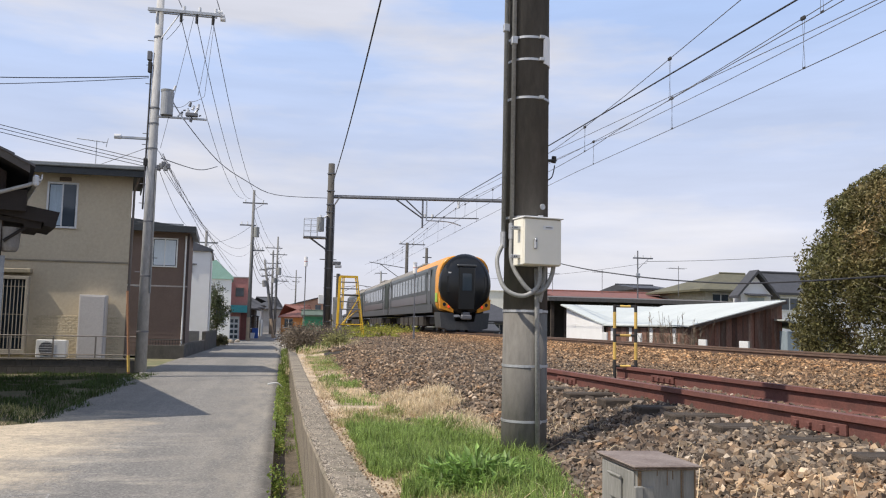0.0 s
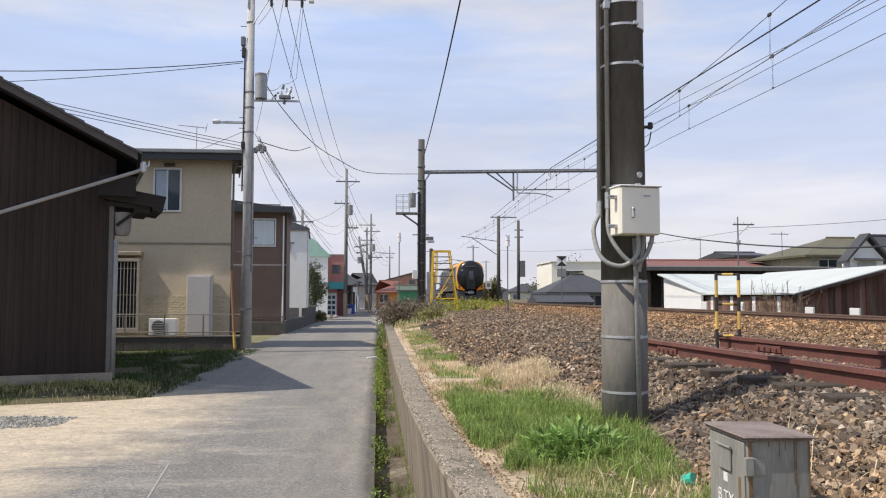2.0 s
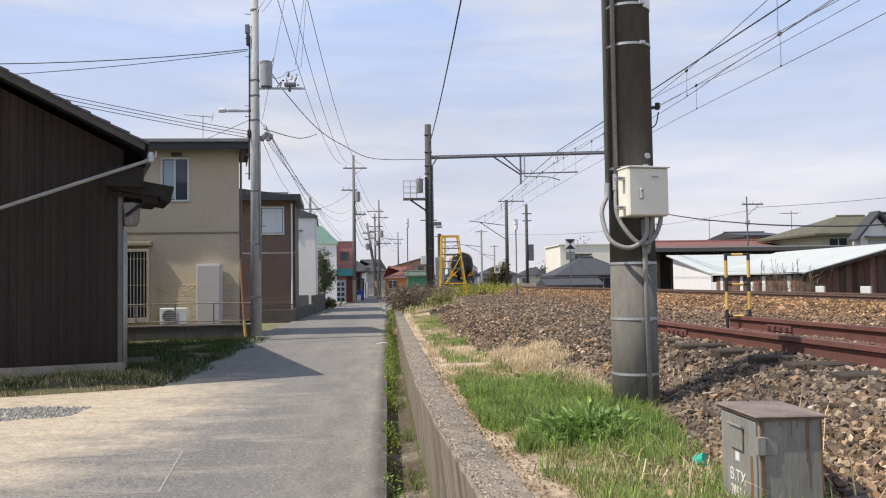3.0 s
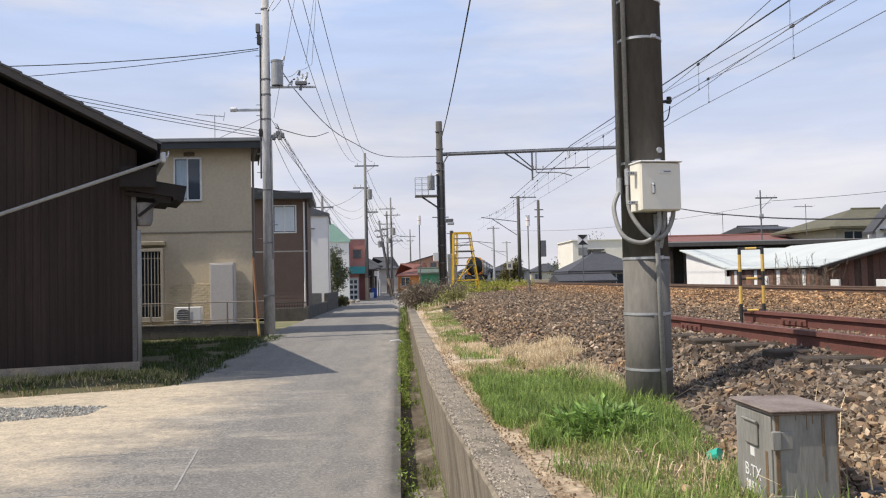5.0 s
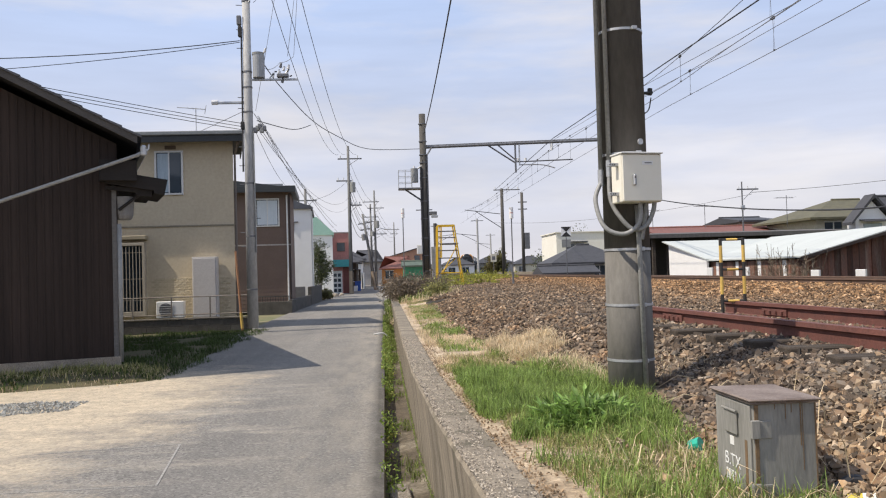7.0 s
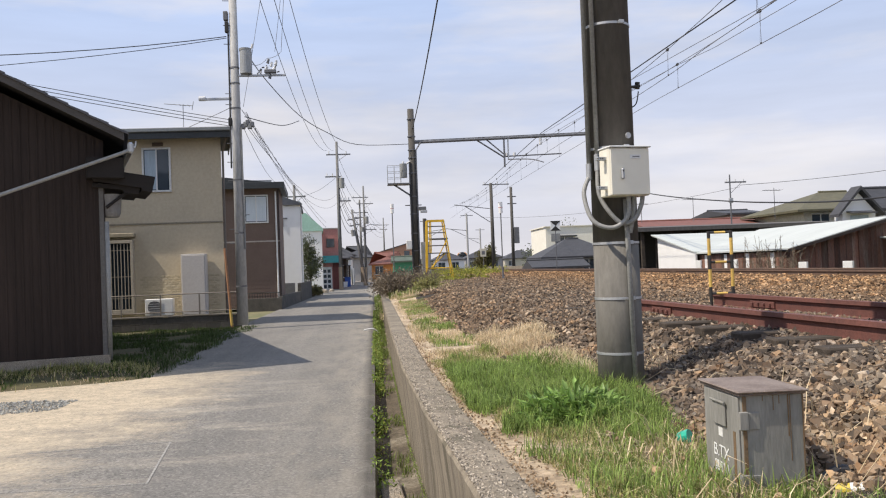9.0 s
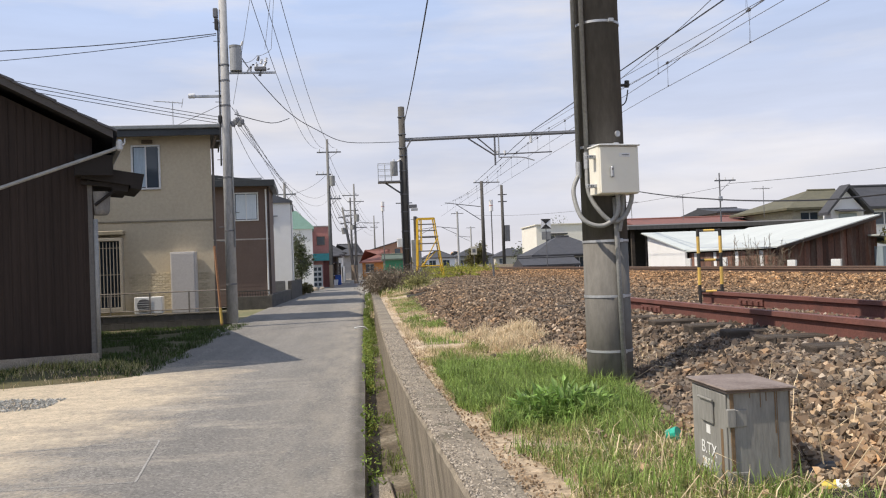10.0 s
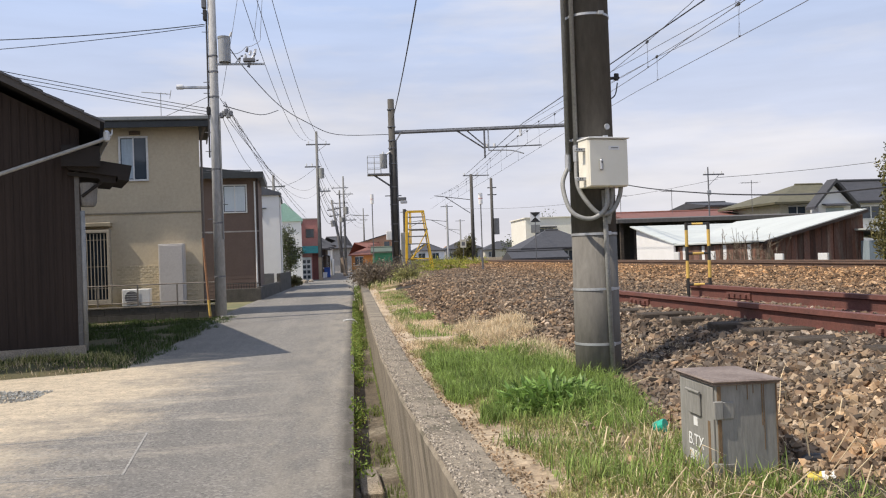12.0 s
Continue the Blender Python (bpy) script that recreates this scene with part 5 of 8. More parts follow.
def utility_pole(x, y, ht, arms, label="concrete utility pole with crossarms along the lane", gear=()):
    p = thing("utility_pole", pose(x, y, -0.05), label, "pole", "utility poles along the lane")
    part("shaft", tube([(0, 0, 0), (0, 0, ht)], 0.17, 12, 0.10), mat("dark_utility_pole", (0.20, 0.195, 0.19), (0.15, 0.15, 0.145), 2, 0.9), p, smooth=True)
    for a, b, z in arms:
        am = part("crossarm", box(a, b, -0.05, 0.05, z, z + 0.1), STEEL_DULL, p)
        for k in range(3):
            xx = a + (b - a) * (k + 0.3) / 2.8
            part("insulator", tube([(xx, 0, z + 0.1), (xx, 0, z + 0.32)], 0.05, 6), INSULATOR, am)
        part("arm_brace", tube([(0.05, -0.06, z - 0.5), (b * 0.7, -0.06, z)], 0.02, 5), STEEL_DULL, am)
    for x0, z0, r, h in gear:
        tr = part("transformer", tube([(x0, -0.1, z0), (x0, -0.1, z0 + h)], r, 14), CONDUIT, p, "grey pole transformer")
        part("bushing", tube([(x0, -0.1, z0 + h), (x0, -0.1, z0 + h + 0.16)], 0.05, 6), INSULATOR, tr)
    part("riser_cable", tube([(0.14, -0.12, 0.3), (0.1, -0.1, ht * 0.75)], 0.035, 6), WIRE, p)
    part("sheath", tube([(0, 0, 0.02), (0, 0, 1.9)], 0.185, 12, 0.178), mat("yellowed_sheath", (0.38, 0.29, 0.20), (0.30, 0.24, 0.18), 3, 0.8), p, "faded sheath round the pole's foot")
    return p


utility_pole_one()
utility_pole(-2.73, 66.7, 12.1, ((-0.85, 1.1, 11.0), (-1.0, 0.25, 9.2), (0.1, 1.0, 7.2)), gear=((0.32, 8.3, 0.22, 0.8),))
lamp_pole = utility_pole(-1.08, 103.7, 12.2, ((-1.5, 0.6, 10.7), (-0.9, 1.2, 9.9), (0.1, 1.5, 6.6)), gear=((0.3, 7.4, 0.25, 0.9), (-0.3, 6.4, 0.2, 0.6)))
part("lamp_arm", tube(torus_path([(0.1, 0, 7.0), (0.7, 0, 7.3), (1.3, 0, 7.25)], 4), 0.04, 6), STEEL, lamp_pole)
part("street_lamp_head", box(1.1, 1.75, -0.12, 0.12, 7.15, 7.3, 0.04), STEEL, lamp_pole)
leaning = utility_pole(-1.2, 80, 7.6, ((-0.6, 0.7, 6.6), (-0.5, 0.5, 6.0)), "leaning concrete utility pole down the lane", gear=((-0.28, 5.0, 0.2, 0.6),))
leaning.matrix_basis = pose(-0.9, 80, -0.05, 0, -8.5, 0)
utility_pole(-1.6, 104, 10.5, ((-1.0, 1.0, 8.8), (-0.7, 0.7, 8.2)))
utility_pole(-6.2, 66, 8.6, ((-0.9, 0.9, 7.6), (-0.6, 0.6, 7.0)))
utility_pole(1.9, 150, 11, ((-1, 1, 9.6), (-0.7, 0.7, 8.8)))


def wire(pts, r, m=WIRE, label="thin black overhead wire"):
    return tagged(part("overhead_wire", tube(pts, r, 5), m), label, "wire", "overhead wires")


def catenary(x, contact, messenger):
    """A messenger and a contact wire given as heights along the line, tied by droppers."""
    mw = torus_path([(x, y, z) for y, z in messenger], 6)
    cw = torus_path([(x, y, z) for y, z in contact], 6)
    wire(mw, 0.009, WIRE_GREY, "grey messenger wire over the track")
    wire(cw, 0.009, WIRE_GREY, "grey contact wire over the track")
    table_m, table_c = [(p.y, p.z) for p in mw], [(p.y, p.z) for p in cw]
    for k in range(16):
        y = 2.6 + 5.1 * k - (1.9 if x < 8.5 else 0.0)
        z0, z1 = lerp_table(table_c, y), lerp_table(table_m, y)
        for dy in (-0.03, 0.05):
            tagged(part("dropper", tube([(x, y + dy, z0), (x, y - dy, z1)], 0.0035, 4), WIRE_GREY), "thin dropper between two overhead wires", "wire", "droppers of the overhead line")
        tagged(part("wire_clamp", box(x - 0.025, x + 0.025, y - 0.06, y + 0.06, z1 - 0.035, z1 + 0.035, 0.01), BLACK), "small dark clamp on the messenger wire", "clamp", "clamps of the overhead line")
        tagged(part("wire_clamp", box(x - 0.012, x + 0.012, y - 0.03, y + 0.03, z0 - 0.01, z0 + 0.03, 0.004), BLACK), "small dark clamp on the contact wire", "clamp", "clamps of the overhead line")


def on_pole(x, y, z):
    """A point given about a pole farther off, moved to the pole by the lane."""
    return (x * 0.887, y * 0.887, 1.55 + (z - 1.55) * 0.887)


def build_wires():
    wire(sag((2.2, 42, 8.72), (1.66, 6.0, 9.35), 0.55, 30), 0.022)
    catenary(9.0, ((-30, 6.1), (6, 6.24), (14, 6.31), (17.65, 6.38), (23, 6.50), (27, 6.55), (42, 6.62), (84, 6.6)), ((-30, 8.4), (-6, 7.9), (6, 7.4), (17.7, 7.14), (23, 7.19), (27, 7.32), (42, 7.95), (62, 7.4), (84, 7.9)))
    catenary(8.0, ((-30, 6.4), (6, 6.5), (15.8, 6.51), (18.7, 6.50), (23.1, 6.43), (42, 6.6), (84, 6.5)), ((-20, 9.3), (6, 8.05), (16.9, 7.36), (18.7, 7.24), (23, 7.06), (30, 6.98), (42, 7.2), (62, 6.95), (84, 7.6)))
    wire([(9.0, 2, 6.6), (9.0, 15.3, 6.83), (9.0, 20.4, 6.98), (9.0, 23, 7.17), (9.0, 30, 7.5)], 0.008, WIRE_GREY)
    wire([(9.0, -30, 6.6), (9.0, 6, 7.46), (9.0, 18, 7.76), (9.0, 27.3, 7.99), (9.0, 42, 8.4), (11.7, 84, 9.95)], 0.020)
    wire([(9.0, -20, 5.6), (9.0, 6, 6.55), (9.0, 17.2, 7.16), (9.0, 27.3, 7.72), (9.0, 42, 8.3)], 0.009, WIRE_GREY)
    for x in (-3.58, -3.1, -2.6):
        wire(sag(on_pole(x, 26.4, 11.1), ((x + 0.55) * 1.166 if x < -3 else -2.1, 66.7, 11.35), 1.35), 0.011)
    for x in (-3.58, -2.4):
        wire(sag(on_pole(x, 26.4, 11.5), (x - 0.4, 0.0, 11.9), 0.5), 0.011)
    wire(torus_path([on_pole(-3.8, 26.5, 8.55), (-3.48, 28.5, 8.19), (-2.72, 32, 7.66), (-1.88, 35.5, 7.57), (-0.63, 39.5, 7.61), (1.98, 42, 7.95)], 5), 0.016)
    wire(torus_path([on_pole(-3.98, 26.5, 6.6), (-3.1, 29, 6.74), (-2.73, 32, 7.44)], 5), 0.014)
    for k in range(3):
        wire(sag(on_pole(-4.45, 26.4, 6.50 - 0.1 * k), on_pole(-14.0, 17.6, 7.3 - 0.1 * k), 0.09), 0.009)
    wire(sag(on_pole(-4.46, 26.4, 9.17), on_pole(-22, 24.0, 8.6), 0.49), 0.013)
    wire(sag(on_pole(-4.46, 26.4, 9.12), on_pole(-22, 24.0, 7.6), 0.40), 0.010)
    wire(sag(on_pole(-4.07, 26.5, 6.83), (-3.13, 55, 4.82), 0.25), 0.009, WIRE_GREY)
    # twisted drop cables, thin jumpers and the stays between the crossarms
    for k in range(2):
        for j in range(2):
            a, b = Vector(on_pole(-3.95, 26.5, 6.75)), Vector((-3.3 + 0.25 * k, 46 + 8 * k, 4.4))
            wire([a.lerp(b, i / 60) - Vector((0, 0, 1.0 * (i / 60) * (1 - i / 60))) + Vector((0.02 * math.cos(i * 1.6 + j * 3.14), 0, 0.02 * math.sin(i * 1.6 + j * 3.14))) for i in range(61)], 0.0055, WIRE_GREY, "twisted grey service cable")
    for a, b, d in (((-3.5, 26.35, 11.1), (-4.0, 26.4, 10.4), 0.05), ((-4.35, 26.4, 9.9), (-4.3, 26.4, 9.2), -0.25), ((-4.3, 26.4, 8.4), (-4.3, 26.4, 7.9), -0.2), ((-3.75, 26.4, 8.3), (-3.2, 26.4, 8.45), 0.12), ((-3.2, 26.4, 8.45), (-2.75, 26.4, 8.65), 0.05),
                    ((-2.75, 26.4, 8.65), (-2.55, 26.4, 11.2), 0.0), ((-2.95, 26.4, 8.65), (-2.6, 26.4, 11.2), 0.0), ((-4.0, 26.4, 6.9), (-3.2, 26.4, 11.2), 0.05)):
        wire(sag(on_pole(*a), on_pole(*b), d, 8), 0.007, WIRE_GREY, "thin jumper wire on the utility pole")
    wire(sag(on_pole(-4.08, 26.5, 6.38), (-4.9, 43, 6.2), 0.3), 0.008, WIRE_GREY)
    wire(sag(on_pole(-4.1, 26.5, 7.05), (-16, 42, 6.6), 0.2), 0.009, WIRE_GREY)
    for k in range(2):
        wire(sag(on_pole(-3.95 + 0.1 * k, 26.6, 6.3), (-2.8 + 0.1 * k, 66.7, 7.8 - 0.55 * k), 1.2 + 0.15 * k), 0.008, WIRE_GREY)
    for k in range(4):
        wire(sag((-2.68, 66.7, 11.0 - 1.0 * k), (-1.08, 103.7, 10.6 - 0.9 * k), 0.8 + 0.25 * k), 0.014)
        wire(sag((-1.08, 103.7, 10.6 - 0.9 * k), (1.9, 150, 9.6 - 0.7 * k), 0.9), 0.014)
        wire(sag((-2.68, 66.7, 8.6 - 0.75 * k), (-1.9, 80, 6.9 - 0.5 * k), 0.5 + 0.12 * k), 0.02)
        wire(sag((-1.9, 80, 6.9 - 0.5 * k), (-1.08, 103.7, 7.4 - 0.5 * k), 0.7 + 0.15 * k), 0.02)
    wire(sag((-6.2, 66, 7.6), (-2.8, 66.7, 9.2), 0.4), 0.012)
    wire(sag((-6.2, 66, 7.1), (-10, 44, 7.1), 0.4), 0.012)
    wire(torus_path([(11.6, 42, 5.75), (11.5, 32.6, 4.2), (11.5, 25.6, 3.33), (11.5, 20.4, 2.87), (11.7, 17.6, 2.76), (13.0, 15.6, 2.85), (15.5, 14.2, 3.1)], 6), 0.022, label="black spiral cable beside the sheds")


build_wires()


# ---- beyond the tracks ----
def open_shed():
    q = thing("shed", pose(0, 0, 0), "low timber shed with a white sheet metal roof", "shed")
    white = mat("white_sheet_metal", (0.52, 0.545, 0.52), (0.44, 0.465, 0.44), 1.5, 0.55, stretch=(0.3, 3, 1), fine=0.1)
    old = mat("old_red_boards", (0.22, 0.095, 0.06), (0.15, 0.10, 0.08), 2.2, 0.95, stretch=(5, 5, 0.5), bump=0.4, obj=0.5, fine=0.5, c3=(0.24, 0.19, 0.15))
    x0, x1, ya, yb = 12.7, 15.9, 24.0, 31.0
    part("roof", slab([(x0 - 0.15, ya - 0.2, 1.72), (x1, ya - 0.2, 2.60), (x1, yb + 1.5, 2.60), (x0 - 0.15, yb, 1.72)], 0.05), white, q)
    part("verge", slab([(x0 - 0.18, ya - 0.24, 1.69), (x1 + 0.02, ya - 0.24, 2.57), (x1 + 0.02, ya - 0.2, 2.57), (x0 - 0.18, ya - 0.2, 1.69)], 0.09), mat("dark_verge", (0.06, 0.045, 0.04), None, 3, 0.9), q)
    part("wall_core", prism([(x0 + 0.04, 0), (x0 + 0.04, 1.62), (x1, 2.5), (x1, 0)], ya + 0.05, yb), TIMBER, q)
    rnd = random.Random(5)
    for k in range(16):
        xa = x0 + k * 0.2
        top = 1.66 + (xa - x0) * (0.88 / 3.2)
        part("board", box(xa + 0.005, xa + 0.195, ya + rnd.uniform(0, 0.03), ya + 0.045, 0.0, top), old, q)
    for k in range(28):
        y = ya + 0.05 + k * 0.25
        part("board", box(x0, x0 + 0.03, y + 0.006, y + 0.244, 0.0, 1.62), old if k % 7 != 4 else WHITE, q)
    # the second roof slopes towards the first
    part("far_roof", slab([(12.3, 35.4, 2.62), (12.5, 31.0, 1.76), (17.5, 31.0, 1.9), (17.5, 35.4, 2.62)], 0.05), white, q)
    part("white_end_wall", mesh_end_wall(), WHITE, q)
    part("far_wall", box(12.6, 17, 31.2, 35.2, 0, 1.7), TIMBER, q)
    s = thing("small_shed", pose(15.7, 23.6, 0), "small pale blue shed with a white roof", "shed")
    part("wall", box(0.1, 2.4, 0, 2, 0, 1.6), mat("pale_blue_sheet", (0.30, 0.36, 0.40), (0.24, 0.30, 0.34), 2, 0.7, stretch=(8, 8, 0.4)), s)
    part("roof", slab([(-0.1, -0.2, 1.98), (2.6, -0.2, 1.58), (2.6, 2.2, 1.58), (-0.1, 2.2, 1.98)], 0.05), white, s)
    for x, y in ((12.35, 22.6), (12.5, 20.6), (12.4, 27.2), (12.35, 30.2)):
        c = thing("signboard", pose(x, y, 0, 0, 0, 90), "white board leaning by the shed wall", "board", "white boards")
        part("panel", box(-0.22, 0.22, 0, 0.06, 0.0, 1.42 if y > 24 else 1.30, 0.008), WHITE_FRAME, c)


def mesh_end_wall():
    bm = bmesh.new()
    out = [(35.2, 0.2), (35.2, 2.54), (31.0, 1.72), (31.0, 0.2)]
    a = [bm.verts.new((12.52, y, z)) for y, z in out]
    b = [bm.verts.new((12.6, y, z)) for y, z in out]
    bm.faces.new(a)
    bm.faces.new(b[::-1])
    for i in range(4):
        bm.faces.new((a[i], b[i], b[(i + 1) % 4], a[(i + 1) % 4]))
    bmesh.ops.recalc_face_normals(bm, faces=bm.faces[:])
    return bm


open_shed()


def hip_house(name, x0, x1, y0, y1, eave, ridge, wall_m, roof_m, label, ridge_in=None, over=0.5, gable=False, windows=()):
    h = thing(name, pose(0, 0, 0), label, "house")
    part("wall", box(x0, x1, y0, y1, 0, eave), wall_m, h)
    ym = (y0 + y1) / 2
    ri = (y1 - y0) / 2 if ridge_in is None else ridge_in
    bm = bmesh.new()
    c = [bm.verts.new(v) for v in ((x0 - over, y0 - over, eave - 0.1), (x1 + over, y0 - over, eave - 0.1), (x1 + over, y1 + over, eave - 0.1), (x0 - over, y1 + over, eave - 0.1))]
    d = [bm.verts.new(v.co + Vector((0, 0, 0.12))) for v in c]
    r = [bm.verts.new((x0 - over + (0 if gable else ri), ym, ridge)), bm.verts.new((x1 + over - (0 if gable else ri), ym, ridge))]
    bm.faces.new(c[::-1])
    for i in range(4):
        bm.faces.new((c[i], c[(i + 1) % 4], d[(i + 1) % 4], d[i]))
    bm.faces.new((d[0], d[1], r[1], r[0]))
    bm.faces.new((d[2], d[3], r[0], r[1]))
    bm.faces.new((d[1], d[2], r[1]))
    bm.faces.new((d[3], d[0], r[0]))
    rf = part("roof", bm, roof_m, h)
    part("ridge_cap", tube([r_ for r_ in ((x0 - over + (0 if gable else ri), ym, ridge), (x1 + over - (0 if gable else ri), ym, ridge))], 0.09, 6), roof_m, rf)
    for a, b, z0, z1 in windows:
        w = part("window", box(a, b, y0 - 0.03, y0 + 0.01, z0, z1), GLASS, h)
        part("window_frame", box(a - 0.06, b + 0.06, y0 - 0.06, y0 - 0.03, z1, z1 + 0.07), WHITE_FRAME, w)
        part("window_frame", box(a - 0.06, b + 0.06, y0 - 0.06, y0 - 0.03, z0 - 0.07, z0), WHITE_FRAME, w)
        part("mullion", box((a + b) / 2 - 0.03, (a + b) / 2 + 0.03, y0 - 0.05, y0 - 0.03, z0, z1), WHITE_FRAME, w)
    return h


TILE = mat("grey_roof_tile", (0.062, 0.062, 0.068), (0.043, 0.043, 0.047), 2.5, 0.6, bump=0.5, bump_scale=9, stretch=(1, 1, 3))
OLIVE = mat("olive_roof_tile", (0.13, 0.118, 0.07), (0.085, 0.08, 0.05), 2.5, 0.7, bump=0.4, bump_scale=9)
RED_ROOF = mat("red_brown_roof", (0.22, 0.085, 0.065), (0.15, 0.068, 0.052), 1.5, 0.7, stretch=(4, 0.6, 1))
PLASTER = mat("cream_plaster", (0.60, 0.56, 0.46), (0.54, 0.50, 0.41), 1.0, 0.9)
CREAM_WALL = mat("cream_wall", (0.80, 0.77, 0.68), (0.74, 0.71, 0.62), 0.6, 0.9)
GREY_WALL = mat("grey_plaster", (0.36, 0.35, 0.34), (0.30, 0.295, 0.285), 1.2, 0.9)


def background_houses():
    h = hip_house("cream_building", 20.3, 33, 95, 104, 5.85, 6.0, CREAM_WALL, CREAM_WALL, "cream flat-roofed building beyond the track", over=0.15, windows=((21.4, 23.6, 3.2, 4.5), (26.4, 29.4, 3.2, 4.5)))
    part("sunshade", box(21.2, 23.9, 94.3, 95, 4.55, 4.7), TILE, h)
    hip_house("tiled_house", 12.8, 18.0, 60, 65, 1.95, 3.35, GREY_WALL, TILE, "low house with a dark grey tiled hip roof", ridge_in=2.6, windows=((13.4, 14.6, 0.9, 1.7), (15.4, 16.6, 0.9, 1.7)))
    hip_house("tiled_house", 10.9, 14.2, 54.5, 57.5, 1.25, 1.75, GREY_WALL, TILE, "small grey outhouse with a flat tiled roof", over=0.35, gable=True)
    # long dark open shed behind the white roofs
    q = thing("long_shed", pose(0, 0, 0), "long dark open shed with a corrugated roof", "shed")
    cor = mat("dark_corrugated_roof", (0.13, 0.12, 0.11), (0.09, 0.085, 0.08), 2, 0.8, stretch=(8, 0.5, 1), bump=0.4)
    part("roof", slab([(12.4, 37.4, 3.02), (23.2, 37.4, 3.02), (23.2, 43, 3.3), (12.4, 43, 3.3)], 0.18), cor, q)
    part("back_wall", box(12.6, 23, 42.6, 42.9, 0, 3.1), BLACK, q)
    for k in range(8):
        part("post", box(12.7 + 1.45 * k, 12.85 + 1.45 * k, 37.9, 38.05, 0, 2.9), TIMBER, q)
    part("side_screen", box(13.5, 15.4, 38.2, 38.3, 0, 2.7), TIMBER, q)
    # red-brown roofs behind it
    for x0, x1, y, e, r in ((17.2, 25.8, 50, 3.55, 4.05), (25.3, 27.6, 56, 4.55, 4.95)):
        hip_house("red_roofed_house", x0, x1, y, y + 6, e, r, GREY_WALL, RED_ROOF if y < 55 else TILE, "long low house with a red-brown metal roof" if y < 55 else "house with a dark ridge behind the red roof", over=0.4, gable=True)
    hip_house("olive_roofed_house", 24.7, 31.8, 45, 51, 4.0, 5.25, PLASTER, OLIVE, "cream house with an olive tiled hip roof", ridge_in=3.35, over=0.7, windows=((25.2, 26.2, 2.9, 3.75), (27.0, 28.0, 2.9, 3.75), (28.8, 29.6, 2.9, 3.75)))
    w = hip_house("white_house", 25.3, 31.4, 38.8, 41.6, 3.62, 4.78, WHITE, TILE, "white house with a dark tiled roof and front gable", gable=True, over=0.3, windows=((25.6, 26.6, 2.75, 3.35),))
    part("gable_wall", prism([(22.95, 0), (22.95, 3.5), (23.8, 4.42), (24.65, 3.5), (24.65, 0)], 38.2, 38.9), WHITE, w)
    part("gable_roof", prism([(22.6, 3.25), (22.6, 3.39), (23.8, 4.74), (25.0, 3.39), (25.0, 3.25), (23.8, 4.56)], 37.9, 38.75), TILE, w)
    part("gable_window", box(23.35, 24.25, 38.14, 38.2, 2.75, 3.3), CURTAIN, w)
    part("pent_roof", slab([(23.15, 37.7, 3.42), (24.45, 37.7, 3.42), (24.45, 38.2, 3.52), (23.15, 38.2, 3.52)], 0.05), TILE, w)
    hip_house("green_shed", 1.45, 3.05, 62, 65, 2.1, 2.45, mat("green_sheet", (0.05, 0.24, 0.13), (0.04, 0.20, 0.11), 2, 0.6, stretch=(6, 6, 0.5)), mat("dark_green_roof", (0.10, 0.13, 0.10), None, 2, 0.7), "small green sheet metal shed", over=0.15, gable=True)
    hip_house("orange_house", -0.35, 3.6, 104, 112, 2.2, 3.75, mat("orange_render", (0.52, 0.24, 0.08), (0.45, 0.20, 0.07), 2, 0.8), RED_ROOF, "small orange house with a pinkish roof", over=0.4, windows=((0.1, 1.1, 0.9, 1.9),))
    bb = thing("brick_building", pose(0, 0, 0), "long pinkish brick building far down the lane", "building")
    brick = mat("pinkish_brick", (0.46, 0.27, 0.18), (0.40, 0.23, 0.155), 2, 0.9)
    part("wall", prism([(0.2, 0), (0.2, 3.9), (6.6, 5.65), (6.6, 0)], 125, 136), brick, bb)
    part("roof_edge", prism([(0.0, 3.85), (0.0, 3.98), (6.7, 5.82), (6.7, 5.67)], 124.8, 136.2), TILE, bb)
    for x, z in ((3.0, 3.0), (4.6, 3.0)):
        part("window", box(x, x + 0.8, 124.95, 125.02, z, z + 1.2), GLASS, bb)
    h1 = hip_house("grey_house", -7.6, -2.75, 79.5, 86, 2.75, 4.1, TIMBER, TILE, "dark timber house with a tiled roof by the lane", over=0.45, windows=((-4.0, -3.0, 0.9, 2.0),))
    part("lean_to", slab([(-3.2, 78.4, 2.2), (-2.35, 78.4, 2.05), (-2.35, 82, 2.05), (-3.2, 82, 2.2)], 0.08), TILE, h1)
    for y in (78.6, 81.8):
        part("lean_to_post", box(-2.5, -2.4, y, y + 0.1, 0, 2.05), TIMBER, h1)
    hip_house("grey_house", -7.5, -2.5, 88.5, 95, 3.0, 4.5, WHITE, TILE, "white-walled house with a dark roof by the lane", over=0.4, windows=((-3.9, -2.9, 1.0, 2.0),))
    hip_house("grey_house", -7.5, -2.6, 98, 104, 3.4, 5.0, GREY_WALL, TILE, "grey house far down the lane", over=0.4, windows=((-4.2, -3.2, 1.0, 2.1),))
    hip_house("far_house", -4.6, -0.4, 116, 124, 3.3, 5.0, GREY_WALL, TILE, "grey gabled house closing the end of the lane", over=0.4)
    fe = thing("sheet_fence", pose(0, 0, 0), "white corrugated sheet fence along the lane", "fence")
    for k in range(8):
        part("sheet", box(-2.36 - 0.02 * (k % 2), -2.30 - 0.02 * (k % 2), 88 + k * 0.95, 88.93 + k * 0.95, 0, 1.75), WHITE if k < 5 else GREY_WALL, fe)
    bn = thing("refuse_bin", pose(-2.55, 77.4, 0), "bright blue plastic bin beside the pink house", "bin")
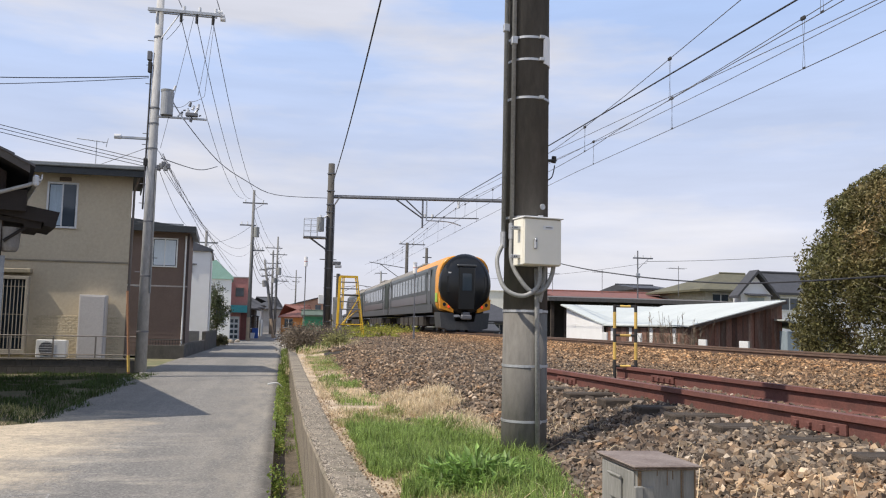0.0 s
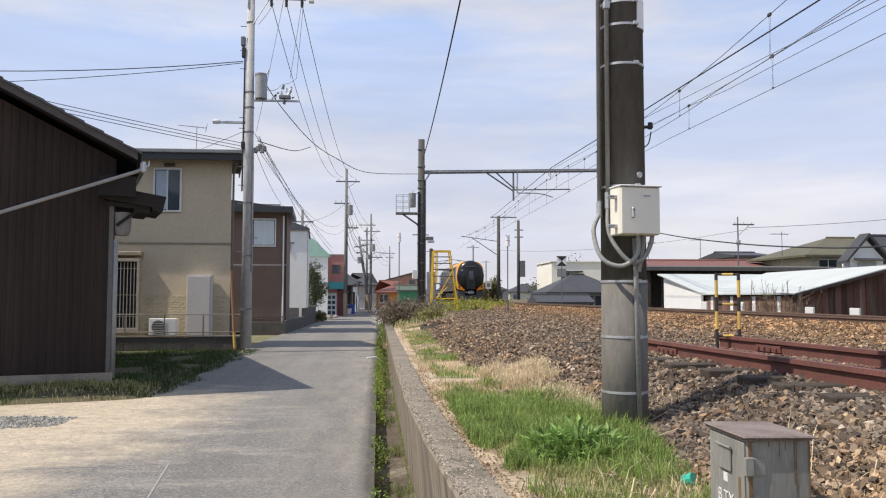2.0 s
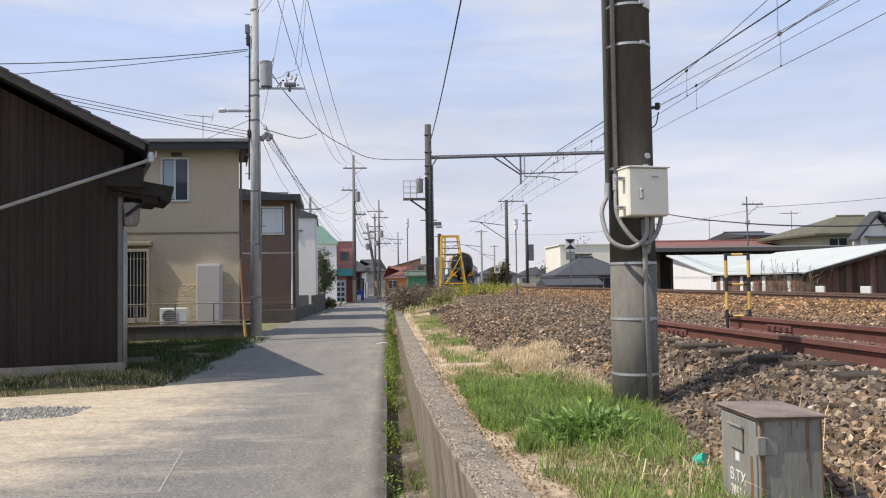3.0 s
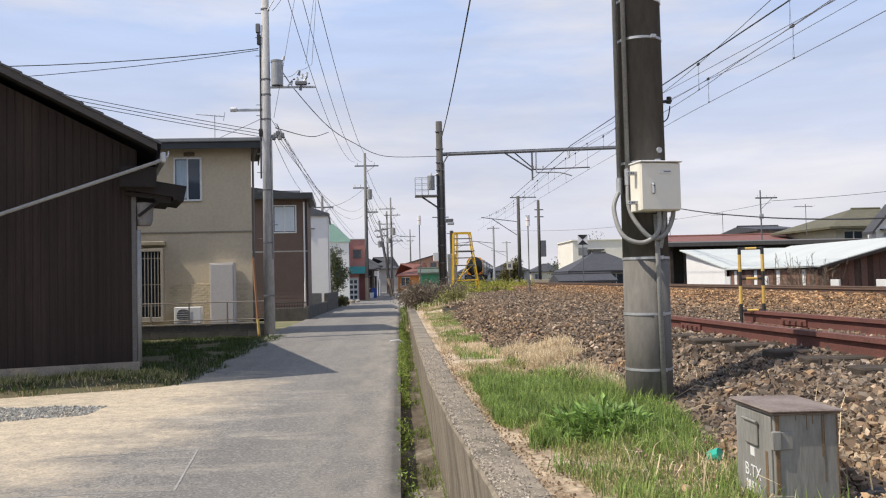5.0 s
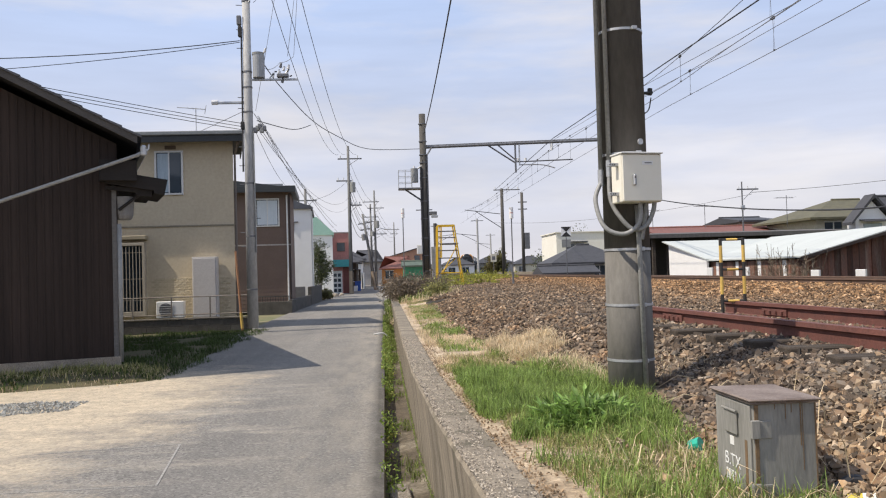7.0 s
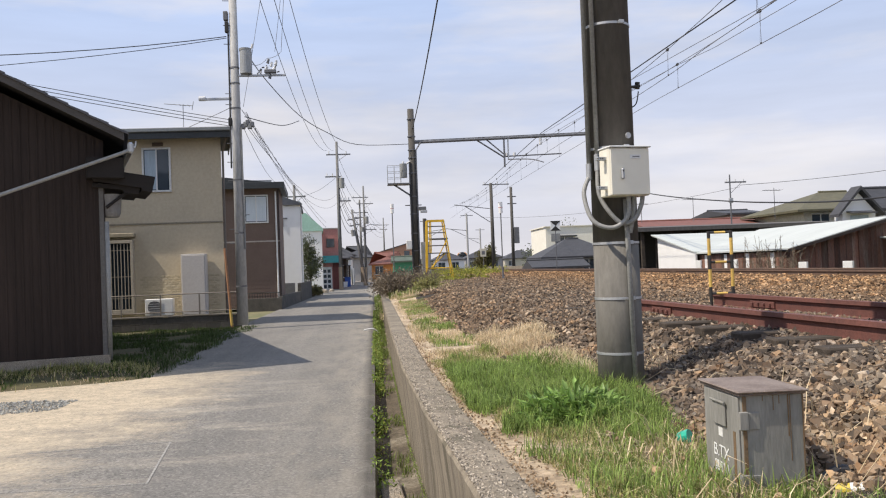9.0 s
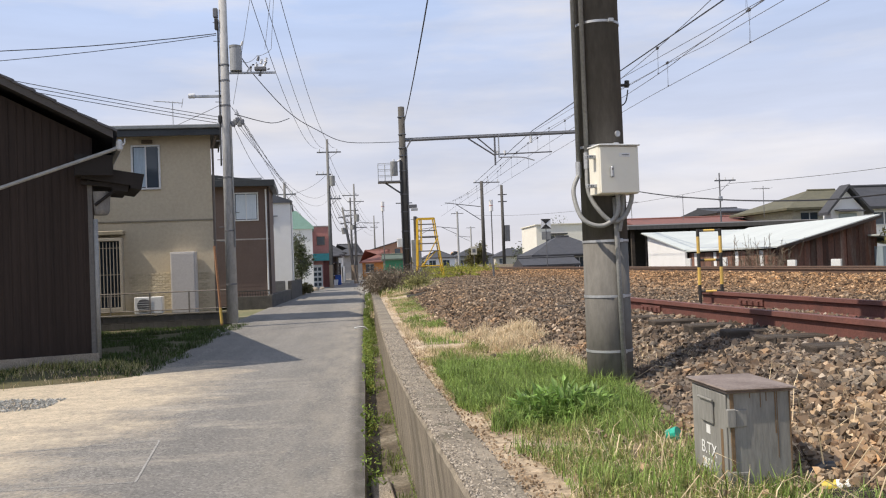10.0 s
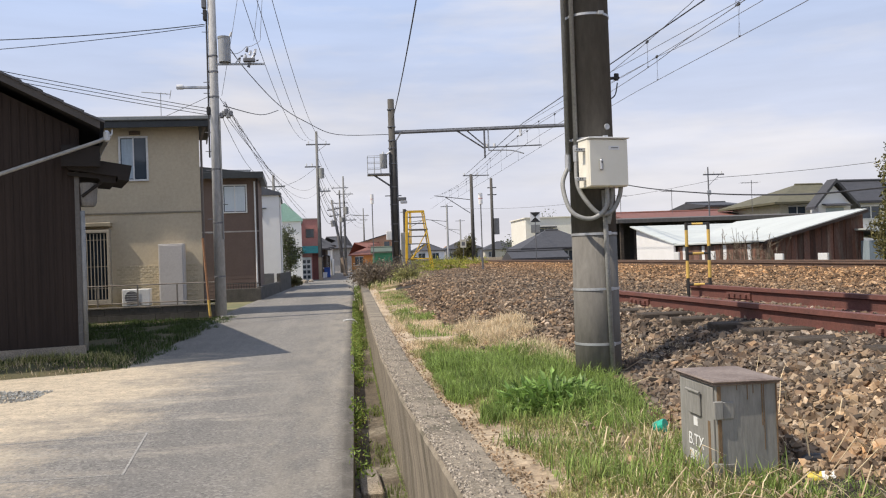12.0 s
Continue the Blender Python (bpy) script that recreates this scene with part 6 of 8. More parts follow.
    part("bin_body", box(-0.28, 0.28, -0.25, 0.25, 0, 0.85, 0.04), mat("blue_plastic", (0.03, 0.10, 0.38), (0.025, 0.085, 0.33), 4, 0.45), bn)
    part("bin_lid", box(-0.3, 0.3, -0.27, 0.27, 0.86, 0.93, 0.03), mat("blue_plastic", (0.03, 0.10, 0.38)), bn)
    for x, y, z in ((-2.75, 76.6, 0.5), (-2.95, 76.2, 0.45)):
        st = thing("planter", pose(x, y, 0), "potted plant by the pink house door", "planter", "planters at the pink house")
        part("pot", tube([(0, 0, 0), (0, 0, z)], 0.16, 10, 0.22), WHITE_FRAME, st)
    # roofs beyond the bend of the line
    for x0, x1, y, e, r, m, lab in ((12.5, 19, 172, 3.0, 4.6, WHITE, "white house beyond the bend of the line"), (22, 31, 196, 3.4, 5.2, GREY_WALL, "grey house beyond the bend of the line"), (33, 42, 205, 3.0, 5.0, PLASTER, "cream house beyond the bend of the line"),
                                    (41, 52, 215, 4.2, 5.6, WHITE, "pale house beyond the bend of the line"), (5.0, 11, 185, 3.0, 4.4, GREY_WALL, "low grey house beyond the bend of the line")):
        hip_house("far_house", x0, x1, y, y + 8, e, r, m, TILE, lab, over=0.4, windows=((x0 + 1, x0 + 2.4, 1.2, 2.4), (x1 - 2.6, x1 - 1.2, 1.2, 2.4)))
    sg = thing("trackside_sign", pose(13.44, 100, 0), "small pale square sign on a thin post", "sign")
    part("post", tube([(0, 0, 0), (0, 0, 2.6)], 0.035, 6), STEEL_DULL, sg)
    pl = part("plate", box(-0.36, 0.36, -0.03, 0.0, 2.6, 3.6, 0.01), PLASTER, sg)
    part("mark", box(-0.2, 0.2, -0.036, -0.031, 2.85, 3.3), STEEL_DULL, pl)
    # grey walls along the far side of the line
    f = thing("boundary_wall", pose(0, 0, 0), "long weathered concrete boundary wall beyond the track", "wall")
    for k in range(10):
        part("wall_panel", box(13.2, 13.35, 56 + 4 * k, 59.96 + 4 * k, 0, 1.35, 0.01), WALL_CONCRETE, f)


background_houses()


def house_antennas():
    for x, y, z in ((23.5, 46, 5.45), (21.0, 52, 5.5), (17.5, 52, 5.3)):
        a = thing("roof_antenna", pose(x, y, 3.6), "thin metal television antenna on a roof", "antenna", "roof antennas")
        part("mast", tube([(0, 0, 0), (0, 0, z - 3.6)], 0.02, 5), STEEL_DULL, a)
        b = part("boom", tube([(-0.7, 0, z - 3.75), (0.5, 0.2, z - 3.75)], 0.015, 5), STEEL_DULL, a)
        for k in range(6):
            part("rod", tube([(-0.6 + 0.2 * k, -0.35, z - 3.74), (-0.6 + 0.2 * k, 0.4, z - 3.74)], 0.008, 4), STEEL_DULL, b)
    for x, y, ht in ((21.3, 47, 6.4),):
        q = thing("utility_pole", pose(x, y, 0), "slim utility pole among the houses", "pole")
        part("shaft", tube([(0, 0, 0), (0, 0, ht)], 0.06, 8, 0.04), STEEL_DULL, q)
        part("brace", tube([(0.05, 0, ht - 1.1), (0.75, 0, ht - 0.45)], 0.015, 5), STEEL_DULL, q)
        part("meter", box(-0.12, 0.12, -0.12, 0.0, ht - 1.7, ht - 1.4, 0.02), STEEL, q)
        for xx in (-0.2, 0.35, 0.85):
            part("insulator", tube([(xx, 0, ht - 0.42), (xx, 0, ht - 0.28)], 0.035, 6), INSULATOR, q)
        part("crossarm", box(-0.3, 1.0, -0.04, 0.04, ht - 0.5, ht - 0.42), STEEL_DULL, q)
    wire(sag((21.9, 47, 5.75), (46, 40, 8.6), 0.6), 0.016, WIRE_GREY)
    wire(sag((21.9, 47, 5.65), (10, 75, 6.0), 0.6), 0.012, WIRE_GREY)


house_antennas()


# ---- plants ----
LEAF = mat("evergreen_leaf", (0.115, 0.12, 0.042), (0.18, 0.15, 0.06), 0.9, 0.5, island=0.65, trans=0.35, c3=(0.40, 0.27, 0.13))
DARK_LEAF = mat("dark_leaf", (0.055, 0.075, 0.03), (0.09, 0.10, 0.042), 1.5, 0.5, island=0.6, trans=0.25)
BARK = mat("grey_bark", (0.17, 0.14, 0.11), (0.12, 0.10, 0.08), 6, 0.95, bump=0.5)
GRASS = mat("green_grass", (0.31, 0.405, 0.115), (0.18, 0.255, 0.062), 1.8, 0.6, island=0.65, trans=0.45)
GRASS_DULL = mat("olive_grass", (0.36, 0.34, 0.14), (0.25, 0.25, 0.09), 1.2, 0.7, island=0.5, trans=0.35)
# grass colour holds extra darkness for the barn's shade over the verge
SHADED_VERGE = mat("verge_grass", (0.068, 0.105, 0.024), (0.042, 0.066, 0.016), 0.8, 0.8, island=0.4, trans=0.35)
GRASS_WET = mat("drain_grass", (0.20, 0.26, 0.06), (0.13, 0.16, 0.045), 2.5, 0.7, island=0.6, trans=0.4)
STRAW = mat("dry_grass", (0.74, 0.61, 0.41), (0.55, 0.43, 0.27), 1.5, 0.85, island=0.35, trans=0.3)
WEED = mat("leafy_weed", (0.235, 0.36, 0.09), (0.13, 0.215, 0.052), 6, 0.45, island=0.5, trans=0.35)
BUSH = mat("dry_bush", (0.23, 0.18, 0.135), (0.16, 0.13, 0.09), 3, 0.9, island=0.4, trans=0.2)
WEED_DRAIN = mat("drain_weed_leaf", (0.26, 0.36, 0.07), (0.15, 0.22, 0.045), 5, 0.55, island=0.5, trans=0.35)
WEED_YOUNG = mat("young_leaf", (0.46, 0.47, 0.13), (0.36, 0.38, 0.10), 5, 0.6, island=0.4, trans=0.35)
YELLOW_FLOWER = mat("yellow_blossom", (0.42, 0.38, 0.05), (0.16, 0.20, 0.05), 9, 0.8, island=0.4, trans=0.3)


def blades(name, roots, length, width, lean, material, rng, label, category):
    """Grass: one bent two-part blade for each root."""
    n = len(roots)
    roots = np.asarray(roots)
    a = rng.uniform(0, 2 * np.pi, n)
    L = length * rng.uniform(0.35, 1.2, n) * np.array([1 + 0.75 * nz(p[0], p[1], 2.6, 31) + 0.35 * nz(p[0], p[1], 7.0, 33) for p in roots])
    w = width * rng.uniform(0.6, 1.3, n)
    le = lean * rng.uniform(0.1, 1.2, n)
    d = np.stack([np.cos(a), np.sin(a), np.zeros(n)], 1)
    s = np.stack([-np.sin(a), np.cos(a), np.zeros(n)], 1)
    up = np.array([0, 0, 1.0])
    mid = roots + d * (L * le * 0.35)[:, None] + up * (L * 0.6)[:, None]
    tip = roots + d * (L * le)[:, None] + up * (L * np.sqrt(np.maximum(0.08, 1 - 0.75 * le ** 2)))[:, None]
    V = np.stack([roots - s * w[:, None], roots + s * w[:, None], mid - s * w[:, None] * 0.8, mid + s * w[:, None] * 0.8, tip], 1).reshape(-1, 3)
    b = np.arange(n)[:, None] * 5
    quads = (b + np.array([0, 1, 3, 2])).tolist()
    tris = (b + np.array([2, 3, 4])).tolist()
    me = bpy.data.meshes.new(name)
    me.from_pydata(V.tolist(), [], quads + tris)
    me.materials.append(material)
    return tagged(new(name, me), label, category, kind="stuff")


def scatter(rng, n, x0, x1, y0, y1, keep):
    out = []
    while len(out) < n:
        x, y = rng.uniform(x0, x1), rng.uniform(y0, y1)
        if keep(x, y, rng):
            out.append((x, y, bank_z(x, y) - 0.01))
    return out


def nz(x, y, s, k=0.0):
    return noise.noise((x * s, y * s, k))


def strip_u(x, y):
    """0 at the retaining wall, 1 at the toe of the stones."""
    e0 = wall_x(y) + 0.26
    return (x - e0) / (toe_x(y) - e0)


def grow_grass():
    rng = np.random.default_rng(4)

    def lush(x, y, r):
        u = strip_u(x, y)
        return 0.075 + 0.13 * nz(x, y, 1.5) + 0.10 * max(0.0, 4.6 - y) < u < 0.98 and 2.9 < y < 8.2 + 1.5 * nz(x, y, 0.7, 3) and nz(x, y, 1.9, 8) > -0.38 and (y > 4.7 or r.uniform() < 0.16 + 0.5 * nz(x, y, 2.6, 41))

    blades("green_grass", scatter(rng, 30000, 0.5, 2.4, 2.9, 10.5, lush), 0.135, 0.0027, 0.95, GRASS, rng, "lush green grass on the bank", "grass")
    mixed = lambda x, y, r: 0.22 + 0.12 * nz(x, y, 3.0, 4) < strip_u(x, y) < 1.05 and nz(x, y, 1.6, 5) > -0.12
    blades("olive_grass", scatter(rng, 20000, 0.5, 3.0, 2.2, 30, mixed), 0.075, 0.0034, 1.0, GRASS_DULL, rng, "short olive grass among dry stalks", "grass")

    def dry(x, y, r):
        u = strip_u(x, y)
        return (0.22 < u < 0.95 and nz(x, y, 2.3, 9) > 0.2 and (y < 4.8 or y > 7.2)) or (0.8 < u < 1.45 and 5.9 < y < 10.5 and nz(x, y, 1.2, 7) > -0.25) or (y > 9 and 0.05 < u < 1.15 and nz(x, y, 0.9, 3) > 0.02) or (y < 4.3 and 0.3 < u < 1.05 and nz(x, y, 1.8, 2) > 0.1)

    blades("dry_grass", scatter(rng, 17000, 0.5, 3.0, 2.0, 30, dry), 0.085, 0.0032, 1.15, STRAW, rng, "bleached dry grass stalks on the bank", "grass")
    tufts = lambda x, y, r: 0.25 < strip_u(x, y) < 1.1 and nz(x, y, 1.5, 23) + 0.5 * nz(x, y, 4.0, 24) > 0.10
    blades("green_tufts", scatter(rng, 6500, 0.5, 2.6, 7.4, 24, tufts), 0.10, 0.0042, 1.0, GRASS, rng, "green tufts among the dry grass", "grass")
    near = lambda x, y, r: 0.12 < strip_u(x, y) < 1.0 and nz(x, y, 1.3, 27) > -0.15
    blades("short_grass", scatter(rng, 9000, 0.7, 2.6, -8, 2.6, near), 0.09, 0.004, 1.0, GRASS_DULL, rng, "short grass on the bank by the wall", "grass")
    edge = lambda x, y, r: 0.03 < strip_u(x, y) < 0.6 and nz(x, y, 2.4, 15) > 0.30 - 1.5 * strip_u(x, y)
    blades("edge_grass", scatter(rng, 14000, 0.45, 1.6, 2.6, 8.5, edge), 0.075, 0.0026, 1.1, GRASS_DULL, rng, "thin grass creeping towards the wall", "grass")
    blades("edge_straw", scatter(rng, 10000, 0.45, 2.0, 2.6, 9.0, edge), 0.055, 0.0024, 1.25, STRAW, rng, "dry litter of straw by the wall", "grass")
    mat_ = lambda x, y, r: 0.86 < strip_u(x, y) < 1.5 + 0.5 * nz(x, y, 1.5, 17) and x < 1.68 + 0.08 * (y - 6)
    blades("straw_mat", scatter(rng, 6500, 0.9, 2.6, 5.6, 10.5, mat_), 0.17, 0.003, 1.3, STRAW, rng, "matted straw between grass and stones", "grass")
    box_grass = lambda x, y, r: 0.3 < strip_u(x, y) < 1.02 and nz(x, y, 2.6, 19) > -0.1
    blades("box_grass", scatter(rng, 4200, 0.7, 2.6, 2.6, 4.6, box_grass), 0.075, 0.0026, 1.1, GRASS, rng, "green grass round the terminal box", "grass")
    tall = lambda x, y, r: 0.4 < strip_u(x, y) < 1.7 and (y < 4.2 or (nz(x, y, 1.0, 11) > 0.3 and y > 6))
    blades("dry_stalks", scatter(rng, 150, 0.9, 2.9, 2.4, 9.0, tall), 0.24, 0.0028, 1.15, STRAW, rng, "long broken straw stalks", "grass")
    fringe = [(x, 13.83 + (x + 4.4) * 0.364 - abs(rng.normal()) * 0.4 - 0.05, 0.02) for x in rng.uniform(-11, -3.7, 5200)]
    fringe = [(x, y, verge_z(x, y) - 0.01) for x, y, _ in fringe]
    blades("barn_fringe_grass", fringe, 0.13, 0.006, 0.9, GRASS_DULL, rng, "yellowing grass along the foot of the barn", "grass")
    fringe = [(x, 13.83 + (x + 4.4) * 0.364 - abs(rng.normal()) * 0.5 - 0.1, 0.02) for x in rng.uniform(-11, -3.6, 2800)]
    fringe = [(x, y, verge_z(x, y) - 0.01) for x, y, _ in fringe]
    blades("barn_fringe_straw", fringe, 0.09, 0.005, 1.0, STRAW, rng, "dry straw along the foot of the barn", "grass")

    # weeds in the drain: leafy clumps along the lane, thin grass at the foot of the wall
    pts = [(rng.uniform(0.02, wall_x(y) + 0.02), y, -0.215) for y in rng.uniform(2.8, 30.5, 9000) if nz(0, y, 0.9, 21) > (0.1 if y < 16 else -0.4)]
    pts = [p for p in pts if p[0] > wall_x(p[1]) - 0.09 or rng.uniform() < 0.3]
    blades("drain_grass", pts, 0.085, 0.0035, 1.0, GRASS_WET, rng, "thin green grass at the foot of the wall", "grass")
    leaves, young = [], []
    for y in np.arange(2.8, 30.5, 0.075):
        k = nz(0.4, y, 1.1, 61) + 0.35 + 0.5 * min(1.0, max(0.0, (y - 10) / 6))
        for _ in range(int(max(0.0, k) * 90)):
            x = -0.045 + abs(rng.normal()) * (0.055 + 0.05 * max(0.0, nz(0.1, y, 0.8, 63)))
            p = (x, y + rng.normal() * 0.05, -0.19 + abs(rng.normal()) * 0.085 * max(0.2, 1 - 3 * max(0.0, x)))
            if rng.uniform() < 0.10:  # some lean over the edge of the lane
                p = (-0.075 + rng.normal() * 0.018, p[1], 0.006 + abs(rng.normal()) * 0.015)
            if x < wall_x(y) - 0.03 and p[2] < 0.05:
                (leaves if rng.uniform() < 0.7 else young).append(p)
    leaf_cloud("drain_weeds", leaves, 0.021, WEED_DRAIN, rng, "leafy green weeds growing in the roadside drain", "weeds")
    leaf_cloud("young_weeds", young, 0.016, WEED_YOUNG, rng, "yellow-green young weeds in the roadside drain", "weeds")
    moss = [(wall_x(y) + 0.036 + rng.normal() * 0.006, y, -0.19 + abs(rng.normal()) * 0.03) for y in rng.uniform(2.8, 16, 4200)]
    leaf_cloud("moss", moss, 0.006, WEED_DRAIN, rng, "green moss along the foot of the wall", "moss")
    # rough grass beyond the end of the wall
    pts = [(x, y, (-0.07 if x < 0.44 else bank_z(x, y) - 0.01)) for x, y in zip(rng.uniform(-0.05, 1.5, 5200), rng.uniform(26.0, 46, 5200)) if nz(x, y, 0.9, 51) > -0.3]
    blades("rough_grass", pts, 0.26, 0.012, 1.0, GRASS_WET, rng, "rough green grass beyond the end of the wall", "grass")
    pts = [(x, y, (-0.07 if x < 0.44 else bank_z(x, y) - 0.01)) for x, y in zip(rng.uniform(0.1, 2.4, 4200), rng.uniform(25.2, 46, 4200)) if nz(x, y, 0.7, 53) > -0.1]
    blades("dry_tufts", pts, 0.22, 0.010, 1.1, STRAW, rng, "dry tufts beyond the end of the wall", "grass")
    # verges on the far side of the lane and by the barn
    pts = []
    while len(pts) < 22000:
        x, y = rng.uniform(-8.2, -3.0), rng.uniform(11.4, 24.5)
        edge = -3.5 + 0.22 * nz(x, y, 0.8) + 0.1 * nz(x, y, 4.0, 6)
        front = 12.75 + (x + 4.4) * 0.364 + 0.35 * nz(x, y, 1.2, 4)
        if x < edge and y > front and nz(x, y, 1.1, 14) > -0.1 - 0.5 * max(0.0, x + 4.6):
            pts.append((x, y, verge_z(x, y) - 0.01))
    blades("verge_grass", pts, 0.11, 0.006, 1.25, SHADED_VERGE, rng, "rough grass verge between lane and house", "grass")


def leaf_cloud(name, centres, size, material, rng, label, category="", parent=None):
    """Many small folded leaves about the centres."""
    c = np.asarray(centres)
    n = len(c)
    q = rng.normal(size=(n, 3))
    q /= np.linalg.norm(q, axis=1)[:, None]
    s = np.cross(q, rng.normal(size=(n, 3)))
    s /= np.linalg.norm(s, axis=1)[:, None]
    L = size * rng.uniform(0.6, 1.4, n)[:, None]
    nrm = np.cross(q, s)
    V = np.stack([c - q * L, c + s * L * 0.42 + nrm * L * 0.1, c + q * L, c - s * L * 0.42 + nrm * L * 0.1], 1).reshape(-1, 3)
    b = np.arange(n)[:, None] * 4
    me = bpy.data.meshes.new(name)
    me.from_pydata(V.tolist(), [], (b + np.array([0, 1, 2])).tolist() + (b + np.array([0, 2, 3])).tolist())
    me.materials.append(material)
    ob = new(name, me)
    if parent:
        ob.parent = parent
        if label:
            ob["label"] = label
        return ob
    return tagged(ob, label, category, kind="stuff")


def tree(x, y, z0, height, radius, leaves, seed, label, leaf_size=0.09, name="tree", leaf_m=None, dense=False):
    rng = np.random.default_rng(seed)
    t = thing(name, pose(x, y, z0), label, "tree")
    bm = bmesh.new()
    add_tube(bm, torus_path([(0, 0, -0.2), (0.1, 0.05, height * 0.2), (-0.05, 0.1, height * 0.5), (0.1, 0, height * 0.85)], 4), radius * 0.06, 8, radius * 0.012)
    centres = []
    for k in range(26):
        a = rng.uniform(0, 2 * np.pi)
        zb = height * rng.uniform(0.06, 0.6)
        r = radius * (rng.uniform(0.4, 0.75) if dense else rng.uniform(0.55, 1.0))
        tipz = min(height * 0.97, zb + height * rng.uniform(0.1, 0.4))
        k2 = math.sqrt(max(0.1, 1 - max(0, (tipz / height - 0.45) / 0.58) ** 2))
        tip = Vector((math.cos(a) * r * k2, math.sin(a) * r * k2, tipz))
        mid = Vector((0, 0, zb)).lerp(tip, 0.55) + Vector((0, 0, 0.12 * height * rng.uniform(-0.3, 0.6)))
        path = torus_path([(0, 0, zb), mid, tip], 4)
        add_tube(bm, path, radius * 0.018, 5, radius * 0.004)
        for u in (0.45, 0.7, 0.9, 1.0):
            base = Vector((0, 0, zb)).lerp(tip, u)
            for _ in range(3):
                off = Vector(rng.normal(size=3)) * radius * (0.10 if dense else 0.16)
                centres.append((base + off, radius * rng.uniform(0.10, 0.2)))
                add_tube(bm, [base, base + off], radius * 0.005, 4, radius * 0.002)
    part("trunk", bm, BARK, t)
    if dense:  # leafy down to the ground, with an uneven outline
        for _ in range(1100):
            a, zz = rng.uniform(0, 2 * np.pi), rng.uniform(0.05, 0.97)
            rr = radius * math.sqrt(max(0.05, 1 - max(0, (zz - 0.32) / 0.7) ** 2)) * rng.uniform(0.7, 1.02)
            centres.append((Vector((math.cos(a) * rr, math.sin(a) * rr, zz * height)), radius * rng.uniform(0.05, 0.10)))
    pts = []
    while len(pts) < leaves:
        c, r = centres[rng.integers(len(centres))]
        r = min(r, 0.16 * radius)
        p = np.array(c) + np.clip(rng.normal(size=3), -1.5, 1.5) * r * np.array([1, 1, 0.8])
        zz = p[2] / height
        rim = radius * math.sqrt(max(0.02, 1 - max(0, (zz - 0.36) / 0.64) ** 2)) * (0.97 + 0.20 * noise.noise((p[0] * 0.9, p[1] * 0.9, p[2] * 0.9)) + 0.10 * noise.noise((p[0] * 3, p[1] * 3, p[2] * 3)))
        if p[2] > 0.02 and (not dense or math.hypot(p[0], p[1]) < rim):
            pts.append(p)
    leaf_cloud("crown", pts, leaf_size, leaf_m or LEAF, rng, "", parent=t)
    return t


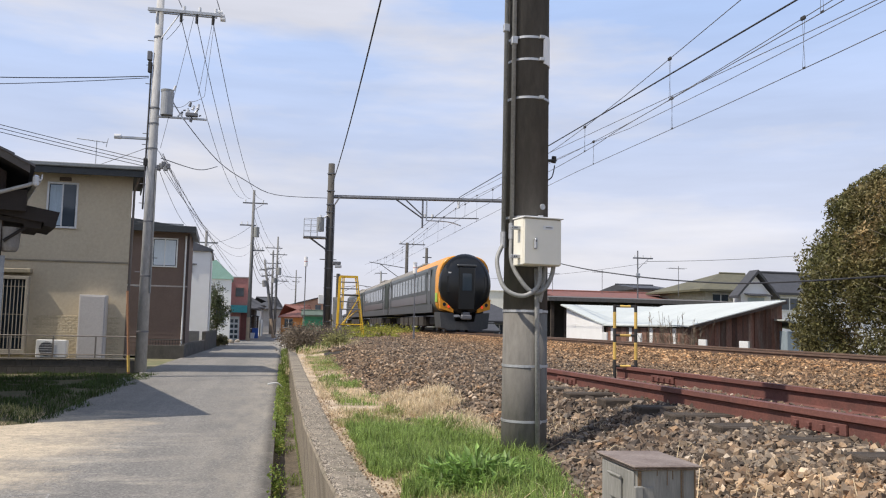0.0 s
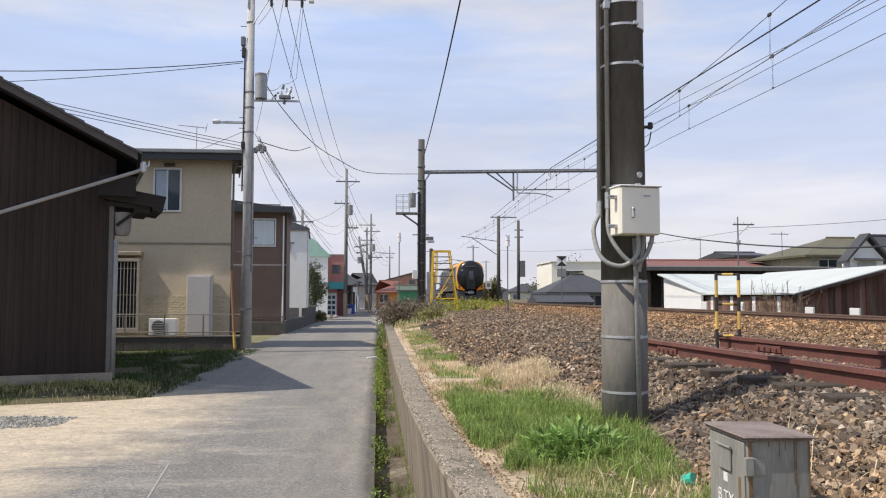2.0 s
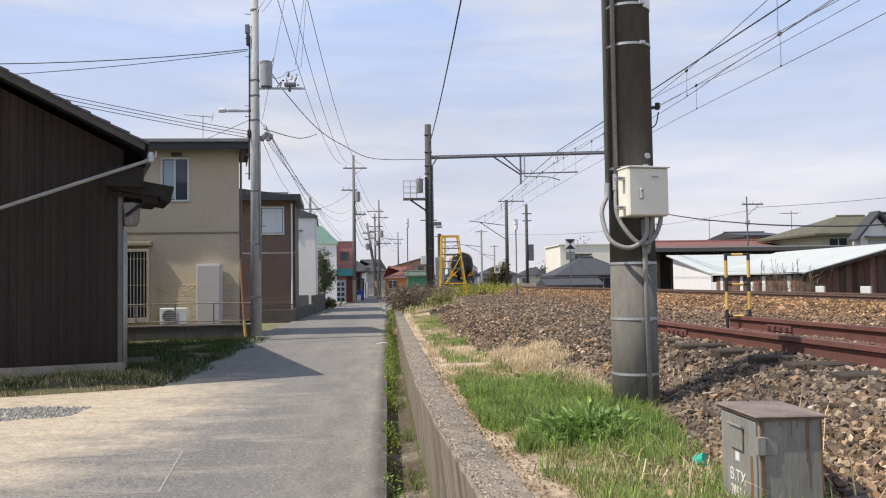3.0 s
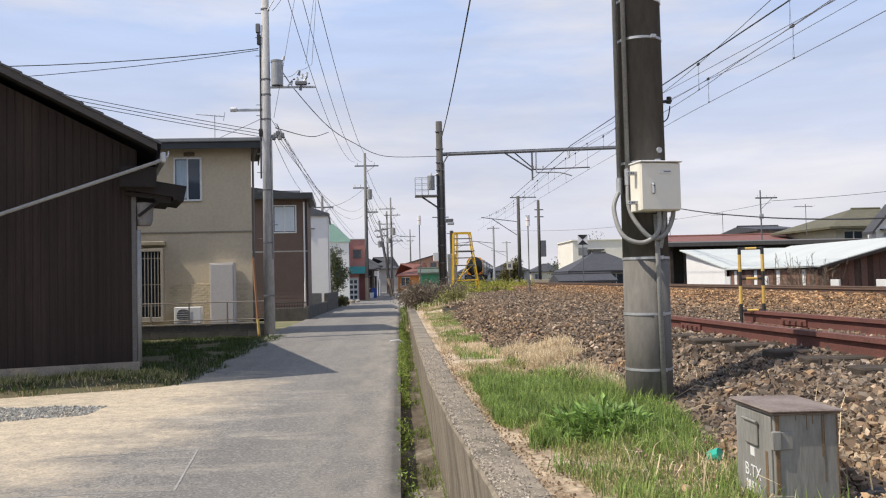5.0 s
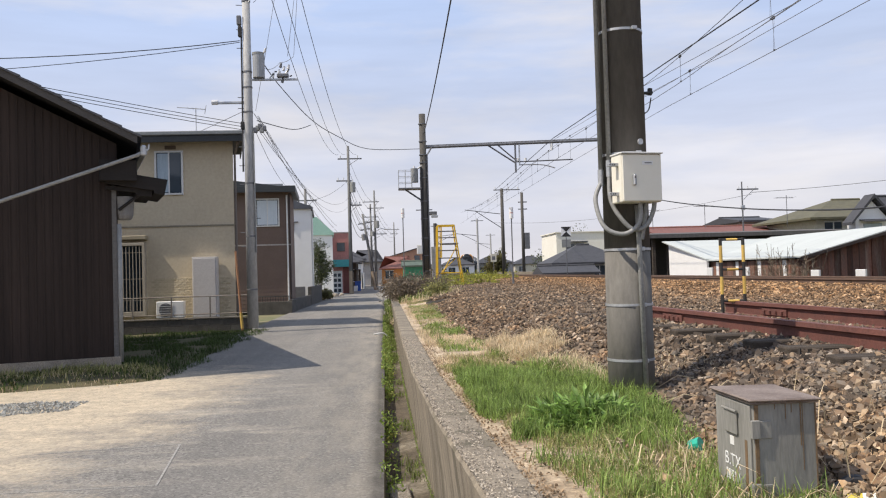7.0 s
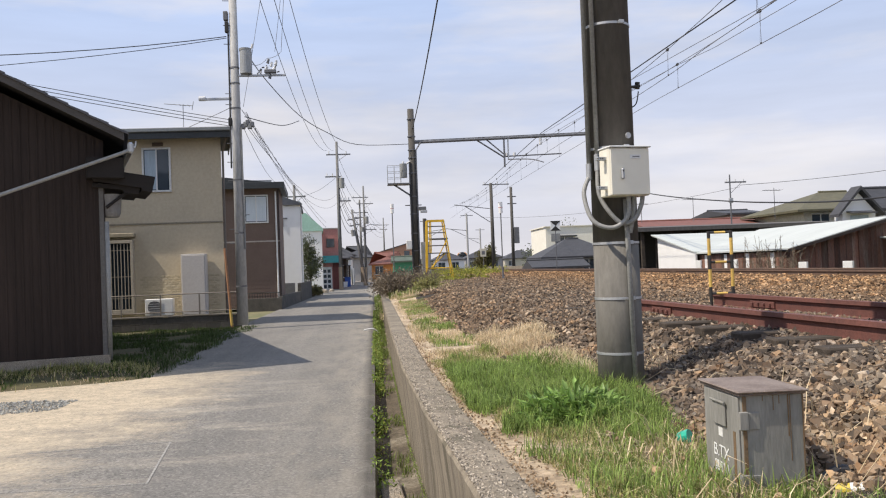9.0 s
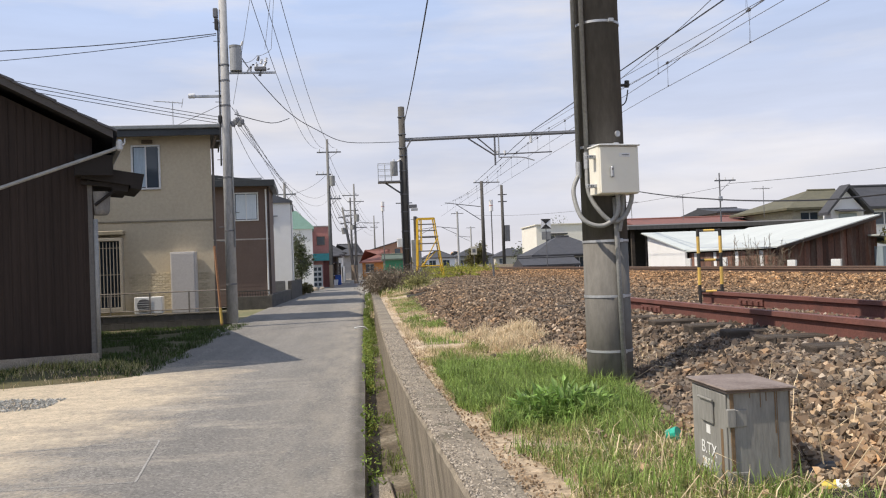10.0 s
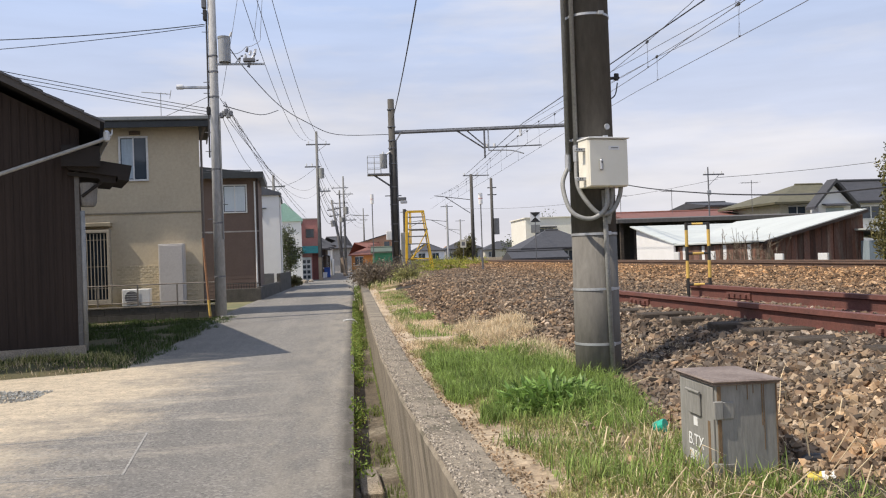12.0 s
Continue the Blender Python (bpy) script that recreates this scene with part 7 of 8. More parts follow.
def plants():
    grow_grass()
    rng = np.random.default_rng(8)
    # leafy weed by the foot of the pole
    w = thing("leafy_weed", pose(1.22, 5.02, 0.57), "broad-leaved bright green weed clump near the pole", "weed")
    bm = bmesh.new()
    for k in range(1700):
        a, r = rng.uniform(0, 2 * math.pi), 0.37 * math.sqrt(rng.uniform(0, 1))
        base = Vector((math.cos(a) * r * 0.9, math.sin(a) * r * 0.8, 0))
        out = Vector((math.cos(a), math.sin(a), 0)).lerp(Vector(rng.normal(size=3)), 0.45).normalized()
        ln = rng.uniform(0.06, 0.14)
        p1 = base + Vector((0, 0, rng.uniform(0.0, 0.15) * (1.2 - r / 0.4)))
        p2 = p1 + out * ln * 0.5 + Vector((0, 0, ln * 0.28))
        p3 = p1 + out * ln + Vector((0, 0, ln * 0.15))
        s = out.cross(Vector((0, 0, 1))).normalized() * ln * 0.13
        v = [bm.verts.new(q) for q in (p1, p2 - s, p3, p2 + s, p2 - Vector((0, 0, 0.008)))]
        for i in range(4):
            bm.faces.new((v[i], v[(i + 1) % 4], v[4]))
    part("leaves", bm, WEED, w)
    # dry bush at the end of the wall
    for x, y, r, n, m, nm in ((0.62, 28.0, 0.5, 2600, BUSH, 0), (1.1, 29.2, 0.6, 2600, BUSH, 0), (1.7, 30.8, 0.6, 2200, BUSH, 0), (0.6, 32.5, 0.6, 2000, BUSH, 0), (1.75, 27.2, 0.42, 1500, GRASS_DULL, 1), (0.45, 30.2, 0.45, 1800, BUSH, 0)):
        b = thing("bush", pose(x, y, 0.62), "brown leafless bush at the end of the wall" if nm == 0 else "low green bush among dry grass", "bush", "bushes by the wall")
        pts = rng.normal(size=(n, 3)) * r * np.array([0.55, 0.75, 0.36]) + np.array([0, 0, 0.35])
        pts[:, 2] = np.abs(pts[:, 2])
        leaf_cloud("twig_leaves", pts, 0.045, m, rng, "", parent=b)
        bm = bmesh.new()
        for k in range(110):
            a = rng.uniform(0, 2 * math.pi)
            e = Vector((math.cos(a) * r * rng.uniform(0.3, 1.2), math.sin(a) * r * rng.uniform(0.3, 1.3), rng.uniform(0.3, 0.95)))
            add_tube(bm, [(0, 0, -0.05), e * 0.5 + Vector((0, 0, 0.12)), e], 0.008, 4, 0.003)
        part("twigs", bm, BARK, b)
    # yellow flowering weeds beside the line
    pts = [(rng.uniform(2.2, 5.2), rng.uniform(35.5, 40), 0) for _ in range(1500)]
    pts = [(x, y, bank_z(x, y) + abs(rng.normal()) * 0.2) for x, y, _ in pts if nz(x, y, 0.8, 2) > -0.2]
    leaf_cloud("flowering_weeds", pts, 0.06, YELLOW_FLOWER, rng, "yellow flowering weeds beside the track", "weeds")
    pts = [(rng.uniform(4.6, 8.2), rng.uniform(48, 70)) for _ in range(3400)]
    pts = [(x, y, bank_z(x, y) + abs(rng.normal()) * 0.2) for x, y in pts if nz(x, y, 0.5, 6) > -0.25]
    leaf_cloud("flowering_weeds", pts, 0.07, YELLOW_FLOWER, rng, "yellow flowering weeds along the track", "weeds")
    # tall dead weeds before the shed
    bm = bmesh.new()
    w = thing("dead_weeds", pose(0, 0, 0), "tall dead brown weeds in front of the shed", "weeds")
    for k in range(75):
        y = 24.3 + rng.normal() * 1.1
        x = 12.15 + rng.uniform(-0.2, 0.35)
        h = rng.uniform(0.9, 1.75) if k % 5 else rng.uniform(1.8, 2.2)
        p = Vector((x, y, 0.3))
        e = p + Vector((rng.normal() * 0.15, rng.normal() * 0.2, h - 0.3))
        add_tube(bm, [p, e], 0.012, 4, 0.005)
        for j in range(4):
            q = p.lerp(e, rng.uniform(0.5, 0.98))
            add_tube(bm, [q, q + Vector((rng.normal() * 0.14, rng.normal() * 0.18, rng.uniform(0.05, 0.25)))], 0.007, 3, 0.004)
    part("stalks", bm, BUSH, w)
    big = tree(15.3, 17.3, 0.3, 5.6, 2.95, 115000, 11, "large dense evergreen tree with browning leaves beyond the track", 0.051, dense=True)
    bm = bmesh.new()  # bare twigs that stand out of the crown
    for k in range(95):
        a = rng.uniform(math.pi * 1.2, math.pi * 1.8)
        p = Vector((math.cos(a) * rng.uniform(2.3, 2.85), math.sin(a) * rng.uniform(2.3, 2.85), rng.uniform(0.4, 3.4)))
        d = Vector((math.cos(a) * 0.4 - 0.2, math.sin(a) * 0.5, rng.uniform(0.2, 0.9))).normalized() * rng.uniform(0.6, 1.5)
        q = p + d * 0.5 + Vector((0, 0, 0.12))
        add_tube(bm, [p, q, p + d], 0.012, 4, 0.004)
        add_tube(bm, [q, q + d.cross(Vector((0.3, 0.2, 1))).normalized() * 0.4 + d * 0.3], 0.006, 4, 0.003)
    part("bare_twigs", bm, mat("pale_twig", (0.36, 0.31, 0.25), (0.26, 0.22, 0.18), 8, 0.9), big, "bare pale twigs")
    tree(16.4, 120, 0, 4.7, 1.65, 9000, 12, "rounded green tree far along the line", 0.12)
    tree(24.0, 105, 0, 4.3, 4.0, 11000, 13, "dark green tree beside the cream building", 0.14, leaf_m=DARK_LEAF)
    tree(29.0, 108, 0, 3.9, 4.0, 9000, 14, "dark green tree beside the cream building", 0.14, leaf_m=DARK_LEAF)
    tree(-4.55, 57.5, 0, 4.4, 1.0, 4200, 15, "slim dark shrub by the white house", 0.07, leaf_m=DARK_LEAF)
    for k, (x, y, h_) in enumerate(((-3.9, 51, 0.8), (-3.7, 53.2, 0.6), (9, 140, 3.0), (5.5, 120, 2.0))):
        tree(x, y, 0, h_, h_ * 0.6, 900, 20 + k, "small round green shrub beside the lane", 0.07 if y < 60 else 0.25, name="shrub")


plants()


def litter():
    c = thing("plastic_cup", pose(1.56, 4.13, 0.625, 70, 20, 30), "crumpled teal plastic cup lying in the grass", "cup")
    part("cup", tube([(0, 0, -0.03), (0, 0, 0.0), (0.004, 0, 0.03)], 0.028, 10, 0.036), mat("teal_plastic", (0.03, 0.42, 0.30), (0.02, 0.34, 0.25), 20, 0.35), c)
    k = thing("drink_can", pose(1.85, 3.12, 0.60, 80, 0, 60), "crushed white and yellow drink can beside the box", "can")
    part("can_body", tube([(0, 0, -0.055), (0, 0, 0.0)], 0.033, 14), mat("can_yellow", (0.62, 0.48, 0.06), None, 20, 0.35), k)
    part("can_end", tube([(0, 0, 0.0), (0, 0, 0.055)], 0.0325, 14, 0.028), WHITE_FRAME, k)
    d = thing("old_hose", pose(1.90, 3.22, 0.60) @ Matrix.Scale(0.85, 4), "short piece of black hose on the stones", "hose")
    part("hose", tube(torus_path([(-0.13, 0.02, 0.0), (-0.02, 0.06, 0.05), (0.07, 0.03, 0.03), (0.1, -0.04, 0.0)], 5), 0.03, 10), WIRE, d)


litter()


def litter_stalks():
    """Long broken canes lying over the grass and the stones."""
    rng = np.random.default_rng(31)
    for k in range(26):
        x, y = rng.uniform(1.25, 2.5), rng.uniform(2.75, 3.15)
        if k >= 16:
            x, y = 1.75 + rng.uniform(-0.1, 0.6), rng.uniform(3.6, 6.2)
        z = bank_z(x, y) + 0.02
        a, ln = rng.uniform(-0.7, 0.7) + (0 if k % 2 else math.pi), rng.uniform(0.15, 0.4)
        d = Vector((math.cos(a), 0.35 * math.sin(a), 0)) * ln
        up = rng.uniform(0.03, 0.14) if k < 16 else 0.03
        p0 = Vector((x, y, z))
        p1 = p0 + d * 0.5 + Vector((0, 0, up))
        p2 = p0 + d
        p2.z = bank_z(p2.x, p2.y) + rng.uniform(0.0, 0.06)
        tagged(part("broken_cane", tube([p0, p1, p2], 0.0032, 5, 0.002), STRAW), "long broken straw cane lying over the bank", "cane", "broken canes on the bank")


litter_stalks()


# ---- stones ----
def stones(name, pts, size, rng, label, material):
    """Broken stones: squashed and jittered blocks, all in one mesh."""
    P = np.asarray(pts)
    n = len(P)
    cube = np.array([[-1, -1, -1], [1, -1, -1], [1, 1, -1], [-1, 1, -1], [-1, -1, 1], [1, -1, 1], [1, 1, 1], [-1, 1, 1]], float)
    V = cube[None] * rng.uniform(0.28, 1.15, (n, 8, 3))
    V *= (np.stack([rng.uniform(0.7, 1.3, n), rng.uniform(0.6, 1.0, n), rng.uniform(0.42, 0.85, n)], 1) * (size * rng.uniform(0.55, 1.25, n))[:, None])[:, None, :]
    q = rng.normal(size=(n, 4))
    q[:, 1:3] *= 0.45
    q /= np.linalg.norm(q, axis=1)[:, None]
    w, x, y, z = q.T
    R = np.stack([1 - 2 * (y * y + z * z), 2 * (x * y - z * w), 2 * (x * z + y * w), 2 * (x * y + z * w), 1 - 2 * (x * x + z * z), 2 * (y * z - x * w),
                  2 * (x * z - y * w), 2 * (y * z + x * w), 1 - 2 * (x * x + y * y)], 1).reshape(n, 3, 3)
    V = np.einsum("nij,nkj->nki", R, V) + P[:, None, :]
    F = np.array([[0, 3, 2, 1], [4, 5, 6, 7], [0, 1, 5, 4], [1, 2, 6, 5], [2, 3, 7, 6], [3, 0, 4, 7]])
    faces = (np.arange(n)[:, None, None] * 8 + F[None]).reshape(-1, 4)
    me = bpy.data.meshes.new(name)
    me.vertices.add(n * 8)
    me.vertices.foreach_set("co", V.reshape(-1))
    me.loops.add(faces.size)
    me.loops.foreach_set("vertex_index", faces.reshape(-1).astype(np.int32))
    me.polygons.add(len(faces))
    me.polygons.foreach_set("loop_start", (np.arange(len(faces)) * 4).astype(np.int32))
    me.update(calc_edges=True)
    me.shade_flat()
    me.materials.append(material)
    return tagged(new(name, me), label, "ballast", kind="stuff")


def lay_ballast():
    rng = np.random.default_rng(2)

    def pick(n, x0, x1, y0, y1, lift, edge):
        out = []
        while len(out) < n:
            x, y = rng.uniform(x0, x1), rng.uniform(y0, y1)
            u = x - toe_x(y)
            if x > 0.87 * y + 0.6:
                continue
            if u < edge * nz(x, y, 1.5, 6) - 0.05 and rng.uniform() > 0.02:
                continue
            out.append((x, y, bank_z(x, y) + 0.025 * noise.noise((x * 2, y * 2, 0)) + rng.uniform(-0.2, 1.0) * lift))
        return out

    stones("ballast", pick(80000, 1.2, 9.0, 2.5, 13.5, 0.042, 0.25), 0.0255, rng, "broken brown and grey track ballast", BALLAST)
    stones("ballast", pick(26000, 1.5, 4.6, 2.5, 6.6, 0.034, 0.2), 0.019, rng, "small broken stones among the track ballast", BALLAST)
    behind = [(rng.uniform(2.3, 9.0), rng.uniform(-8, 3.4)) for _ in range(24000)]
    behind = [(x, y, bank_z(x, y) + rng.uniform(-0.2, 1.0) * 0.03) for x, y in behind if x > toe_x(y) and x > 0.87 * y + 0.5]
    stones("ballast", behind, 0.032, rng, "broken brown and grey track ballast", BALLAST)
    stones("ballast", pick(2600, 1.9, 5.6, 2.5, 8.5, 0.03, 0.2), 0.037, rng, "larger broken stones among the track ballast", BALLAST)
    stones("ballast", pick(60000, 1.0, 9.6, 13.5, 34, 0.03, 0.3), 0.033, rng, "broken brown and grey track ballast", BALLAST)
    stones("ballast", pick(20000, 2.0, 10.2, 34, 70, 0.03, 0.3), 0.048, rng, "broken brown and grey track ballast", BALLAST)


lay_ballast()


def wall_grit():
    """Pebbles that weathering has bared on the top of the retaining wall, and crumbs beside it."""
    rng = np.random.default_rng(17)
    pts = []
    while len(pts) < 15000:
        y = 2.7 + 9.5 * rng.uniform() ** 1.5
        u = rng.uniform(0.01, 0.25)
        if u > 0.17 + 0.07 * nz(u, y, 1.6, 71) and rng.uniform() > 0.12:
            continue
        pts.append((wall_x(y) + u, y, 0.598 + rng.uniform(-0.003, 0.003)))
    grit = mat("bared_pebbles", (0.41, 0.355, 0.285), (0.23, 0.195, 0.155), 30, 0.9, island=0.6, fine=0.3)
    ob = stones("wall_pebbles", pts, 0.0065, rng, "bared grey pebbles on the worn wall top", grit)
    ob["category"] = "pebbles"
    pts = []
    while len(pts) < 1300:
        y = 2.7 + 8.5 * rng.uniform() ** 1.4
        u = 0.24 + abs(rng.normal()) * 0.10
        x = wall_x(y) + u
        pts.append((x, y, bank_z(x, y) + 0.012))
    ob = stones("soil_crumbs", pts, 0.007, rng, "dry soil crumbs and small stones beside the wall", mat("soil_crumb", (0.36, 0.26, 0.165), (0.22, 0.15, 0.09), 30, 1.0, island=0.5))
    ob["category"] = "soil"


wall_grit()


def lane_details():
    rng = np.random.default_rng(9)
    pts = []
    while len(pts) < 9000:
        x, y = rng.uniform(-9, -3.9), rng.uniform(8.6, 12.2)
        if abs(y - 10.35 - (x + 5.5) * 0.22) < 0.85 + 0.45 * nz(x, y, 0.9) - max(0.0, (x + 5.4) * 0.35):
            pts.append((x, y, 0.006))
    ob = stones("gravel_patch", pts, 0.014, rng, "patch of blue-grey gravel on the apron", mat("blue_grey_gravel", (0.36, 0.355, 0.325), (0.25, 0.25, 0.23), 9, 0.95, island=0.5))
    ob["category"] = "gravel"
    white = mat("worn_road_paint", (0.34, 0.325, 0.30), (0.23, 0.22, 0.205), 14, 0.9, fine=0.6)
    for a, b, w in (((-1.98, 7.9), (-1.78, 6.35), 0.009), ((-3.2, 7.72), (-1.98, 7.9), 0.007), ((-3.9, 6.3), (-1.80, 6.36), 0.006)):
        d = Vector((b[0] - a[0], b[1] - a[1], 0)).normalized()
        s = Vector((-d.y, d.x, 0)) * w
        bm = slab([Vector((*a, 0.004)) + s, Vector((*b, 0.004)) + s, Vector((*b, 0.004)) - s, Vector((*a, 0.004)) - s], 0.004)
        tagged(part("road_line", bm, white), "thin worn white line on the asphalt", "road marking")
    cov = thing("drain_slab", pose(0.07, 6.35, -0.215, 0, 0, 3), "pale broken concrete slab lying in the drain", "slab")
    part("slab_body", box(-0.085, 0.075, -0.34, 0.34, 0.0, 0.06, 0.012), WALL_TOP, cov)
    for x, y, r in ((-3.62, 59.5, 0.28), (-3.3, 62.3, 0.2), (-3.9, 58.2, 0.2)):
        rk = thing("rock", pose(x, y, 0.0), "pale rounded rock at the edge of the lane", "rock", "rocks by the lane")
        bm = bmesh.new()
        bmesh.ops.create_icosphere(bm, subdivisions=2, radius=r)
        for v in bm.verts:
            v.co = v.co * (1 + 0.25 * noise.noise(v.co * 4 + Vector((x, y, 0))))
            v.co.z = v.co.z * 0.7 + r * 0.3
        part("stone", bm, WALL_TOP, rk)
    p = thing("white_pipe", pose(-0.16, 20.6, 0.02, 0, 0, 20) @ Matrix.Scale(0.7, 4), "short white plastic pipe at the lane edge", "pipe")
    part("pipe_body", tube(torus_path([(-0.25, 0, 0.03), (0.1, 0, 0.05), (0.28, 0, -0.1)], 4), 0.03, 8), WHITE_FRAME, p)


lane_details()


# ---- train ----
CAR = 21.2
GREY_BODY = mat("train_grey", (0.058, 0.066, 0.062), (0.048, 0.056, 0.052), 0.5, 0.42, fine=0.08)
ORANGE = mat("train_orange", (0.72, 0.29, 0.015), (0.66, 0.26, 0.015), 0.5, 0.35, fine=0.05)
FACE_BLACK = mat("train_black", (0.012, 0.013, 0.014), (0.016, 0.017, 0.018), 0.5, 0.22, fine=0.03)
SKIRT = mat("train_skirt", (0.06, 0.063, 0.065), (0.05, 0.052, 0.054), 1, 0.5)
UNDER = mat("underframe", (0.05, 0.042, 0.035), (0.035, 0.03, 0.026), 3, 0.9)
LIME = mat("train_lime", (0.35, 0.60, 0.05), None, 1, 0.4)
# pale bluish base colour paints in the light reflected by the windows
SIDE_GLASS = mat("train_window_glass", (0.13, 0.16, 0.175), (0.06, 0.08, 0.09), 0.9, 0.12, spec=0.7)
WINDOW_BAND = mat("train_window_band", (0.035, 0.042, 0.042), (0.028, 0.034, 0.034), 0.5, 0.4, fine=0.05)
TAIL_RED = mat("tail_lamp_red", (0.8, 0.06, 0.02), None, 2, 0.3, glow=0.7)


def section(hw, z0, z1, n=28):
    """Half-round body outline: flat sides, rounded roof, tucked sill."""
    pts = []
    for k in range(n):
        a = 2 * math.pi * (k + 0.5) / n - math.pi / 2
        c, s = math.cos(a), math.sin(a)
        e = 0.42 if s < 0 else 0.62
        pts.append((hw * math.copysign(abs(c) ** e, c), (z0 + z1) / 2 + (z1 - z0) / 2 * math.copysign(abs(s) ** (0.30 if s < 0 else 0.66), s)))
    return pts


def train_car(end):
    c = thing("train_car", pose(9.55, 44, 1.2), "dark grey express train car with orange nose and roof edge" if end else "dark grey express train car with tinted windows", "train", "cars of the train")
    stations = [(0.0, 1.30, 0.98, 3.40), (0.10, 1.34, 0.95, 3.44), (0.35, 1.37, 0.90, 3.42), (0.9, 1.395, 0.88, 3.46), (1.6, 1.40, 0.85, 3.48), (9.0, 1.40, 0.85, 3.48), (20.9, 1.40, 0.85, 3.48)] if end else [(0.1, 1.40, 0.85, 3.48), (20.9, 1.40, 0.85, 3.48)]
    verts, faces = [], []
    n = 28
    for y, hw, z0, z1 in stations:
        verts += [(x, y, z) for x, z in section(hw, z0, z1)]
    for j in range(len(stations) - 1):
        for i in range(n):
            a = j * n + i
            faces.append((a, j * n + (i + 1) % n, (j + 1) * n + (i + 1) % n, a + n))
    faces += [tuple(range(n))[::-1], tuple(range((len(stations) - 1) * n, len(stations) * n))]
    body = mesh_part("body", verts, faces, GREY_BODY, c)
    body.data.materials.append(ORANGE)
    body.data.materials.append(mat("train_roof", (0.24, 0.22, 0.19), (0.20, 0.18, 0.155), 1, 0.6))
    for f in body.data.polygons:
        f.use_smooth = len(f.vertices) == 4
        x, y, z = f.center
        if y < 0.7 and end:
            f.material_index = 1
        elif z > 3.42 or (z > 3.02 and y > 8):
            f.material_index = 2
        elif z > 3.02:
            f.material_index = 1
    for s in (-1, 1):
        part("lower_band", box(1.385 * s - 0.02, 1.385 * s + 0.025, 1.7 if end else 0.2, 20.8, 0.9, 1.28), SKIRT, c)
        part("window_band", box(1.40 * s - 0.006, 1.40 * s + 0.006, 3.6, 18.9, 1.80, 2.86, 0.004), WINDOW_BAND, c)
        part("wine_stripe", box(1.40 * s - 0.006, 1.40 * s + 0.006, 3.6, 18.9, 1.36, 1.76, 0.004), mat("train_wine", (0.062, 0.052, 0.052), (0.054, 0.046, 0.046), 0.5, 0.3), c)
        for k in range(11):
            y = 4.2 + 1.32 * k
            part("side_window", box(1.40 * s - 0.012, 1.40 * s + 0.012, y, y + 0.95, 1.95, 2.72, 0.005), SIDE_GLASS, c)
        for y in (2.2, 19.4):
            d = part("door", box(1.40 * s - 0.01, 1.40 * s + 0.008, y, y + 0.95, 1.0, 2.95, 0.005), mat("train_door", (0.05, 0.052, 0.054), None, 1, 0.4), c)
            part("door_window", box(1.41 * s - 0.008, 1.41 * s + 0.012, y + 0.28, y + 0.68, 1.9, 2.65), SIDE_GLASS, d)
    part("underframe", box(-1.2, 1.2, 5.2, 15.6, 0.32, 0.86), UNDER, c)
    for k in range(5):
        part("equipment_box", box(-1.3, 1.3, 5.4 + 2.05 * k, 7.0 + 2.05 * k, 0.28, 0.84, 0.03), UNDER, c)
    for y0 in (3.3, 17.5):
        bg = part("bogie", box(-1.02, 1.02, y0 - 1.5, y0 + 1.5, 0.38, 0.82, 0.05), UNDER, c)
        for y in (y0 - 1.05, y0 + 1.05):
            for s in (-1, 1):
                part("wheel", tube([(0.53 * s, y, 0.43), (0.66 * s, y, 0.43)], 0.43, 20), STEEL_DULL, bg)
    part("air_conditioner", box(-0.75, 0.75, 8.5, 12.0, 3.40, 3.56, 0.06), mat("train_roof", (0.16, 0.15, 0.135)), c)
    if end:
        # round black face
        bm = bmesh.new()
        rings = []
        for k in range(7):
            u = k / 6
            r = 1.372 * math.sin(u * math.pi / 2) if k else 0.02
            y = -0.50 * math.cos(u * math.pi / 2) - 0.04
            rings.append([bm.verts.new((r * math.cos(a), y, 2.13 + r * 1.0 * math.sin(a))) for a in (2 * math.pi * j / 40 for j in range(40))])
        rings.append([bm.verts.new((v.co.x, 0.08, v.co.z)) for v in rings[-1]])
        for a, b in zip(rings, rings[1:]):
            for j in range(40):
                bm.faces.new((a[j], a[(j + 1) % 40], b[(j + 1) % 40], b[j]))
        bm.faces.new(rings[0])
        bmesh.ops.recalc_face_normals(bm, faces=bm.faces[:])
        fc = part("round_face", bm, FACE_BLACK, c, "glossy black round end", smooth=True)
        part("gangway_door", box(-0.43, 0.43, -0.575, -0.2, 1.0, 2.90, 0.05), FACE_BLACK, fc)
        part("door_window", box(-0.24, 0.24, -0.587, -0.575, 1.85, 2.60, 0.01), GLASS, fc)
        part("lintel", box(-0.5, 0.5, -0.58, -0.2, 2.90, 3.0, 0.03), SKIRT, fc)
        part("number_bar", box(-0.95, -0.72, -0.40, -0.36, 2.60, 2.66), WHITE_FRAME, fc)
        for s in (-1, 1):
            part("rear_window", box(0.52 * s - 0.22 * (s < 0) * 2.2, 0.52 * s + 0.22 * (s > 0) * 2.2, -0.40, -0.34, 1.75, 2.5, 0.02), FACE_BLACK, fc)
            ch = part("chin", prism([(0.62 * s, 0.88), (1.30 * s, 1.05), (1.33 * s, 1.5), (0.98 * s, 1.30), (0.62 * s, 1.16)], -0.22, 0.2), ORANGE, c, "orange corner panel with lamps")
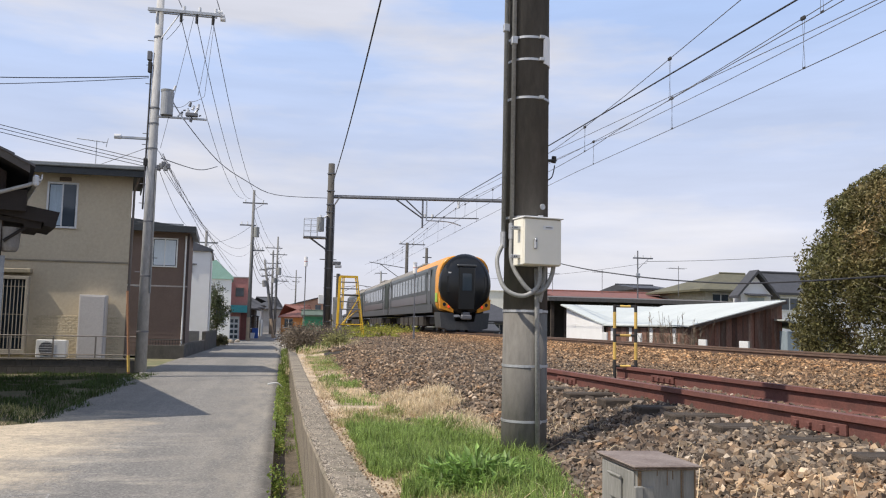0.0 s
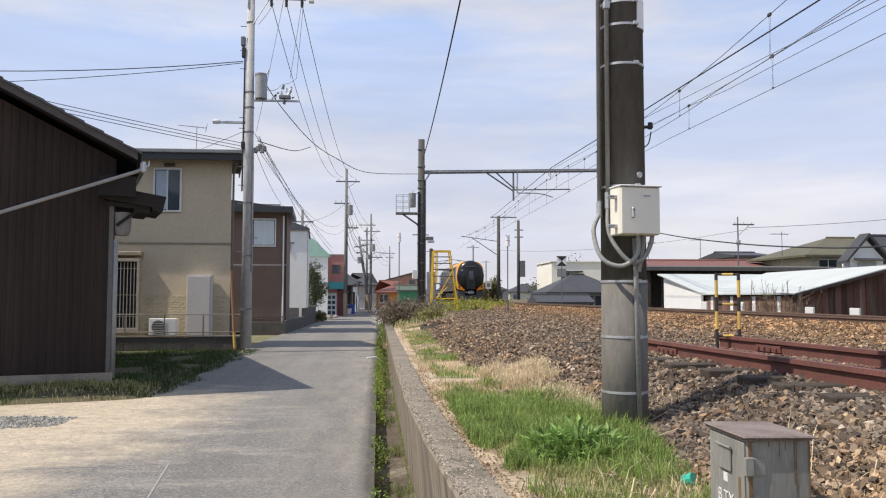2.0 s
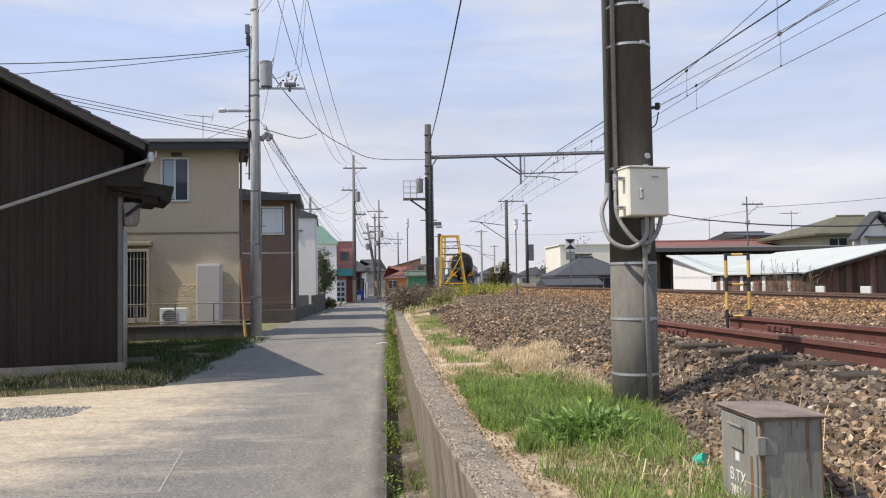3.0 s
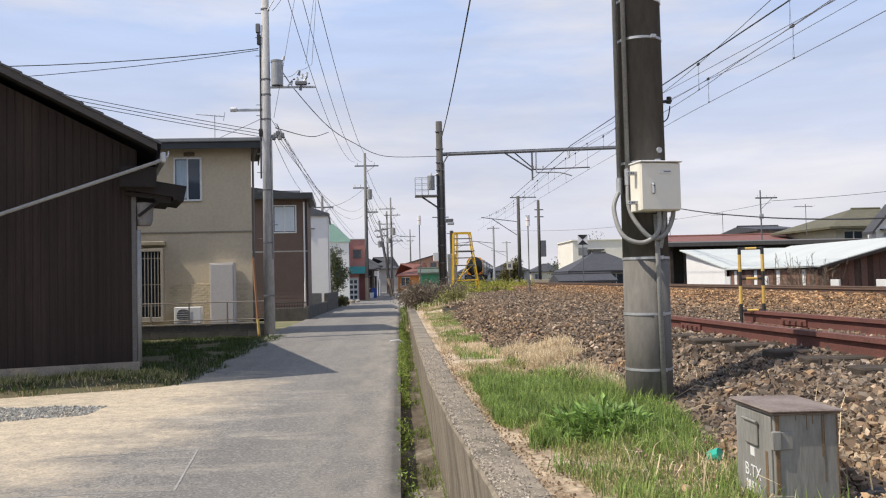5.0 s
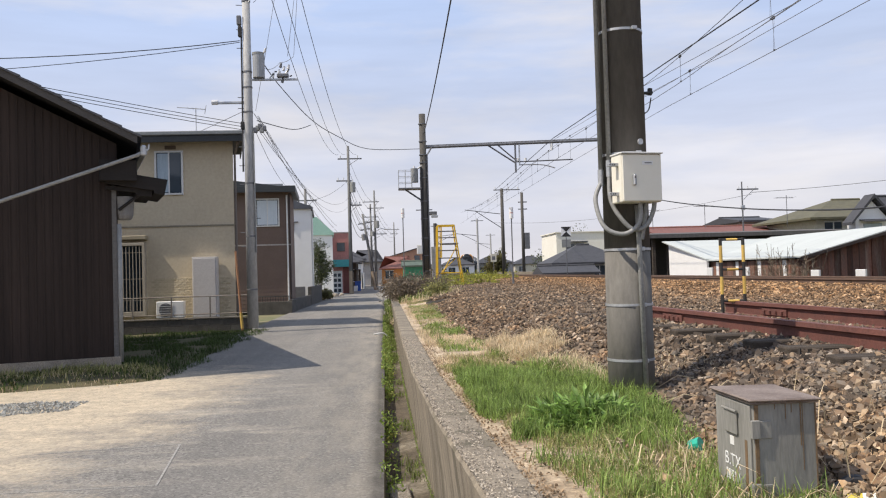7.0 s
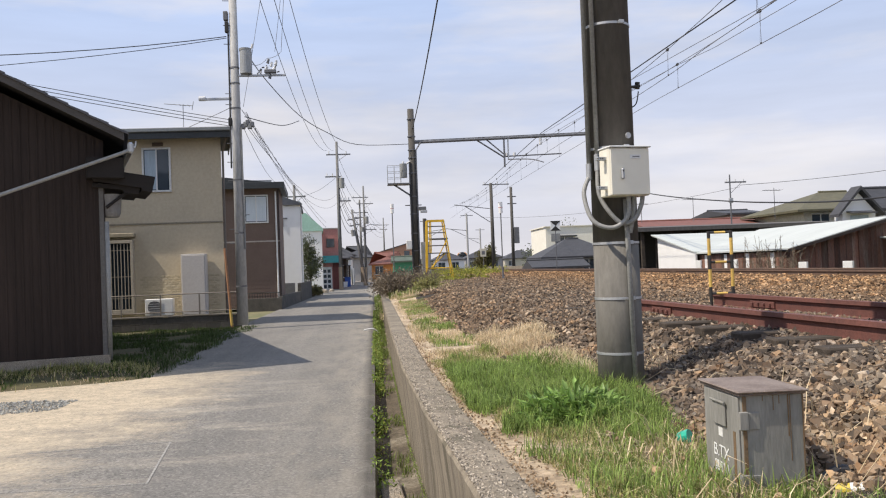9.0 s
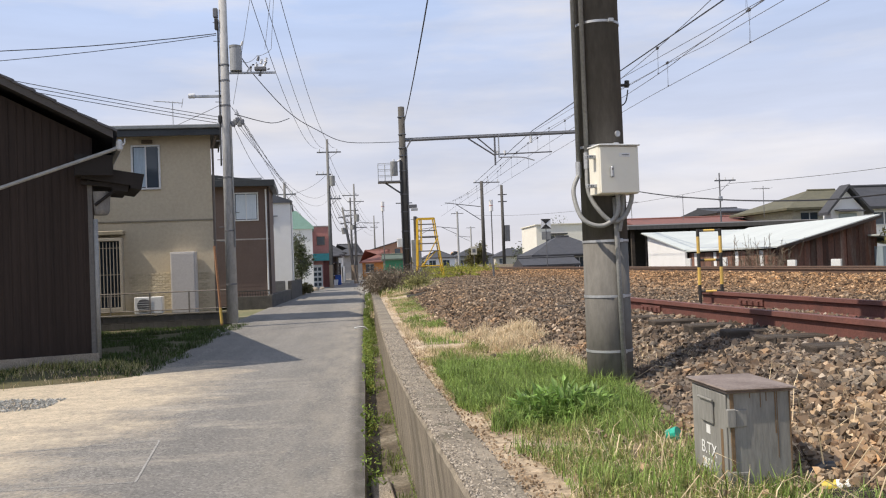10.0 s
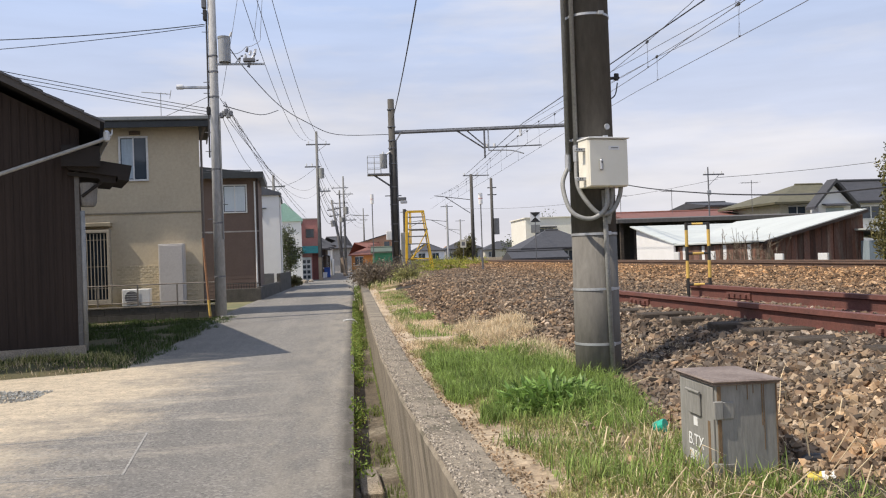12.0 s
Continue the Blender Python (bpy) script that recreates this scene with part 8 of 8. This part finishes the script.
            part("tail_lamp", tube([(0.88 * s, -0.25, 1.14), (0.88 * s, -0.2, 1.14)], 0.058, 12), TAIL_RED, ch)
            part("head_lamp", tube([(1.10 * s, -0.24, 1.24), (1.10 * s, -0.19, 1.24)], 0.085, 12), FACE_BLACK, ch)
            part("lime_stripe", box(1.37 * s - 0.02, 1.37 * s + 0.02, 0.35, 0.95, 1.35, 1.75), LIME, c)
        part("skirt", prism([(-1.22, 0.22), (-1.30, 0.9), (-0.6, 0.86), (-0.5, 0.5), (0.5, 0.5), (0.6, 0.86), (1.30, 0.9), (1.22, 0.22), (0.9, 0.14), (-0.9, 0.14)], -0.12, 1.6), SKIRT, c, "dark grey skirt below the nose")
        cp = part("coupler", box(-0.2, 0.2, -0.5, 0.1, 0.62, 0.92, 0.04), STEEL_DULL, c)
        part("coupler_head", box(-0.28, 0.28, -0.56, -0.4, 0.58, 0.80, 0.05), STEEL_DULL, cp)
    else:
        part("gangway", box(-0.5, 0.5, -0.4, 0.1, 0.95, 3.0, 0.03), BLACK, c)
    for ob in c.children_recursive:  # the true height of the body over its drawn outline
        if ob.name.split(".")[0] not in ("wheel", "bogie", "underframe", "equipment_box"):
            for v in ob.data.vertices:
                v.co.z = 0.14 + (v.co.z - 0.14) * 1.205
                v.co.x *= 1.035
    return c


def build_train():
    cars = [train_car(True)]
    mid = train_car(False)
    cars.append(mid)
    for k in range(2):
        cars.append(copy_thing(mid, pose(9.55, 44 + CAR * (k + 2), 1.2)))
    return cars


TRAIN = build_train()
RUN = ((0, 42.6), (0.5, 53.2), (1.0, 63.8), (1.5, 74.2), (2.0, 84.2), (2.5, 94.2), (3.0, 103.8), (4, 122), (5.5, 150), (7, 180), (9, 224), (12, 292))


def motions():
    for i, car in enumerate(TRAIN):
        rows = []
        for k in range(25):
            t = k * 0.5
            ya = lerp_table(RUN, t) + CAR * i
            yb = ya + 20
            a = math.atan2(track_x(yb) - track_x(ya), 20)
            rows.append((t, pose(track_x(ya) - 0.12, ya, 1.2, 0, 0, -math.degrees(a))))
        walk(car, rows)


motions()
